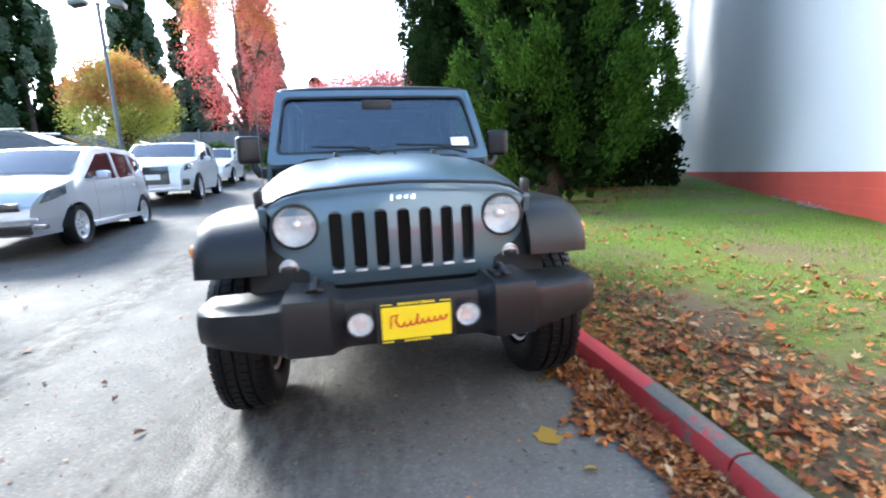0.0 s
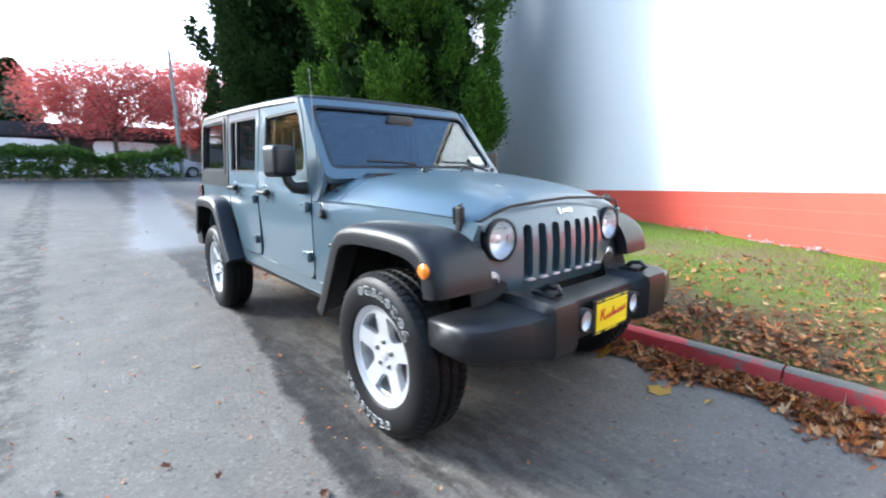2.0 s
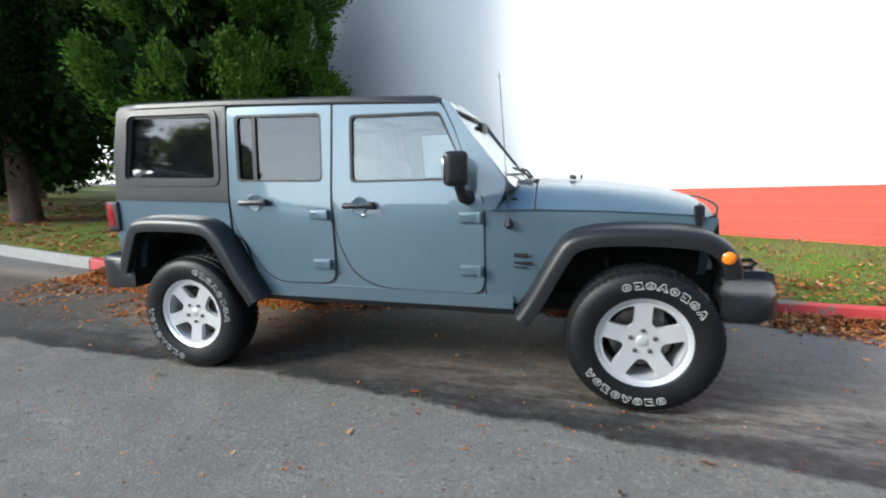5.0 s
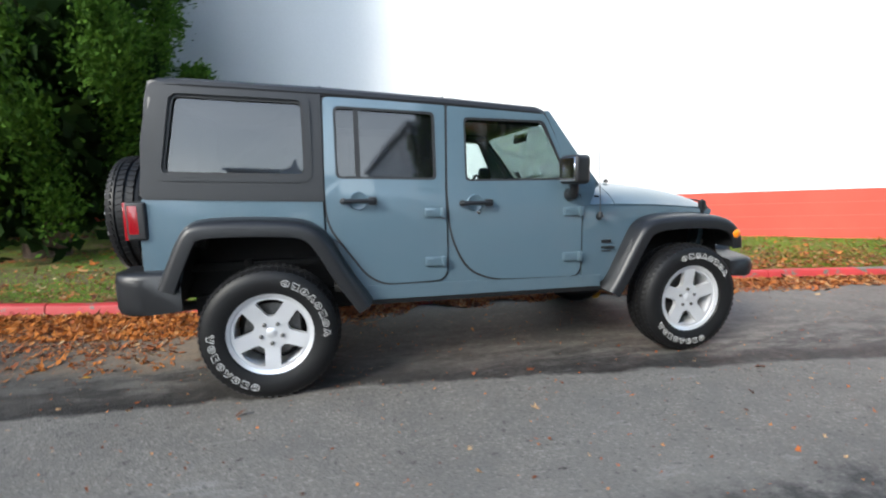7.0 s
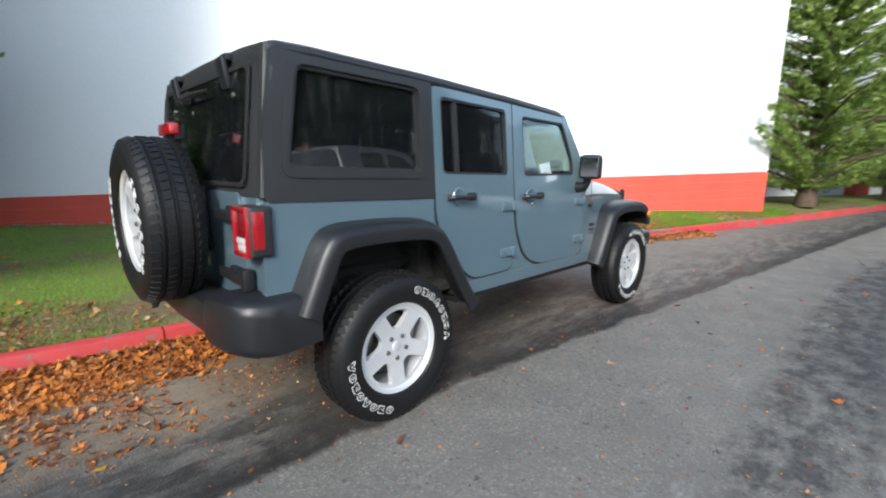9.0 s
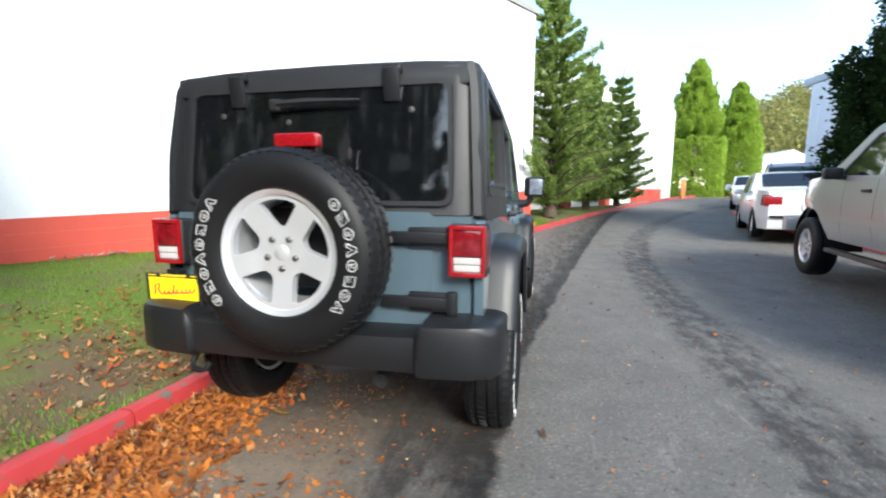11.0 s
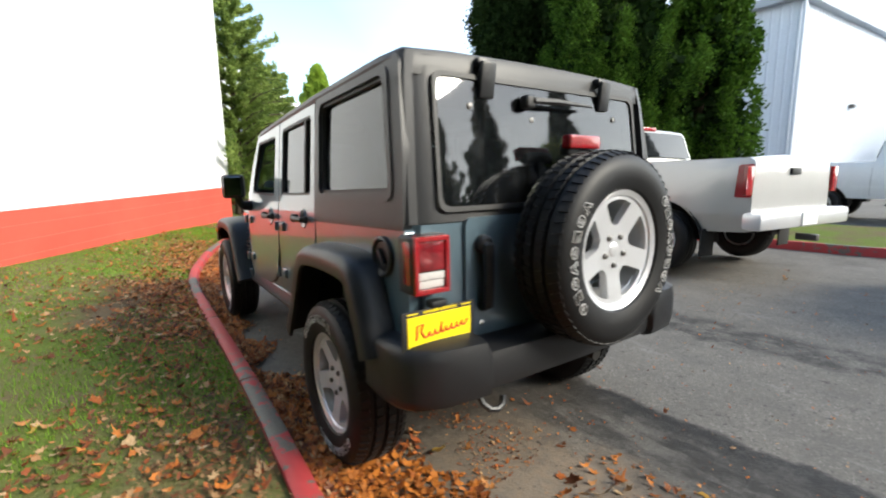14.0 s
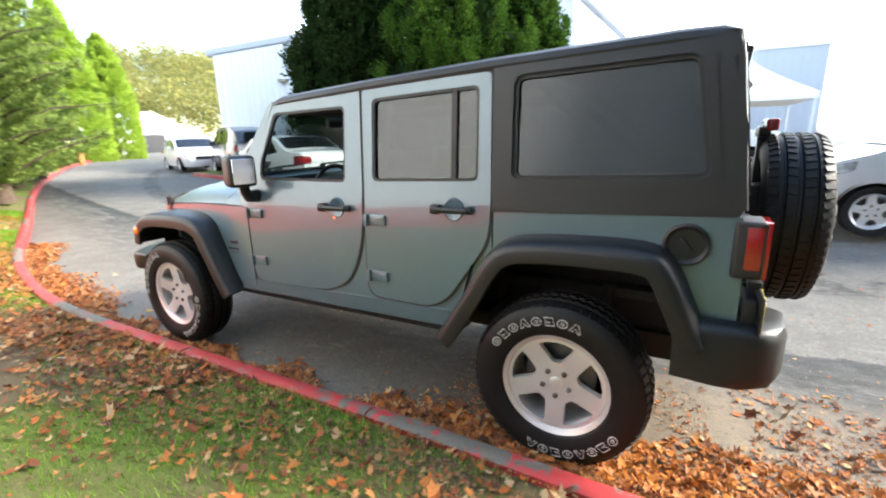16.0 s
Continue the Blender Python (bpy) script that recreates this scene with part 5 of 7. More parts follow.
grille = part("grille", thicken(sheet(grille_line, slots + eyes + small, nose, 0, [("u", c) for c in (-0.54, -0.34, 0.34, 0.54)] + [("v", c) for c in (0.72, 0.9, 1.05, 1.09)]), 1, Vector((0, -0.045, 0))), BODY, vehicle, "blue-grey grille panel with seven slots", 40)
bm = bmesh.new()
box(bm, (0, -0.36, 0.88), (0.78, 0.04, 0.36), 0)
part("radiator", bm, UNDER, grille)
bm = bmesh.new()
for i in range(26):
    box(bm, (0, -0.384, 0.76 + i * 0.0098), (0.66, 0.010, 0.0035))
tagged(part("radiator", bm, UNDER, grille), "fine radiator fins", kind="stuff")
for k in range(-3, 4):
    bm = bmesh.new()
    box(bm, (0.0972 * k, -0.440, 0.752), (0.050, 0.030, 0.010), 0.004, 2)
    part("slot_lip", bm, ALLOY, grille)
bm = bmesh.new()
for i, (w, hgt) in enumerate(((0.012, 0.034), (0.022, 0.020), (0.022, 0.020), (0.022, 0.026))):
    box(bm, nose(-0.046 + i * 0.031, 1.060) + Vector((0, -0.006, 0)), (w, 0.006, hgt), 0.004, 2, (-20, 0, 0))
part("emblem", bm, CHROME, grille, "small bright emblem")
for s in (-1, 1):
    m = pose(s * 0.460, -0.398, 0.955, 0, 0, -90)
    bm = bmesh.new()
    revolve(bm, [(-0.05, 0.098), (0.018, 0.098), (0.022, 0.090), (0.012, 0.086)], m, 32)
    head = part("headlamp", bm, SEAL, vehicle, "round clear headlamp with a bright reflector")
    bm = bmesh.new()
    revolve(bm, [(0.012, 0.086), (-0.02, 0.072), (-0.045, 0.045), (-0.055, 0.0005)], m, 32)
    part("reflector", bm, REFLECTOR, head)
    bm = bmesh.new()
    revolve(bm, [(-0.05, 0.022), (-0.012, 0.020), (-0.008, 0.014), (-0.006, 0.0005)], m, 16)
    part("bulb_cover", bm, REFLECTOR, head)
    bm = bmesh.new()
    revolve(bm, [(0.012, 0.088), (0.026, 0.060), (0.033, 0.030), (0.035, 0.0005)], m, 32)
    part("lens", bm, LAMP_GLASS, head).visible_shadow = False
    m = pose(s * 0.503, -0.392, 0.772, 0, 0, -90)
    bm = bmesh.new()
    revolve(bm, [(-0.02, 0.042), (0.008, 0.040), (0.009, 0.037), (0.003, 0.034), (0.000, 0.0005)], m, 20)
    sig = part("turn_signal", bm, REFLECTOR, vehicle, "small round clear turn signal")
    bm = bmesh.new()
    revolve(bm, [(0.008, 0.036), (0.018, 0.02), (0.020, 0.0005)], m, 20)
    part("lens", bm, LAMP_GLASS, sig).visible_shadow = False

# fuel filler on the kerb side, antenna on the road side
m = pose(side_x(3.41, 1.085) + 0.002, 3.412, 1.085)
bm = bmesh.new()
revolve(bm, [(-0.01, 0.084), (0.012, 0.082), (0.016, 0.074), (0.010, 0.066), (0.004, 0.060), (0.003, 0.0005)], m, 32)
box(bm, (side_x(3.41, 1.085) + 0.008, 3.412, 1.085), (0.03, 0.018, 0.07), 0.006, 2, (35, 0, 0))
part("fuel_filler", bm, TRIM, vehicle, "round black fuel filler")
bm = bmesh.new()
tube(bm, [(-0.762, 0.722, 1.018), (-0.785, 0.722, 1.030), (-0.785, 0.722, 1.055)], [0.026, 0.026, 0.014], 10)
aerial = part("antenna", bm, TRIM, vehicle, "thin upright whip antenna")
bm = bmesh.new()
tube(bm, [(-0.785, 0.722, 1.05), (-0.785, 0.745, 1.45), (-0.785, 0.772, 1.86)], [0.0035, 0.0028, 0.002], 6)
part("mast", bm, STEEL, aerial)

# underbody: frame rails, axles, tank, exhaust
bm = bmesh.new()
for s in (-1, 1):
    box(bm, (s * 0.42, 1.5, 0.50), (0.09, 3.9, 0.13), 0.01)
for y in (0.0, 2.947):
    tube(bm, [(-0.68, y, 0.40), (-0.2, y, 0.40), (0.2, y, 0.40), (0.68, y, 0.40)], [0.045, 0.05, 0.05, 0.045], 10)
    bmesh.ops.create_uvsphere(bm, u_segments=14, v_segments=8, radius=0.13, matrix=pose(0.12, y, 0.40))
    for s in (-1, 1):
        tube(bm, [(s * 0.50, y + 0.12, 0.36), (s * 0.50, y + 0.16, 0.80)], 0.03, 8)
        tube(bm, [(s * 0.50, y, 0.46), (s * 0.50, y, 0.70)], 0.062, 10)
tube(bm, [(-0.30, 0.4, 0.42), (-0.30, 2.6, 0.42), (-0.32, 3.1, 0.50), (-0.32, 3.62, 0.47)], 0.035, 10)
box(bm, (0.0, 1.55, 0.47), (0.62, 1.3, 0.16), 0.03)
part("chassis", bm, UNDER, vehicle)
bm = bmesh.new()
box(bm, (0, 1.62, 0.62), (1.48, 1.90, 0.05), 0.01)
box(bm, (0, 3.05, 0.76), (1.02, 1.05, 0.05), 0.01)
box(bm, (0, 2.52, 0.69), (1.00, 0.05, 0.17), 0.005)
box(bm, (0, 0.70, 0.86), (1.40, 0.04, 0.62), 0.01)
box(bm, (0, 0.1, 0.78), (0.82, 0.95, 0.45), 0.05)
part("floor_pan", bm, UNDER, vehicle)

# cabin
bm = bmesh.new()
loft(bm, [[(-0.70, y, z - 0.28), (-0.70, y, z), (0.70, y, z), (0.70, y, z - 0.28)] for y, z in ((0.74, 1.22), (0.90, 1.245), (1.06, 1.225), (1.12, 1.16))])
part("dashboard", bm, SEAT, vehicle)
bm = bmesh.new()
ring_pts = [Vector((0.37 + 0.185 * math.cos(2 * math.pi * i / 28), 1.22, 0)) + Vector((0, 0.05 * math.sin(2 * math.pi * i / 28), 1.17 + 0.178 * math.sin(2 * math.pi * i / 28))) for i in range(29)]
tube(bm, ring_pts, 0.014, 6)
for a in (200, 340, 270):
    tube(bm, [(0.37, 1.20, 1.17), (0.37 + 0.18 * math.cos(radians(a)), 1.22 + 0.05 * math.sin(radians(a)), 1.17 + 0.175 * math.sin(radians(a)))], 0.014, 6)
bmesh.ops.create_uvsphere(bm, u_segments=12, v_segments=8, radius=0.06, matrix=pose(0.37, 1.195, 1.17))
part("steering_wheel", bm, SEAL, vehicle)
for y, xs, w in ((1.72, (-0.37, 0.37), 0.48), (2.58, (-0.34, 0.34), 0.62)):
    for x in xs:
        bm = bmesh.new()
        box(bm, (x, y - 0.22, 0.90), (w, 0.50, 0.16), 0.05, 3, (4, 0, 0))
        box(bm, (x, y + 0.08, 1.17), (w, 0.15, 0.56), 0.06, 3, (-14, 0, 0))
        box(bm, (x, y - 0.22, 0.74), (w * 0.8, 0.4, 0.2), 0.02)
        seat = part("seat", bm, SEAT, vehicle, "black cloth seat")
        bm = bmesh.new()
        box(bm, (x, y + 0.19, 1.54), (0.26, 0.10, 0.19), 0.045, 3, (-10, 0, 0))
        for e in (-0.05, 0.05):
            tube(bm, [(x + e, y + 0.16, 1.38), (x + e, y + 0.185, 1.50)], 0.008, 6)
        part("headrest", bm, SEAT, seat)
bm = bmesh.new()
for s in (-1, 1):
    tube(bm, [(s * 0.62, 1.85, 0.75), (s * 0.61, 1.86, 1.35), (s * 0.57, 1.87, 1.68), (s * 0.50, 1.87, 1.74), (0, 1.87, 1.75)], 0.035, 8)
    tube(bm, [(s * 0.55, 1.10, 1.70), (s * 0.56, 1.87, 1.73), (s * 0.55, 2.75, 1.75), (s * 0.57, 3.25, 1.30), (s * 0.60, 3.35, 0.90)], 0.035, 8)
tube(bm, [(-0.55, 2.75, 1.75), (0, 2.75, 1.76), (0.55, 2.75, 1.75)], 0.035, 8)
part("roll_bar", bm, SEAT, vehicle)
bm = bmesh.new()
box(bm, (0, 1.0, 1.64), (0.22, 0.04, 0.07), 0.02, 2)
part("cabin_mirror", bm, SEAL, vehicle)

# ---- trees and shrubs ----
def leaf_cloud(rng, centers, outward, spreads, per, size, droop=0.0, slim=0.45):
    """Small kite-shaped leaves scattered round clump centres; arrays of vertices and faces."""
    n = len(centers) * per
    c = np.repeat(np.asarray(centers, float), per, 0)
    o = np.repeat(np.asarray(outward, float), per, 0)
    sp = np.repeat(np.asarray(spreads, float), per, 0)
    p = c + rng.normal(0, 0.5, (n, 3)) * sp
    d = o + rng.normal(0, 0.55, (n, 3))
    d[:, 2] -= droop
    d /= np.linalg.norm(d, axis=1)[:, None] + 1e-9
    side = np.cross(d, rng.normal(0, 1, (n, 3)))
    side /= np.linalg.norm(side, axis=1)[:, None] + 1e-9
    up = np.cross(side, d)
    s = size * rng.uniform(0.6, 1.35, (n, 1))
    v = np.stack([p, p + d * s * 0.45 + side * s * slim + up * s * 0.08, p + d * s, p + d * s * 0.45 - side * s * slim + up * s * 0.08], 1).reshape(-1, 3)
    f = np.arange(n * 4).reshape(-1, 4)
    return v, f


def fast_mesh(name, v, f, mat, parent=None):
    me = bpy.data.meshes.new(name)
    k = f.shape[1]
    me.vertices.add(len(v))
    me.vertices.foreach_set("co", np.asarray(v, np.float32).ravel())
    me.loops.add(f.size)
    me.loops.foreach_set("vertex_index", f.astype(np.int32).ravel())
    me.polygons.add(len(f))
    me.polygons.foreach_set("loop_start", np.arange(0, f.size, k, dtype=np.int32))
    me.update(calc_edges=True)
    me.materials.append(mat)
    ob = new(name, me)
    if parent:
        ob.parent = parent
    return ob


def trunk_mesh(height, r0, r1, rng, limbs=(), sides=10):
    bm = bmesh.new()
    pts = [(0.06 * math.sin(i * 1.7) * i / 6 * r0 * 4, 0.05 * math.cos(i * 2.1) * i / 6 * r0 * 4, height * i / 6) for i in range(7)]
    rs = [r0 * 1.35] + [r0 + (r1 - r0) * i / 6 for i in range(1, 7)]
    tube(bm, pts, rs, sides)
    for z, a, length, rise, r in limbs:
        k = z / height
        base = Vector((0, 0, z))
        tip = base + Vector((math.cos(a) * length, math.sin(a) * length, rise))
        tube(bm, [base, base.lerp(tip, 0.5) + Vector((0, 0, 0.08 * length)), tip], [r, r * 0.65, r * 0.25], 6)
    return bm


def conifer(name, label, x, y, z, height, radius, seed, mat, low=0.12, clumps=500, per=60, size=0.13, power=0.8, tuft=0.36, lift=0.5, group="", slim=0.40):
    """A dense evergreen: clumps of small leaves on an uneven tapering crown."""
    rng = np.random.default_rng(seed)
    ob = thing(name, label, "tree", pose(x, y, z), group)
    limbs = [(height * q, rng.uniform(0, 6.28), radius * 0.7 * (1 - q), 0.2, 0.05) for q in np.linspace(low, 0.8, 16)]
    part("trunk", trunk_mesh(height * 0.96, radius * 0.06 + 0.07, 0.03, rng, limbs), BARK, ob, "brown bark trunk")
    # upswept boughs, each a flame of six tufts that thin towards the tip
    boughs = max(20, clumps // 6)
    tb = rng.uniform(0, 1, boughs) ** 1.25
    ab = rng.uniform(0, 2 * np.pi, boughs)
    env = (1 - tb) ** power * (1 + 0.12 * np.sin(ab * 3 + seed) + 0.10 * np.sin(ab * 5 + tb * 17) + 0.08 * np.sin(tb * 31 + ab * 2))
    env *= np.minimum(1.0, 0.55 + tb * 6)
    qb = radius * env * np.where(rng.random(boughs) < 0.2, rng.uniform(0.45, 0.8, boughs), rng.uniform(0.84, 1.03, boughs))
    step = np.tile(np.linspace(0, 1, 6), boughs)
    t, a, q = np.repeat(tb, 6), np.repeat(ab, 6), np.repeat(qb, 6)
    a = a + rng.normal(0, 0.05, len(a))
    q = q * (0.86 + 0.16 * np.sin(step * 2.2))
    zz = height * (low + (1 - low) * t) + (step - 0.35) * tuft * np.repeat(rng.uniform(2.0, 4.2, boughs), 6) * (0.4 + 0.6 * (1 - t))
    clumps = len(t)
    c = np.stack([np.cos(a) * q, np.sin(a) * q, zz], 1)
    o = np.stack([np.cos(a), np.sin(a), np.full(clumps, lift)], 1)
    sp = np.stack([np.full(clumps, tuft)] * 2 + [np.full(clumps, tuft * 1.25)], 1) * (rng.uniform(0.75, 1.1, clumps) * (1.05 - 0.6 * step ** 1.5) * (0.45 + 0.55 * (1 - t)))[:, None]
    v, f = leaf_cloud(rng, c, o, sp, per, size, slim=slim)
    fast_mesh("crown", v, f, mat, ob)
    # inner boughs, so that the crown is not hollow; dark leaves paint its inner shade
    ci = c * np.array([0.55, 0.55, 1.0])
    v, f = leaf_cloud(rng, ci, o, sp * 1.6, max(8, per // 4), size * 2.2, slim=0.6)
    fast_mesh("inner_foliage", v, f, mat if mat == TOPIARY else CEDAR_DARK_AND_SHADE, ob)
    return ob


def spruce(name, label, x, y, z, height, radius, seed, mat, tiers=16, group=""):
    """An open conifer with tiers of drooping, upturned boughs."""
    rng = np.random.default_rng(seed)
    ob = thing(name, label, "tree", pose(x, y, z), group)
    limbs, cs, os_, sps = [], [], [], []
    for i in range(tiers):
        q = i / tiers
        zc = height * (0.06 + 0.90 * q)
        n = 7 if q < 0.7 else 5
        for k in range(n):
            a = 2 * math.pi * (k + 0.37 * i) / n + rng.uniform(-0.25, 0.25)
            length = radius * (1 - q) ** 0.70 * rng.uniform(0.50, 1.22) + 0.12
            rise = rng.uniform(0.22, 0.48)
            limbs.append((zc, a, length, rise * length, 0.03 * (1 - q) + 0.008))
            for j in range(1, 9):
                s = j / 8
                cs.append((math.cos(a) * length * s, math.sin(a) * length * s, zc + rise * length * s * (0.4 + 0.6 * s)))
                os_.append((math.cos(a), math.sin(a), 0.45))
                sps.append((0.17 * (1.35 - 0.8 * s) * (1 - 0.4 * q),) * 2 + (0.10,))
    part("trunk", trunk_mesh(height, radius * 0.07 + 0.03, 0.012, rng, limbs), BARK, ob, "slim brown trunk with boughs")
    v, f = leaf_cloud(rng, cs, os_, sps, 85, 0.105, slim=0.18)
    fast_mesh("crown", v, f, mat, ob)
    return ob


def broadleaf(name, label, x, y, z, height, radius, seed, mat, clumps=260, per=45, size=0.20, low=0.28, mats=None, squash=1.0):
    rng = np.random.default_rng(seed)
    ob = thing(name, label, "tree", pose(x, y, z))
    limbs = [(height * low * rng.uniform(0.7, 1.5), rng.uniform(0, 6.28), radius * rng.uniform(0.5, 0.9), height * 0.3 * rng.uniform(0.5, 1.2), 0.09) for _ in range(12)]
    part("trunk", trunk_mesh(height * 0.8, 0.20, 0.05, rng, limbs), BARK, ob, "grey-brown trunk and limbs")
    for k, mm in enumerate(mats or (mat,)):
        n = clumps // len(mats or (mat,))
        u = rng.normal(0, 1, (n, 3))
        u /= np.linalg.norm(u, axis=1)[:, None]
        rr = rng.uniform(0.45, 1.0, (n, 1)) ** 0.6 * (1 + 0.15 * np.sin(u[:, :1] * 5 + u[:, 1:2] * 7 + seed))
        if k:
            u[:, 2] = np.abs(u[:, 2])
        c = u * rr * np.array([radius, radius, height * (1 - low) / 2 * squash]) + np.array([0, 0, height * (low + (1 - low) / 2)])
        c[:, :2] *= (1.1 - 0.45 * np.clip((c[:, 2:3] / height - low), 0, 1))
        v, f = leaf_cloud(rng, c, u + np.array([0, 0, 0.1]), np.full((n, 3), radius * 0.24), per, size, slim=0.5)
        fast_mesh("crown", v, f, mm, ob)
    return ob


conifer("cedar_tree", "tall dense green cedar standing on the lawn", 3.9, 6.6, lawn_z(3.9, 6.6) - 0.05, 12.5, 2.3, 3, CEDAR, low=0.075, clumps=800, per=330, size=0.085, power=0.55, tuft=0.29, lift=0.8, slim=0.20)
conifer("cedar_tree", "tall dark dense cedar on the leaf-strewn lawn", 3.6, 11.6, lawn_z(3.6, 11.6) - 0.05, 15.0, 2.3, 8, CEDAR_DARK_AND_SHADE, low=0.11, clumps=900, per=190, size=0.075, power=0.5, slim=0.25)
# the next two cedars are unseen, added to cast shade on the warehouse wall
conifer("cedar_tree", "dark cedar added out of sight behind the green one, shading the wall", 5.1, 8.6, lawn_z(5.1, 8.6) - 0.05, 12.5, 1.9, 12, CEDAR_DARK_AND_SHADE, low=0.16, clumps=700, per=90, size=0.10, power=0.45)
conifer("cedar_tree", "unseen dark cedar added by the warehouse wall to shade it", 7.2, 11.9, lawn_z(7.2, 11.9) - 0.05, 13.5, 2.2, 13, CEDAR_DARK_AND_SHADE, low=0.16, clumps=700, per=80, size=0.11, power=0.45)
conifer("cedar_tree", "tall dark cedar behind the others", 5.2, 16.5, lawn_z(5.2, 16.5) - 0.05, 16.0, 3.1, 9, CEDAR_DARK_AND_SHADE, low=0.11, clumps=800, per=110, size=0.10, power=0.5)
# unseen tree, added to keep sun and sky off the far wall
conifer("cedar_tree", "unseen tall dark cedar added off the building corner to shade the wall", 12.8, 25.5, road_z(12.8, 25.5) - 0.05, 17.0, 3.6, 11, CEDAR_DARK_AND_SHADE, low=0.04, clumps=700, per=60, size=0.16, power=0.45)
# added where its shadow falls on the far wall; the spot is guessed
conifer("cedar_tree", "tall dark cedar added at the building corner to shade the wall", 8.8, 19.5, lawn_z(8.8, 19.5) - 0.05, 15.0, 3.5, 10, CEDAR_DARK_AND_SHADE, low=0.05, clumps=700, per=60, size=0.14, power=0.5)
conifer("cypress_tree", "tall dark dense cypress behind the parked pickup", -10.2, -7.0, road_z(-10.2, -7), 12.0, 2.2, 21, CEDAR_DARK_AND_SHADE, low=0.03, clumps=3000, per=70, size=0.085, power=0.4)
conifer("cedar_tree", "broad green cedar behind the parked pickup", -10.6, -3.6, road_z(-10.6, -3.6), 10.5, 2.4, 22, CEDAR, low=0.05, clumps=1300, per=150, size=0.09, power=0.5, slim=0.2)
conifer("cedar_tree", "broad green cedar on the grass island", -12.5, -1.9, road_z(-12.5, -1.9), 9.0, 1.6, 23, CEDAR, low=0.10, clumps=700, per=110, size=0.09, power=0.5)
spruce("spruce_tree", "young spruce with open upturned boughs near the wall", -1.15, -10.0, 0.36, 7.6, 2.1, 31, SPRUCE, 19)
spruce("spruce_tree", "young dark spruce beside the kerb", -2.6, -13.6, 0.45, 6.0, 1.3, 32, SPRUCE, 15)
spruce("spruce_tree", "young dark spruce leaning by the kerb", -4.2, -16.6, 0.5, 6.1, 1.35, 33, SPRUCE, 15)
for k, (x, y, hgt, r) in enumerate(((-11.7, -32.0, 10.0, 1.85), (-15.9, -35.8, 9.1, 1.6))):
    conifer("clipped_cypress", "light green clipped two-tier cypress", x, y, 0.45, hgt, r, 41 + k, TOPIARY, low=0.47, clumps=2200, per=34, size=0.10, power=0.5, tuft=0.15)
    rng = np.random.default_rng(50 + k)
    ob = thing("clipped_shrub", "light green clipped drum-shaped shrub", "shrub", pose(x, y, 0.45))
    a, zz = rng.uniform(0, 2 * np.pi, 900), rng.uniform(0.1, 4.45, 900)
    c = np.stack([np.cos(a) * r * 1.02, np.sin(a) * r * 1.02, zz], 1)
    o = np.stack([np.cos(a), np.sin(a), np.full(900, 0.4)], 1)
    v, f = leaf_cloud(rng, c, o, np.full((900, 3), 0.17), 60, 0.10)
    fast_mesh("crown", v, f, TOPIARY, ob)
    bm = bmesh.new()
    tube(bm, [(0, 0, -0.1), (0, 0, 1.6)], [0.14, 0.10], 8)
    part("trunk", bm, BARK, ob)

broadleaf("maple_tree", "wide-crowned red autumn maple beyond the hedge", 1.2, 37.0, road_z(0, 30), 7.6, 4.6, 61, MAPLE_RED, 420, 90, 0.11, 0.46)
broadleaf("maple_tree", "tall red autumn maple at the edge of the lot", -7.4, 32.0, road_z(0, 30), 15.5, 3.4, 62, MAPLE_RED, 420, 120, 0.10, 0.22, (MAPLE_RED, MAPLE_ORANGE), 1.1)
broadleaf("maple_tree", "yellow and orange autumn maple in the car park", -15.2, 32.0, road_z(0, 30), 7.4, 3.0, 63, MAPLE_YELLOW, 380, 120, 0.10, 0.3, (MAPLE_YELLOW, MAPLE_ORANGE))
broadleaf("maple_tree", "red autumn maple past the cedars", 7.2, 40.0, road_z(0, 30), 9.2, 3.3, 64, MAPLE_RED, 300, 90, 0.12, 0.32)
broadleaf("garden_tree", "yellow-green leafy tree in the car park", -24.5, 24.0, road_z(-9, 24), 7.4, 2.9, 65, MAPLE_YELLOW, 320, 45, 0.22, 0.15, (HEDGE, MAPLE_YELLOW))
for k, (x, y, hgt, r) in enumerate(((-34, 55, 30, 5.0), (-24, 58, 27, 4.0), (-18.5, 60, 29, 4.2), (-10.5, 58, 26, 4.0), (-43, 52, 26, 5.0), (2.5, 66, 10, 3.4), (-5, 70, 13, 4.0), (-52, 45, 24, 5))):
    conifer("fir_tree", "tall distant dark fir", x, y, 1.2, hgt, r, 71 + k, FIR, low=0.06, clumps=900, per=60, size=0.30, power=0.8, tuft=0.65, lift=-0.1, group="distant firs")


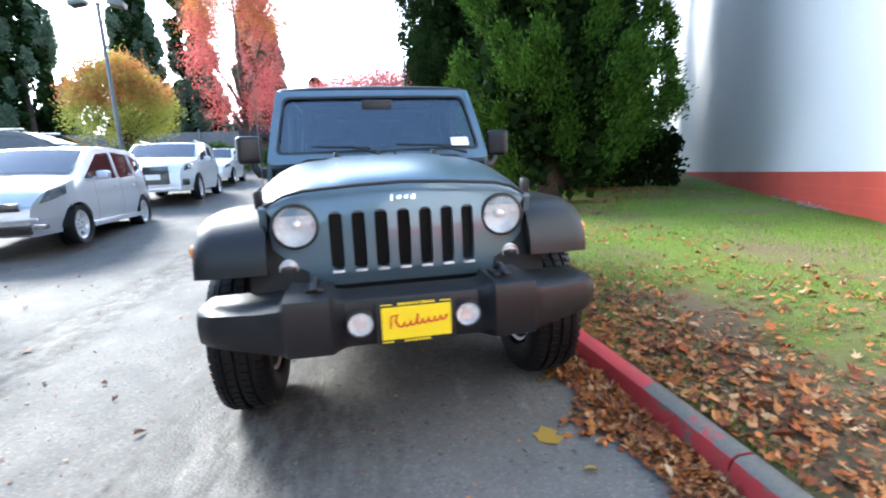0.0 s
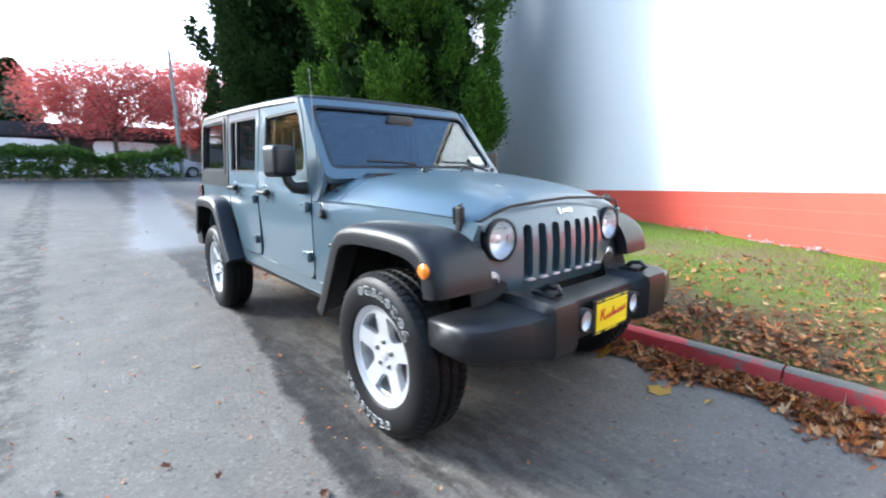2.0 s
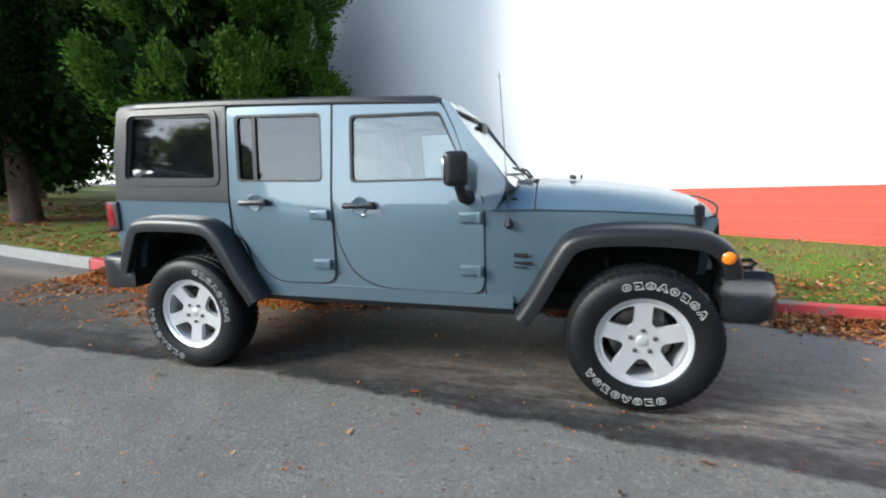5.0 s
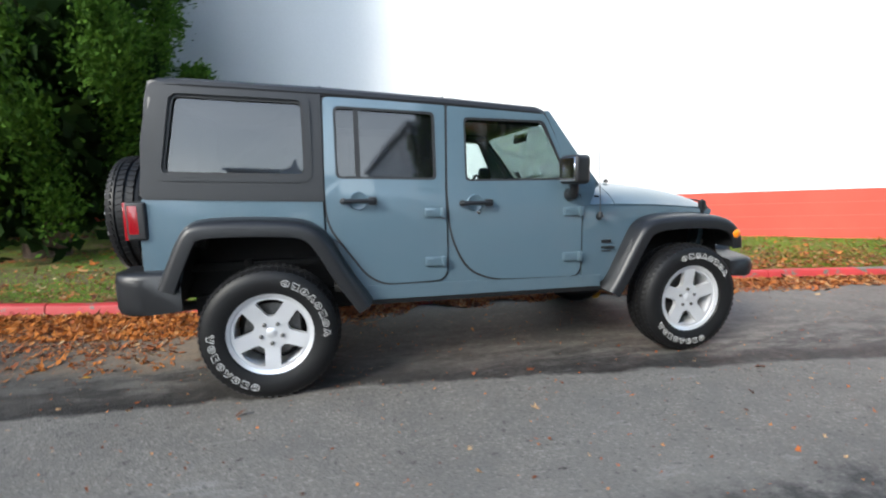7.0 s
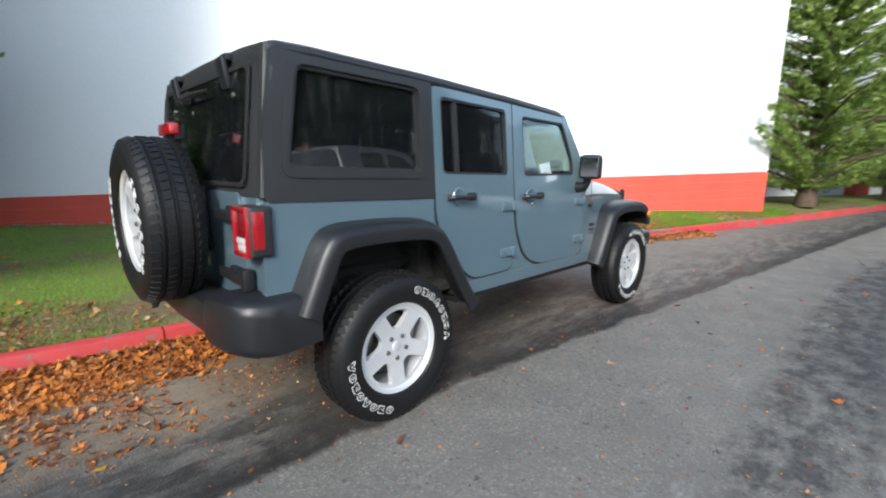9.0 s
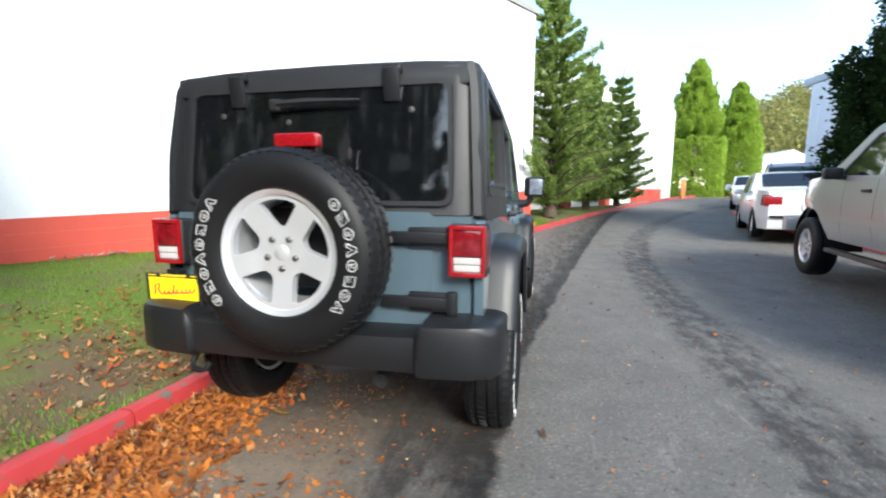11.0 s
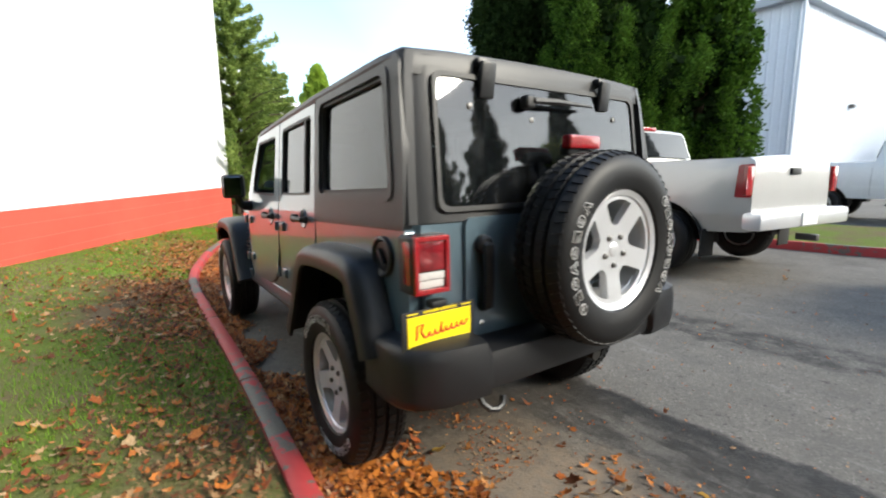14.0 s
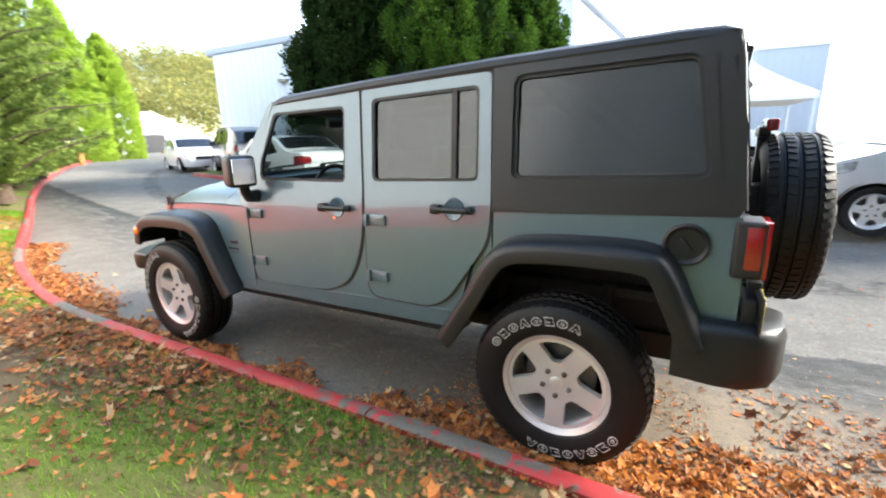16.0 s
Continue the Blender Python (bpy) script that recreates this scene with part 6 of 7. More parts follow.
def hedge(name, label, a, b, width, height, seed, mat, n, z=None):
    rng = np.random.default_rng(seed)
    a, b = Vector(a), Vector(b)
    d = (b - a)
    side = Vector((-d.y, d.x)).normalized()
    base = z if z is not None else road_z(a.x, a.y)
    ob = thing(name, label, "hedge", pose(a.x, a.y, base))
    t, s, h = rng.uniform(0, 1, n), rng.uniform(-1, 1, n), rng.uniform(0.05, 1, n)
    edge = rng.random(n)
    h = np.where(edge < 0.45, 1.0 - 0.15 * s * s, h)
    s = np.where((edge >= 0.45) & (edge < 0.95), np.sign(s) * (1 - 0.1 * h), s)
    h = h * (0.88 + 0.16 * np.sin(t * d.length * 1.1 + seed) + 0.08 * np.sin(t * d.length * 2.7))
    c = np.stack([d.x * t + side.x * s * width / 2, d.y * t + side.y * s * width / 2, h * height], 1)
    o = np.stack([side.x * s, side.y * s, 0.3 + h], 1)
    v, f = leaf_cloud(rng, c, o, np.full((n, 3), 0.22), 40, 0.13)
    fast_mesh("leaves", v, f, mat, ob)
    bm = bmesh.new()
    for k in range(int(d.length / 0.8)):
        p = d * (k / max(1, int(d.length / 0.8)))
        tube(bm, [(p.x, p.y, -0.1), (p.x + 0.05, p.y, height * 0.6)], [0.03, 0.015], 5)
    part("stems", bm, BARK, ob)
    return ob


hedge("hedge", "clipped green hedge at the end of the car park", (-16.0, 27.5), (3.5, 28.5), 2.2, 1.35, 81, HEDGE, 900)
hedge("shrub", "dark evergreen shrub against the warehouse wall", (5.6, 9.4), (8.4, 8.9), 1.6, 1.35, 82, CEDAR_DARK_AND_SHADE, 420, lawn_z(7, 9.2) - 0.05)

# woods on the hill behind the yard
rng = np.random.default_rng(90)
n = 1500
hx, hy = rng.uniform(-150, 25, n), rng.uniform(-135, -80, n)
hz = 2 + 19 * np.clip((-hy - 78) / 50, 0, 1) * (0.75 + 0.25 * np.sin(hx * 0.06)) + rng.uniform(1, 7, n)
c = np.stack([hx, hy, hz], 1)
v, f = leaf_cloud(rng, c, np.tile([0, 0.6, 0.6], (n, 1)), np.tile([2.6, 2.6, 3.4], (n, 1)), 170, 0.50)
tagged(fast_mesh("hill_woods", v, f, HILL), "mixed green and yellow woods on a distant hill", "woods", kind="stuff")
n = 500
c = np.stack([rng.uniform(-150, 120, n), rng.uniform(95, 120, n), rng.uniform(1, 9, n)], 1)
v, f = leaf_cloud(rng, c, np.tile([0, -0.6, 0.6], (n, 1)), np.tile([2.6, 2.6, 3.0], (n, 1)), 45, 0.9)
tagged(fast_mesh("far_woods", v, f, CEDAR_DARK_AND_SHADE), "dark distant woods beyond the car park", "woods", kind="stuff")

# ---- yard: buildings, island, fence, lamp, tents ----
METAL_WHITE = plain("white_metal_siding", (0.62, 0.68, 0.76), 0.5, vary=0.04, grain=12)
METAL_GREY = plain("grey_metal_siding", (0.36, 0.40, 0.46), 0.55, vary=0.05, grain=12)
TENT = plain("white_tent_fabric", (0.80, 0.82, 0.84), 0.6, vary=0.03)
FENCE = plain("grey_fence_boards", (0.16, 0.155, 0.15), 0.85, vary=0.3, grain=9)
POST_ORANGE = plain("orange_post_paint", (0.60, 0.20, 0.06), 0.6)
DARK_ROOF_AND_DOOR_SHADE = plain("dark_roof_and_door_shade", (0.03, 0.03, 0.035), 0.8)


def siding_wall(name, a, b, z0, z1, mat, parent, pitch=0.30, z1b=None):
    """A wall of ribbed metal siding between two plan points."""
    a, b = Vector(a), Vector(b)
    d = b - a
    nrm = Vector((d.y, -d.x)).normalized()
    n = max(2, int(d.length / pitch))
    bm = bmesh.new()
    front, back = [], []
    for i in range(n + 1):
        for e, k in ((-0.12, 0.0), (-0.06, 0.03), (0.06, 0.03), (0.12, 0.0)):
            t = min(1, max(0, (i + e) / n))
            p = a + d * t + nrm * k
            top = z1 + ((z1b if z1b is not None else z1) - z1) * t
            front.append((bm.verts.new((p.x, p.y, z0)), bm.verts.new((p.x, p.y, top))))
    for p, q in zip(front, front[1:]):
        bm.faces.new((p[0], q[0], q[1], p[1]))
    bm.faces.ensure_lookup_table()
    return part(name, bm, mat, parent, angle=20)


def roof_slab(pts, z, thick, mat, parent, over=0.25):
    bm = bmesh.new()
    c = Vector((sum(p[0] for p in pts) / len(pts), sum(p[1] for p in pts) / len(pts)))
    ring = []
    for p in pts:
        d = Vector(p) - c
        ring.append(Vector(p) + d.normalized() * over)
    loft(bm, [[(p.x, p.y, z) for p in ring], [(p.x, p.y, z + thick) for p in ring]])
    part("roof", bm, mat, parent)


shed = thing("metal_building", "tall white metal-sided building behind the trees", "building", kind="structure")
A, B, C, D = (-11.7, -16.8), (-20.4, -2.2), (-37, -1.4), (-33, -26)
for p, q, za, zb in ((A, B, 5.6, 8.0), (B, C, 8.0, 8.0), (C, D, 8.0, 5.6), (D, A, 5.6, 5.6)):
    siding_wall("wall", p, q, -0.2, za, METAL_WHITE, shed, 0.30, zb)
bm = bmesh.new()
loft(bm, [[(p[0] + dx, p[1] + dy, z + e) for p, z, dx, dy in ((A, 5.6, 0.2, -0.3), (B, 8.0, 0.3, 0.3), (C, 8.0, -0.3, 0.3), (D, 5.6, -0.3, -0.3))] for e in (0.0, 0.28)])
part("roof", bm, METAL_GREY, shed)
bm = bmesh.new()
tube(bm, [(-20.35, -2.05, 0), (-20.35, -2.05, 7.9)], 0.09, 8)
part("downpipe", bm, METAL_WHITE, shed)
for x, y, z in ((-13.2, -14.0, 4.4), (-26.6, -1.85, 4.4)):
    bm = bmesh.new()
    box(bm, (x, y, z), (0.35, 0.35, 0.16), 0.03, 2)
    part("wall_lamp", bm, STEEL, shed, "small grey wall lamp")
hall = thing("grey_building", "long grey-blue metal building beyond the car park", "building", kind="structure")
for p, q in (((-45, -6), (-46.5, 12.4)), ((-46.5, 12.4), (-62, 11)), ((-45, -6), (-62, -6))):
    siding_wall("wall", q, p, -0.2, 8.2, METAL_GREY, hall, 0.6)
roof_slab([(-45, -6), (-46.5, 12.4), (-62, 11), (-62, -6)], 8.2, 0.3, METAL_WHITE, hall)
garage = thing("garage", "low white gabled building with a dark panel for its open doorway", "building", kind="structure")
bm = bmesh.new()
loft(bm, [[(x, -47.4, 0), (x, -47.4, zt), (x, -55.0, zt), (x, -55.0, 0)] for x, zt in ((-29.1, 3.4), (-25.3, 5.2), (-21.5, 3.4))])
part("walls", bm, WALL_WHITE, garage)
# solid dark panel; its colour paints the shade inside the open doorway
bm = bmesh.new()
box(bm, (-24.9, -47.38, 1.5), (2.8, 0.1, 2.6), 0.01)
part("doorway", bm, DARK_ROOF_AND_DOOR_SHADE, garage)

# fence wall and low buildings past the hedge
fence = thing("fence", "long dark grey board fence beyond the car park", "fence", kind="structure")
for i in range(24):
    bm = bmesh.new()
    x = -70 + i * 4.2
    box(bm, (x + 2.1, 48.0, 3.4), (4.12, 0.16, 4.4), 0.02)
    part("panel", bm, FENCE, fence)
    bm = bmesh.new()
    box(bm, (x, 47.9, 3.5), (0.22, 0.3, 4.7), 0.02)
    part("post", bm, FENCE, fence)

# low building with a dark overhanging roof behind the hedge
depot = thing("depot", "long low brown building with a dark flat roof", "building", kind="structure")
bm = bmesh.new()
box(bm, (3.0, 46.6, 2.6), (26, 1.2, 3.9), 0.02)
part("wall", bm, FENCE, depot)
bm = bmesh.new()
box(bm, (3.0, 45.2, 5.05), (27, 4.2, 1.0), 0.04)
part("roof", bm, DARK_ROOF_AND_DOOR_SHADE, depot)
for k in range(7):
    bm = bmesh.new()
    box(bm, (-9.5 + 4.1 * k, 43.4, 2.9), (0.22, 0.22, 3.5), 0.02)
    part("post", bm, KERB_GREY, depot)

# utility pole at the end of the hedge
mast = thing("utility_pole", "tall pale grey utility pole beside the hedge", "pole", pose(3.7, 29.4, road_z(3.7, 29.4)))
bm = bmesh.new()
tube(bm, [(0, 0, -0.1), (0, 0, 3.8), (0, 0, 7.4)], [0.13, 0.11, 0.09], 10)
part("shaft", bm, KERB_GREY, mast)

# far kerb and grass island
island = thing("island_kerb", "dark red-painted kerb of the grass island", "kerb", kind="structure")


def island_x(y):
    return -7.15 - 0.02 * y - (0.012 * (y + 4) ** 2 if y < -4 else 0)


def kerb_flip(y0, y1):
    bm, rings = bmesh.new(), []
    for i in range(7):
        y = y0 + (y1 - y0) * i / 6
        x, z = island_x(y), road_z(island_x(y), y)
        rings.append([(x - a, y, z + b) for a, b in [(0.0, -0.1), (0.01, 0.11), (0.03, 0.14), (0.12, 0.14), (0.15, 0.12), (0.15, -0.1)]])
    loft(bm, rings)
    part("kerb_stone", bm, KERB_RED, island)


for y in (-14, -11, -8, -5, -2, 1, 4, 7):
    kerb_flip(y + 0.01, y + 2.99)
verts, faces = [], []
ys = spread([(-14, 10, 0.5)])
for y in ys:
    for t in range(8):
        x = island_x(y) - 0.14 - t * 0.42
        verts.append((x, y, road_z(x, y) + 0.13 + 0.02 * math.sin(t * 0.45)))
for j in range(len(ys) - 1):
    for i in range(7):
        faces.append((j * 8 + i, j * 8 + i + 1, (j + 1) * 8 + i + 1, (j + 1) * 8 + i))
tagged(raw("island_lawn", verts, faces, LAWN, smooth=True), "strip of green grass on the island", "lawn", kind="structure")

# lamp post
lamp = thing("street_lamp", "tall grey car-park lamp post with two box heads", "street lamp", pose(-10.4, 20.5, road_z(-9, 20.5)))
bm = bmesh.new()
tube(bm, [(0, 0, 0), (0, 0, 4), (0, 0, 7.6)], [0.11, 0.09, 0.07], 10)
part("pole", bm, STEEL, lamp)
for s in (-1, 1):
    bm = bmesh.new()
    tube(bm, [(0, 0, 7.5), (s * 0.45, 0, 7.6)], 0.035, 6)
    part("arm", bm, STEEL, lamp)
    bm = bmesh.new()
    box(bm, (s * 0.75, 0, 7.55), (0.62, 0.5, 0.24), 0.05, 2, (0, s * 12, 0))
    part("head", bm, STEEL, lamp)
bm = bmesh.new()
box(bm, (0, 0, 0.3), (0.5, 0.5, 0.7), 0.04, 2)
part("base", bm, KERB_GREY, lamp)


def tent(x, y, w, eave, peak):
    ob = thing("marquee_tent", "white peaked marquee tent over the car lot", "tent", pose(x, y, road_z(x, y)), "marquee tents")
    bm, rings = bmesh.new(), []
    for k in range(9):
        t = k / 8
        r = w / 2 * (1 - t) ** 1.7 + 0.04
        z = eave + (peak - eave) * t
        ring = []
        for i in range(4):
            a, b = [((-1, -1), (1, -1), (1, 1), (-1, 1))[(i + e) % 4] for e in (0, 1)]
            for j in range(4):
                q = j / 4
                ring.append(((a[0] + (b[0] - a[0]) * q) * r, (a[1] + (b[1] - a[1]) * q) * r, z))
        rings.append(ring)
    rings.insert(0, [(p[0], p[1], eave - 0.35) for p in rings[0]])
    loft(bm, rings)
    part("canopy", bm, TENT, ob)
    for sx in (-1, 1):
        for sy in (-1, 1):
            bm = bmesh.new()
            tube(bm, [(sx * w / 2 * 0.98, sy * w / 2 * 0.98, 0), (sx * w / 2 * 0.98, sy * w / 2 * 0.98, eave)], 0.06, 8)
            part("pole", bm, METAL_WHITE, ob)


tent(-33.6, 4.9, 8.3, 3.3, 7.4)

# marker post and stump by the far kerb
post = thing("marker_post", "orange painted marker post at the bend", "post", pose(-9.9, -27.3, 0.4))
bm = bmesh.new()
box(bm, (0, 0, 0.75), (0.22, 0.22, 1.5), 0.03, 2)
part("shaft", bm, POST_ORANGE, post)
bm = bmesh.new()
box(bm, (0, 0, 1.53), (0.26, 0.26, 0.08), 0.02, 2)
part("cap", bm, WALL_WHITE, post)

# ---- parked vehicles ----
SILVER = paint_material("silver_paint", (0.56, 0.59, 0.64), 0.40, 0.35)
PEWTER = paint_material("pewter_silver_paint", (0.44, 0.435, 0.42), 0.40, 0.36)
WHITE = paint_material("white_paint", (0.80, 0.81, 0.82), 0.0, 0.4)
BLACK = paint_material("black_paint", (0.012, 0.013, 0.016), 0.1, 0.3)
RED_PAINT = paint_material("red_paint", (0.40, 0.015, 0.018), 0.1, 0.35)
DARK_GLASS = glass_material("dark_car_glass", (0.08, 0.09, 0.10), 0.85, 0.02, 0.0, 0.03)


def parked_car(name, label, category, m, spec, paint):
    """A parked vehicle from its side outline: sides with wheel arches, top skin, glass, lamps, wheels. Front towards local -y."""
    car = thing(name, label, category, m)
    W, belt, tumble = spec["width"] / 2, spec["belt"], spec.get("tumble", 0.20)
    top, sill, r = spec["top"], spec["sill"], spec["tyre"]
    y0, y1 = top[0][0], top[-1][0]
    mid, half_l = (y0 + y1) / 2, (y1 - y0) / 2

    def wide(y, z):
        t = abs((y - mid) / half_l)
        w = W - (0.27 if y < mid else 0.16) * W * t ** 5
        w -= tumble * max(0.0, z - belt) + 0.05 * max(0.0, (sill + 0.22 - z) / 0.22) + 0.02 * max(0, (z - belt + 0.25) / 0.25 if z < belt else 1)
        return w

    line = fillet(top, [0.02] + [spec.get("round", 0.12)] * (len(top) - 2) + [0.02], 4)
    outline = list(line)
    for yc in reversed(spec["axles"]):
        ra = r + spec.get("gap", 0.05)
        a0 = math.asin(min(0.95, (sill - r * 0.98) / ra)) if sill > r * 0.98 else -math.asin(min(0.95, (r * 0.98 - sill) / ra))
        n = 14
        outline += [(yc + ra * math.cos(a0 + (math.pi - 2 * a0) * i / n), r * 0.98 + ra * math.sin(a0 + (math.pi - 2 * a0) * i / n)) for i in range(n + 1)]
    holes = [fillet(w, 0.04, 3) for w in spec["windows"]]
    cuts = [("v", z) for z in (sill + 0.22, belt - 0.25, belt, belt + 0.2)] + [("u", mid + half_l * k) for k in (-0.9, -0.75, -0.5, 0, 0.5, 0.75, 0.9)]
    for s in (-1, 1):
        bm = sheet(outline, holes, lambda u, v: Vector((s * wide(u, v), u, v)), 0, cuts)
        side = part("side_panel", thicken(bm, 1, Vector((s * 0.03, 0, 0))), paint, car)
        for w in holes:
            bm = sheet(w, [], lambda u, v: Vector((s * (wide(u, v) - 0.018), u, v)), 0, [("v", belt + 0.2)])
            part("window", bm, DARK_GLASS, side)
        for y in spec["seams"]:
            bm = sheet([(y - 0.004, sill + 0.08), (y + 0.004, sill + 0.08), (y + 0.004, belt), (y - 0.004, belt)], [], lambda u, v: Vector((s * (wide(u, v) + 0.0015), u, v)), 0, cuts[:3])
            part("door_seam", bm, SEAL, side)
        for y in spec["handles"]:
            bm = bmesh.new()
            box(bm, (s * (wide(y, belt - 0.12) + 0.012), y, belt - 0.12), (0.03, 0.19, 0.035), 0.012, 2)
            part("door_handle", bm, spec.get("handle_mat", paint), side)
        if "moulding" in spec:
            ya, yb, z = spec["moulding"]
            bm = sheet([(ya, z - 0.03), (yb, z - 0.03), (yb, z + 0.03), (ya, z + 0.03)], [], lambda u, v: Vector((s * (wide(u, v) + 0.008), u, v)), 0, cuts)
            part("side_moulding", bm, spec.get("mould_mat", paint), side)
        my = spec["mirror"]
        bm = bmesh.new()
        box(bm, (s * (W + 0.10), my, belt + 0.08), (0.19, 0.12, 0.14), 0.04, 3)
        box(bm, (s * (W + 0.0), my, belt + 0.03), (0.12, 0.06, 0.05), 0.01, 2)
        part("mirror", bm, spec.get("mirror_mat", paint), car)
        for yc in spec["axles"]:
            wheel_five_spoke(car, pose(s * (W - 0.12), yc, r, 0, 0, 0 if s > 0 else 180) @ Matrix.Rotation(0.4 * yc, 4, "X"), r, spec.get("tread", 0.21), r * spec.get("rim", 0.66), True, False, 0, 0.0)
            bm = bmesh.new()
            rr = r + spec.get("gap", 0.05) + 0.02
            rings = [[(s * x, yc + rr * math.cos(a), r + rr * math.sin(a)) for a in [math.pi * i / 12 for i in range(13)]] for x in (W - 0.42, W - 0.035)]
            loft(bm, rings, closed=False)
            bm.faces.new([bm.verts.new(p) for p in rings[0]])
            part("inner_arch", bm, UNDER, car)
        for key, mat in (("head", LAMP), ("tail", RED_LENS)):
            for lamp_line in spec[key]:
                bm = sheet(fillet(lamp_line, 0.03, 3), [], lambda u, v: Vector((s * (wide(u, v) + 0.010), u, v)), 0, cuts[3:])
                part("headlamp" if key == "head" else "tail_lamp", thicken(bm, 1, Vector((s * 0.05, 0, 0))), mat, car)
    # top skin, bent down at both sides
    bm, rows = bmesh.new(), []
    for y, z in line:
        w = wide(y, z) - 0.004
        crown = spec.get("crown", 0.03)
        rows.append([(x * w, y, z + crown * (1 - x * x) * (1 if z > sill + 0.3 else 0.3)) if abs(x) < 1 else (x * w, y, z) for x in (-1, -0.93, -0.75, -0.4, 0, 0.4, 0.75, 0.93, 1)])
    loft(bm, rows, closed=False)
    skin = part("bodywork", thicken(bm, 0.012), paint, car, angle=30)
    # windshield and rear glass lie on the skin
    for key, name2 in (("shield", "windshield"), ("backlight", "rear_window")):
        (ya, za), (yb, zb) = spec[key]
        nrm = Vector((0, -(zb - za), yb - ya)).normalized()
        if nrm.z < 0:
            nrm = -nrm
        def on(u, v):
            y, z = ya + (yb - ya) * v, za + (zb - za) * v
            return Vector((u * (wide(y, z) - 0.07), y, z + spec.get("crown", 0.03) * (1 - u * u * 0.85))) + nrm * 0.028
        bm = sheet(fillet([(-1, 0.06), (1, 0.06), (1, 0.93), (-1, 0.93)], 0.06, 3), [], on, 0, [("u", c) for c in (-0.75, -0.4, 0, 0.4, 0.75)])
        part(name2, bm, DARK_GLASS, skin)
    for bx, c, sz, mat in spec["boxes"]:
        bm = bmesh.new()
        box(bm, c, sz, min(sz) * 0.25, 2)
        part(bx, bm, mat, car)
    bm = bmesh.new()
    box(bm, (0, mid, sill + 0.08), (W * 1.5, half_l * 1.75, 0.12), 0.02)
    part("underbody", bm, UNDER, car)
    return car


LAMP = plain("clear_lamp", (0.40, 0.42, 0.45), 0.10, 0.6, vary=0.6, grain=14, coat=1.0)
HATCH = dict(width=1.70, belt=0.96, sill=0.24, tyre=0.30, axles=(-1.27, 1.23), rim=0.70,
             top=[(-1.98, 0.22), (-2.06, 0.42), (-2.02, 0.66), (-1.82, 0.84), (-1.25, 1.01), (-0.42, 1.47), (0.25, 1.535), (1.10, 1.51), (1.62, 1.42), (1.92, 0.98), (1.98, 0.60), (1.93, 0.24)],
             windows=[[(-0.98, 0.99), (-0.30, 1.39), (0.22, 1.44), (0.22, 0.98)], [(0.29, 0.98), (0.29, 1.445), (0.98, 1.42), (1.02, 1.02)], [(1.10, 1.04), (1.06, 1.41), (1.45, 1.32), (1.55, 1.16)]],
             seams=(-0.72, 0.255, 1.05), handles=(0.08, 0.88), mirror=-0.62, shield=((-1.22, 1.02), (-0.44, 1.46)), backlight=((1.90, 1.0), (1.64, 1.40)),
             head=[[(-1.94, 0.66), (-1.50, 0.78), (-1.48, 0.90), (-1.80, 0.83)]], tail=[[(1.70, 0.72), (1.93, 0.72), (1.78, 1.18), (1.68, 1.15)]],
             boxes=[("grille", (0, -2.035, 0.63), (0.95, 0.05, 0.11), BLACK), ("lower_intake", (0, -2.05, 0.33), (1.15, 0.05, 0.14), BLACK), ("bumper_lip", (0, -2.04, 0.46), (1.35, 0.06, 0.05), SILVER),
                    ("plate", (0, -2.07, 0.50), (0.30, 0.02, 0.14), PAPER), ("side_skirt", (0.83, 0, 0.27), (0.05, 1.9, 0.08), SILVER), ("side_skirt", (-0.83, 0, 0.27), (0.05, 1.9, 0.08), SILVER),
                    ("emblem", (0, -2.062, 0.66), (0.12, 0.02, 0.09), CHROME), ("fog_lamp", (0.66, -1.98, 0.36), (0.16, 0.06, 0.07), LAMP), ("fog_lamp", (-0.66, -1.98, 0.36), (0.16, 0.06, 0.07), LAMP)])
CROSSOVER = dict(width=1.88, belt=1.06, sill=0.30, tyre=0.36, axles=(-1.40, 1.40), rim=0.68,
                 top=[(-2.25, 0.28), (-2.33, 0.52), (-2.28, 0.86), (-2.05, 1.02), (-1.30, 1.13), (-0.50, 1.58), (0.2, 1.655), (1.30, 1.62), (1.95, 1.48), (2.22, 1.05), (2.28, 0.62), (2.20, 0.30)],
                 windows=[[(-1.02, 1.10), (-0.38, 1.50), (0.20, 1.55), (0.20, 1.08)], [(0.28, 1.08), (0.28, 1.55), (1.10, 1.52), (1.10, 1.10)], [(1.18, 1.11), (1.18, 1.51), (1.70, 1.40), (1.85, 1.18)]],
                 seams=(-0.80, 0.24, 1.14), handles=(0.05, 0.95), mirror=-0.70, shield=((-1.27, 1.14), (-0.52, 1.57)), backlight=((2.20, 1.08), (1.97, 1.45)),
                 head=[[(-2.20, 0.80), (-1.72, 0.90), (-1.74, 1.0), (-2.10, 0.95)]], tail=[[(1.95, 0.85), (2.24, 0.85), (2.18, 1.05), (1.95, 1.05)]],
                 boxes=[("grille", (0, -2.30, 0.70), (0.80, 0.06, 0.46), BLACK), ("plate", (0, -2.335, 0.66), (0.42, 0.02, 0.13), PAPER), ("intake", (0.66, -2.22, 0.52), (0.34, 0.08, 0.16), BLACK), ("intake", (-0.66, -2.22, 0.52), (0.34, 0.08, 0.16), BLACK),
                        ("roof_rail", (0.68, 0.6, 1.68), (0.04, 1.9, 0.03), ALLOY), ("roof_rail", (-0.68, 0.6, 1.68), (0.04, 1.9, 0.03), ALLOY), ("skid_trim", (0, -2.27, 0.36), (1.3, 0.06, 0.06), ALLOY)])
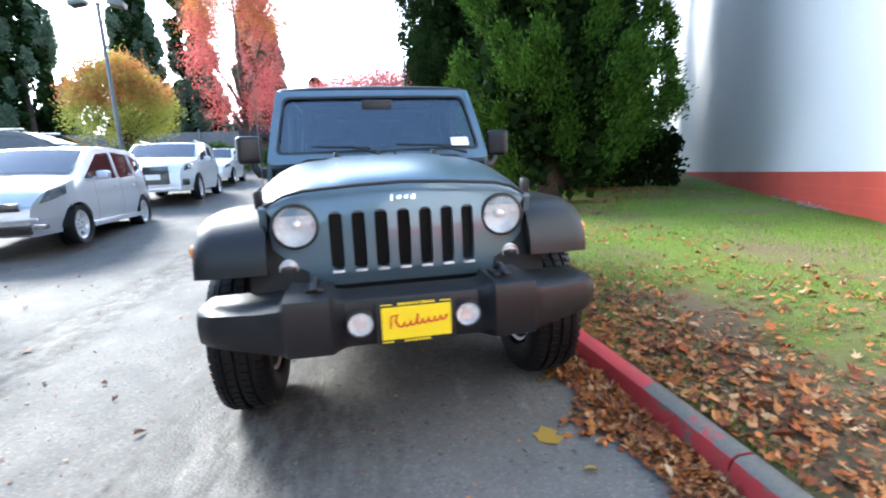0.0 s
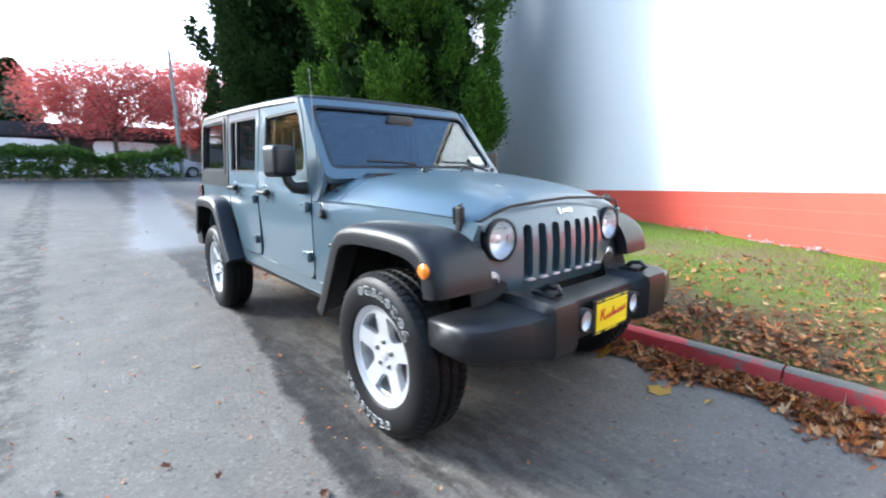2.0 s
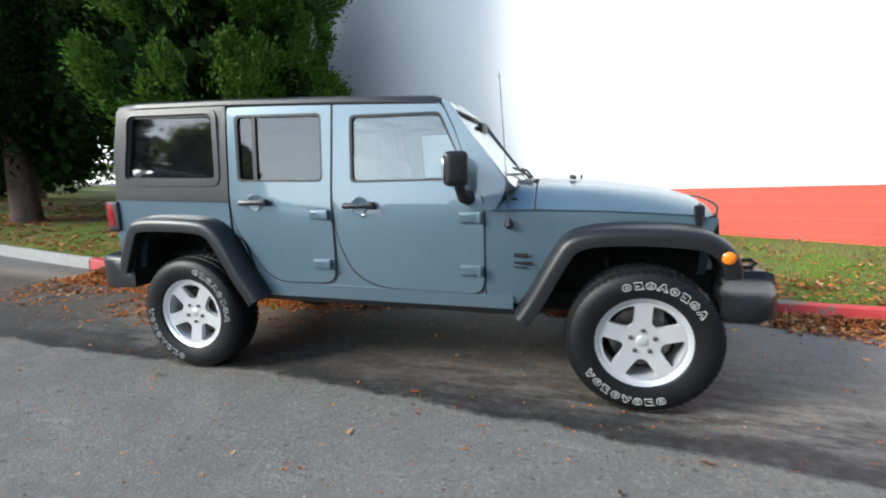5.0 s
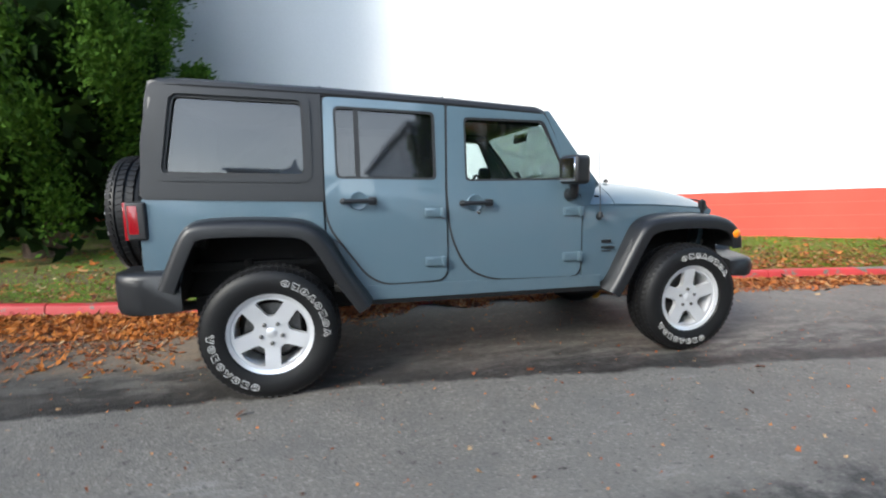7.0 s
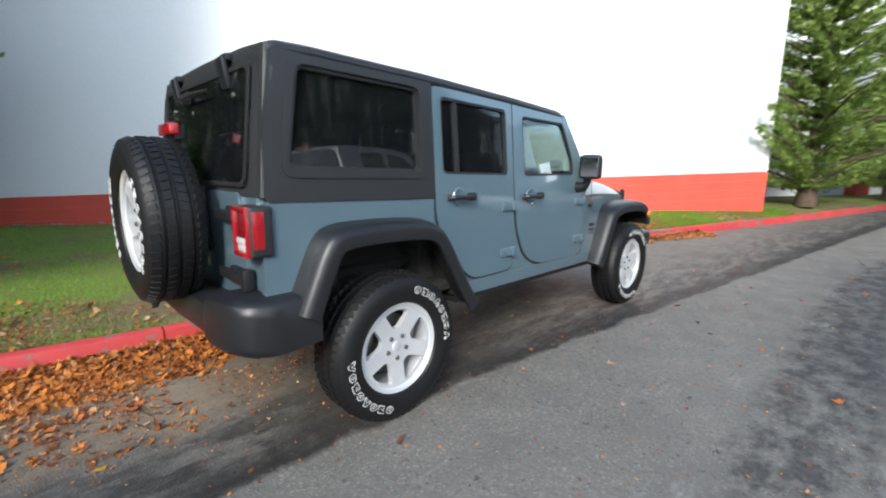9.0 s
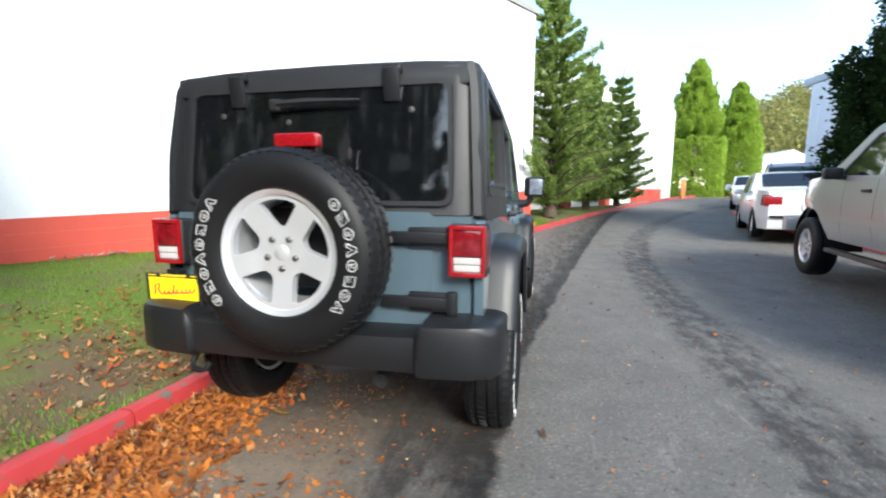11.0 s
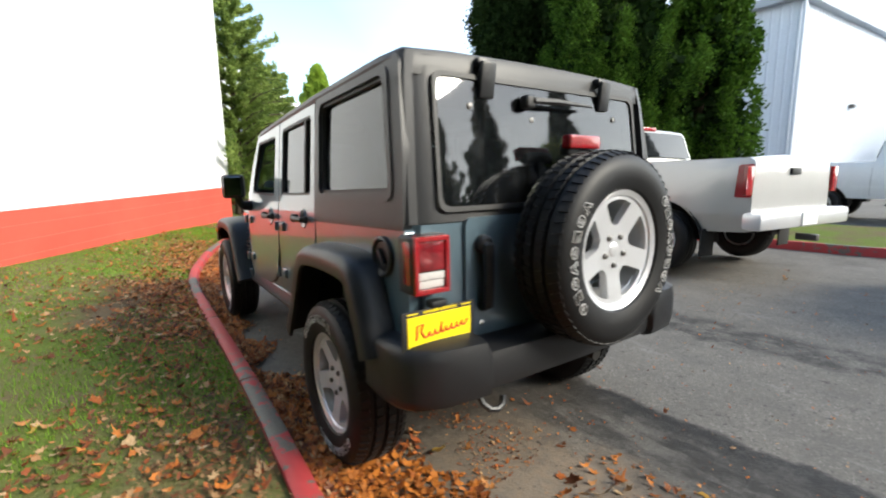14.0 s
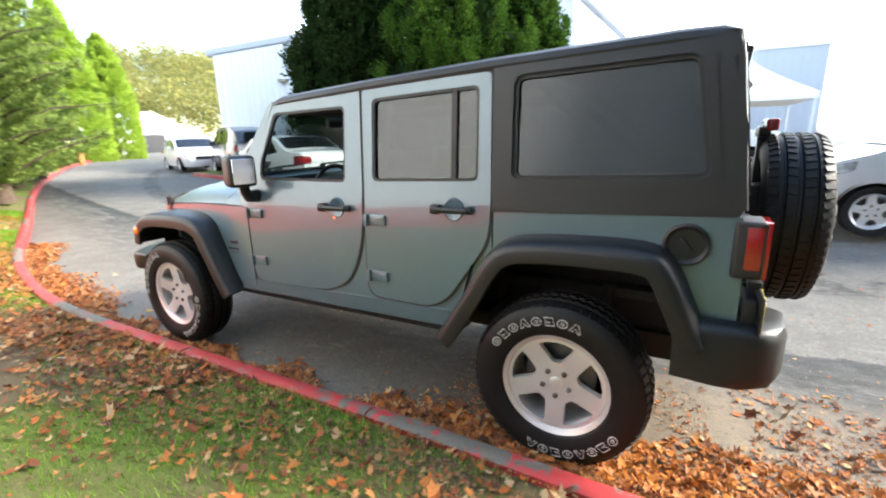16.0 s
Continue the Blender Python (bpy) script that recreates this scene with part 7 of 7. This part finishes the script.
VAN = dict(width=2.10, belt=1.45, sill=0.38, tyre=0.36, axles=(-1.75, 1.70), rim=0.60, tumble=0.05, round=0.18,
           top=[(-2.75, 0.36), (-2.82, 0.62), (-2.78, 1.02), (-2.60, 1.22), (-2.05, 1.36), (-1.50, 2.20), (-1.10, 2.72), (0.5, 2.80), (2.60, 2.78), (2.76, 2.55), (2.80, 0.80), (2.74, 0.40)],
           windows=[[(-1.95, 1.42), (-1.55, 2.02), (-0.95, 2.05), (-0.95, 1.42)], [(0.2, 1.65), (0.2, 2.1), (1.3, 2.1), (1.3, 1.65)]],
           seams=(-0.88, 0.1, 1.45), handles=(-1.0,), mirror=-1.85, shield=((-2.03, 1.38), (-1.52, 2.18)), backlight=((2.79, 1.5), (2.77, 2.3)),
           head=[[(-2.74, 0.86), (-2.45, 0.90), (-2.45, 1.08), (-2.68, 1.06)]], tail=[[(2.68, 0.95), (2.79, 0.95), (2.78, 1.40), (2.68, 1.40)]],
           boxes=[("grille", (0, -2.80, 0.85), (1.0, 0.05, 0.20), BLACK), ("bumper", (0, -2.83, 0.52), (1.9, 0.10, 0.20), UNDER)])
SEDAN = dict(width=1.80, belt=0.92, sill=0.24, tyre=0.315, axles=(-1.40, 1.32), rim=0.66,
             top=[(-2.25, 0.24), (-2.34, 0.45), (-2.28, 0.68), (-2.0, 0.80), (-1.15, 0.96), (-0.42, 1.39), (0.25, 1.45), (0.95, 1.40), (1.60, 1.06), (2.20, 1.02), (2.32, 0.85), (2.30, 0.45), (2.22, 0.26)],
             windows=[[(-0.92, 0.96), (-0.32, 1.32), (0.20, 1.37), (0.20, 0.94)], [(0.27, 0.94), (0.27, 1.37), (0.85, 1.32), (1.22, 1.02)]],
             seams=(-0.70, 0.235, 1.10), handles=(0.05, 0.85), mirror=-0.60, shield=((-1.12, 0.97), (-0.44, 1.38)), backlight=((1.58, 1.07), (0.97, 1.39)),
             head=[[(-2.24, 0.60), (-1.78, 0.68), (-1.80, 0.78), (-2.1, 0.74)]], tail=[[(1.98, 0.74), (2.31, 0.72), (2.29, 0.95), (1.98, 0.95)]],
             boxes=[("grille", (0, -2.31, 0.60), (0.8, 0.05, 0.14), BLACK), ("plate", (0, 2.33, 0.74), (0.34, 0.02, 0.15), PAPER), ("tail_lamp", (0.66, 2.29, 0.84), (0.32, 0.06, 0.17), RED_LENS), ("tail_lamp", (-0.66, 2.29, 0.84), (0.32, 0.06, 0.17), RED_LENS),
                    ("bumper_strip", (0, 2.33, 0.52), (1.4, 0.04, 0.05), UNDER)])
PICKUP = dict(width=2.02, belt=1.30, sill=0.56, tyre=0.405, axles=(-1.86, 1.74), gap=0.125, rim=0.58, tread=0.26, round=0.10, crown=0.035, tumble=0.26,
              top=[(-2.80, 0.55), (-2.86, 0.80), (-2.80, 1.18), (-2.50, 1.30), (-1.45, 1.38), (-0.72, 1.90), (-0.1, 1.955), (0.68, 1.94), (0.80, 1.42), (0.86, 1.41), (2.70, 1.43), (2.76, 1.38), (2.77, 0.75), (2.73, 0.58)],
              windows=[[(-1.18, 1.36), (-0.64, 1.80), (-0.26, 1.85), (-0.26, 1.34)], [(-0.18, 1.34), (-0.18, 1.855), (0.28, 1.84), (0.42, 1.36)]],
              seams=(-0.92, -0.215, 0.52, 0.83), handles=(-0.40, 0.36), handle_mat=TRIM, mirror=-0.98, mirror_mat=TRIM, shield=((-1.42, 1.40), (-0.74, 1.89)), backlight=((0.795, 1.46), (0.695, 1.90)),
              head=[[(-2.80, 0.98), (-2.45, 1.0), (-2.45, 1.2), (-2.72, 1.18)]], tail=[[(2.60, 0.98), (2.765, 0.98), (2.755, 1.36), (2.61, 1.35)]], moulding=(-1.35, 1.18, 0.84),
              boxes=[("grille", (0, -2.84, 0.98), (1.1, 0.08, 0.36), CHROME), ("front_bumper", (0, -2.90, 0.66), (1.95, 0.16, 0.24), ALLOY), ("rear_bumper", (0, 2.85, 0.72), (1.95, 0.22, 0.20), ALLOY), ("plate", (0, 2.965, 0.72), (0.32, 0.02, 0.15), PAPER),
                     ("tail_lamp", (0.93, 2.765, 1.17), (0.13, 0.04, 0.32), RED_LENS), ("tail_lamp", (-0.93, 2.765, 1.17), (0.13, 0.04, 0.32), RED_LENS), ("mud_flap", (0.86, 2.30, 0.42), (0.26, 0.02, 0.34), UNDER), ("mud_flap", (-0.86, 2.30, 0.42), (0.26, 0.02, 0.34), UNDER), ("tailgate_handle", (0, 2.775, 1.27), (0.20, 0.03, 0.08), TRIM),
                     ("cab_brake_lamp", (0, 0.66, 1.965), (0.34, 0.06, 0.06), RED_LENS), ("hitch", (0, 2.96, 0.50), (0.08, 0.22, 0.08), STEEL), ("step_bar", (0.93, -0.4, 0.42), (0.10, 1.9, 0.06), STEEL), ("step_bar", (-0.93, -0.4, 0.42), (0.10, 1.9, 0.06), STEEL)])


def at(x, y, turn):
    return pose(x, y, road_z(x, y) + 0.004, 0, 0, turn)


parked_car("pickup_truck", "silver crew-cab pickup truck parked along the road", "pickup truck", at(-5.33, 0.22, -8) @ Matrix.Translation((0, 0, 0.05)), PICKUP, PEWTER)
parked_car("hatchback_car", "silver compact hatchback parked in a row of cars", "car", at(-5.25, 6.55, 4), HATCH, SILVER)
parked_car("crossover_car", "white crossover with a large dark grille, parked behind the hatchback", "car", at(-5.45, 12.4, 6), CROSSOVER, WHITE)
parked_car("sedan_car", "white sedan parked at the end of the row", "car", at(-5.9, 18.2, 5), SEDAN, WHITE)
parked_car("sedan_car", "white sedan parked ahead of the pickup", "car", at(-6.9, -7.3, -15) @ Matrix.Diagonal((1.02, 1.02, 1.05, 1)), SEDAN, WHITE)
parked_car("crossover_car", "black crossover parked near the bend", "car", at(-9.2, -12.2, -22) @ Matrix.Diagonal((0.96, 0.9, 1.10, 1)), CROSSOVER, BLACK)
parked_car("pickup_truck", "white crew-cab pickup truck on the lot behind the grass island", "pickup truck", at(-13.6, 2.9, 180), PICKUP, WHITE)
parked_car("crossover_car", "black crossover parked among the cars", "car", at(-9.2, 12.6, 90) @ Matrix.Diagonal((1.1, 1.1, 1.18, 1)), CROSSOVER, BLACK)
parked_car("sedan_car", "dark sedan parked among the cars", "car", at(-8.8, 9.3, 88), SEDAN, BLACK)
parked_car("sedan_car", "silver sedan far off in the car park", "car", at(-13.8, 22.5, 70), SEDAN, SILVER)
parked_car("crossover_car", "white crossover parked past the hedge", "car", at(-3.5, 34.5, 88), CROSSOVER, WHITE)
parked_car("crossover_car", "silver crossover parked past the hedge", "car", at(3.8, 35.0, 92), CROSSOVER, SILVER)
parked_car("camper_van", "white camper van parked in front of the low building", "van", at(-3.2, 41.4, 90), VAN, WHITE)
parked_car("camper_van", "white camper van parked by the red maple", "van", at(2.9, 41.6, 90), VAN, WHITE)
parked_car("sedan_car", "white sedan on the far yard", "car", at(-9.95, -16.8, 160), SEDAN, WHITE)
parked_car("pickup_truck", "dark red pickup truck past the cedars", "pickup truck", at(8.6, 32.5, 92), PICKUP, RED_PAINT)
parked_car("crossover_car", "dark red crossover among cars on the lot", "car", at(-24.0, 15.5, 160), CROSSOVER, RED_PAINT)
parked_car("sedan_car", "dark sedan on the open lot", "car", at(-19.5, 12.0, 150), SEDAN, BLACK)

# ---- fallen leaves and grass ----
def scatter_leaves(name, label, spots, size, mat, seed):
    """Curled five-lobed leaves lying on the ground."""
    rng = np.random.default_rng(seed)
    n = len(spots)
    # five pointed lobes and a short stalk end
    turn = np.radians([-90, -62, -25, 8, 40, 65, 90, 115, 140, 172, 205, 242])
    reach = np.array([0.58, 0.30, 0.48, 0.33, 0.58, 0.38, 0.66, 0.38, 0.58, 0.33, 0.48, 0.30])
    outline = np.stack([reach * np.cos(turn), reach * np.sin(turn)], 1)
    k = len(outline)
    loc = np.asarray(spots, float)
    s = size * np.clip(np.exp(rng.normal(0, 0.32, n)), 0.45, 1.9)
    a = rng.uniform(0, 2 * np.pi, n)
    curl = rng.uniform(-0.1, 0.9, n)
    tilt = rng.normal(0, 0.28, (n, 2))
    ragged = rng.uniform(0.62, 1.22, (n, k))
    u, v = outline[:, 0][None] * ragged * s[:, None] * rng.uniform(0.55, 1.1, (n, 1)), outline[:, 1][None] * ragged * s[:, None] * rng.uniform(0.85, 1.4, (n, 1))
    h = curl[:, None] * (u ** 2 + v ** 2) / s[:, None] * 1.3 + u * tilt[:, :1] + v * tilt[:, 1:]
    # some are folded along the midrib
    h += np.abs(u) * np.where(rng.random(n) < 0.45, rng.uniform(0.2, 1.1, n), 0.0)[:, None]
    h -= h.min(1)[:, None]
    x = loc[:, :1] + u * np.cos(a)[:, None] - v * np.sin(a)[:, None]
    y = loc[:, 1:2] + u * np.sin(a)[:, None] + v * np.cos(a)[:, None]
    z = loc[:, 2:3] + h + 0.004
    c = np.stack([loc[:, 0], loc[:, 1], loc[:, 2] + 0.006 + h.mean(1) * 0.4], 1)
    ring = np.stack([x, y, z], 2)
    verts = np.concatenate([c[:, None, :], ring], 1).reshape(-1, 3)
    base = np.arange(n)[:, None, None] * (k + 1)
    tri = np.stack([np.zeros(k, int), 1 + np.arange(k), 1 + (np.arange(k) + 1) % k], 1)[None]
    return tagged(fast_mesh(name, verts, (base + tri).reshape(-1, 3), mat), label, "leaves", kind="stuff")


rnd = np.random.default_rng(101)


def patchy(x, y):
    return noise.noise((x * 0.9, y * 0.9, 7.0)) + 0.5 * noise.noise((x * 2.3, y * 2.3, 3.0))


spots = []
# drift in the gutter
for _ in range(52000):
    y = rnd.uniform(-5.5, 6.5)
    d = abs(rnd.exponential(0.10 if y < 3.0 else 0.17))
    x = kerb_x(y) - 0.015 - d
    if d < (0.55 if y < 3.0 else 0.8) and patchy(x * 0.7, y) > -0.80 + d * 1.5 + 0.3 * rnd.random():
        spots.append((x, y, road_z(x, y) + max(0, 0.055 - d * 0.25) * rnd.uniform(0, 1)))
# on the lawn
for _ in range(19000):
    y = rnd.uniform(-8, 14)
    x = kerb_x(y) + 0.14 + abs(rnd.normal(0, 1.5))
    if x < wall_x(y) - 0.1 and patchy(x, y) > -0.30 + 0.12 * (x - kerb_x(y) - 0.6) + 0.8 * rnd.random() ** 2:
        spots.append((x, y, lawn_z(x, y) + rnd.uniform(0, 0.015)))
# thick on the verge in front of the vehicle
for _ in range(3600):
    y = rnd.uniform(-4.6, 1.0)
    x = kerb_x(y) + 0.13 + abs(rnd.normal(0, 0.34))
    if patchy(x * 1.3, y * 1.3) > -0.55 + 0.5 * rnd.random():
        spots.append((x, y, lawn_z(x, y) + rnd.uniform(0, 0.03)))
# thin on the road behind, beside and in front
for _ in range(2600):
    y = rnd.uniform(3.0, 6.6)
    x = kerb_x(y) - abs(rnd.normal(0, 0.55))
    if x < kerb_x(y) - 0.05 and patchy(x * 1.6, y * 1.6) > 0.0:
        spots.append((x, y, road_z(x, y)))
for _ in range(230):
    x, y = rnd.uniform(-5.5, 0.6), rnd.uniform(-5, 9)
    spots.append((x, y, road_z(x, y)))
scatter_leaves("fallen_leaves", "dry orange-brown maple leaves drifted along the kerb", spots, 0.033, DRY_LEAF, 102)
pile = []
for _ in range(5200):
    y = rnd.uniform(2.9, 6.5)
    d = 0.62 * rnd.random() ** 1.35
    x = kerb_x(y) - 0.01 - d
    if patchy(x * 1.2 + 3, y * 1.2) > -0.85 + 1.3 * d + 0.25 * rnd.random():
        pile.append((x, y, road_z(x, y) + max(0, 0.06 - d * 0.12) * rnd.uniform(0.2, 1)))
for _ in range(900):
    y = rnd.uniform(3.3, 6.5)
    x = kerb_x(y) - rnd.uniform(0.5, 1.35)
    if patchy(x * 2.0, y * 2.0 + 5) > 0.22:
        pile.append((x, y, road_z(x, y)))
scatter_leaves("orange_leaves", "bright orange maple leaves heaped at the kerb behind the vehicle", pile, 0.031, ORANGE_LEAF, 108)
few = [(0.55, -0.71, road_z(0.55, -0.71))] + [(x, y, road_z(x, y)) for x, y in ((0.62, -0.95), (0.44, 3.26), (-0.3, 4.2), (0.75, -0.25))] + [(2.1, 2.2, lawn_z(2.1, 2.2)), (1.6, 1.0, lawn_z(1.6, 1.0))]
scatter_leaves("large_leaves", "large pale yellow maple leaves", few, 0.085, YELLOW_LEAF, 103)
deep = []
for _ in range(9000):
    x, y = rnd.normal(4.6, 1.9), rnd.uniform(5.5, 24)
    if kerb_x(y) + 0.2 < x < wall_x(y) - 0.2 and patchy(x * 0.6, y * 0.6) > -0.25 + 0.4 * rnd.random():
        deep.append((x, y, lawn_z(x, y) + rnd.uniform(0, 0.02)))
scatter_leaves("fallen_leaves", "brown leaf litter under the cedars", deep, 0.06, DRY_LEAF, 104)

# brown shreds between the leaves of the verge
shreds = []
for _ in range(15000):
    y = rnd.uniform(-5.5, 6.5)
    x = kerb_x(y) + 0.12 + abs(rnd.normal(0, 0.55))
    if patchy(x * 1.1, y * 1.1) > -0.35 + 0.5 * rnd.random():
        shreds.append((x, y, lawn_z(x, y) + rnd.uniform(0, 0.015)))
scatter_leaves("leaf_shreds", "torn tan and brown leaf pieces on the verge", shreds, 0.017, SHRED, 107)

# fine brown crumbs of broken leaves, gathered in patches
crumbs = []
for _ in range(24000):
    y = rnd.uniform(2.2, 6.6)
    x = kerb_x(y) - 0.05 - abs(rnd.normal(0, 0.60))
    if patchy(x * 2.2, y * 2.2) > -0.05 + 0.45 * rnd.random():
        crumbs.append((x, y, road_z(x, y)))
for _ in range(3000):
    x, y = rnd.uniform(-5.0, 0.9), rnd.uniform(-4, 7)
    crumbs.append((x, y, road_z(x, y)))
scatter_leaves("leaf_crumbs", "fine brown leaf crumbs on the asphalt", crumbs, 0.0125, DRY_LEAF, 106)

# pale flakes fallen from the wall
flakes = []
for _ in range(420):
    y = rnd.uniform(-3.0, 6.0)
    if noise.noise((y * 0.9, 4.0, 0.0)) > 0.02:
        x = wall_x(y) - 0.03 - abs(rnd.normal(0, 0.07))
        flakes.append((x, y, lawn_z(x, y) + rnd.uniform(0, 0.03)))
scatter_leaves("paint_flakes", "pale paint flakes and rubble along the wall base", flakes, 0.04, KERB_PALE, 105)

# grass blades
n = 150000
gy_ = rnd.uniform(-9, 10, n)
t = rnd.random(n) ** 1.5
ky = np.array([kerb_x(v) for v in np.linspace(-9, 10, 400)])
kx = np.interp(gy_, np.linspace(-9, 10, 400), ky)
gx_ = kx + 0.15 + t * np.maximum(0.8, (4.56 + 0.616 * gy_ - kx - 0.2))
pts = []
for x, y in zip(gx_, gy_):
    p = noise.noise((x * 0.8, y * 0.8, 1.0))
    worn = abs((x - 1.90) * 0.90 - (y + 0.2) * 0.43) < 0.13 + 0.10 * rnd.random() and -1.6 < y < 1.0
    if p > -0.22 + 0.25 * rnd.random() - 0.2 and not worn:
        pts.append((x, y, lawn_z(x, y) - 0.006, 0.75 + 0.5 * p))
pts = np.array(pts)
n = len(pts)
hgt = rnd.uniform(0.022, 0.055, n) * pts[:, 3]
ang, lean = rnd.uniform(0, 2 * np.pi, n), rnd.uniform(0.2, 1.1, n)
w = rnd.uniform(0.0022, 0.0042, n)
ca, sa = np.cos(ang), np.sin(ang)
b0 = pts[:, :3] + np.stack([-sa * w, ca * w, np.zeros(n)], 1)
b1 = pts[:, :3] - np.stack([-sa * w, ca * w, np.zeros(n)], 1)
tip = pts[:, :3] + np.stack([ca * hgt * lean, sa * hgt * lean, hgt], 1)
v = np.stack([b0, b1, tip], 1).reshape(-1, 3)
tagged(fast_mesh("grass", v, np.arange(n * 3).reshape(-1, 3), GRASS), "short patchy green lawn grass", "grass", kind="stuff")
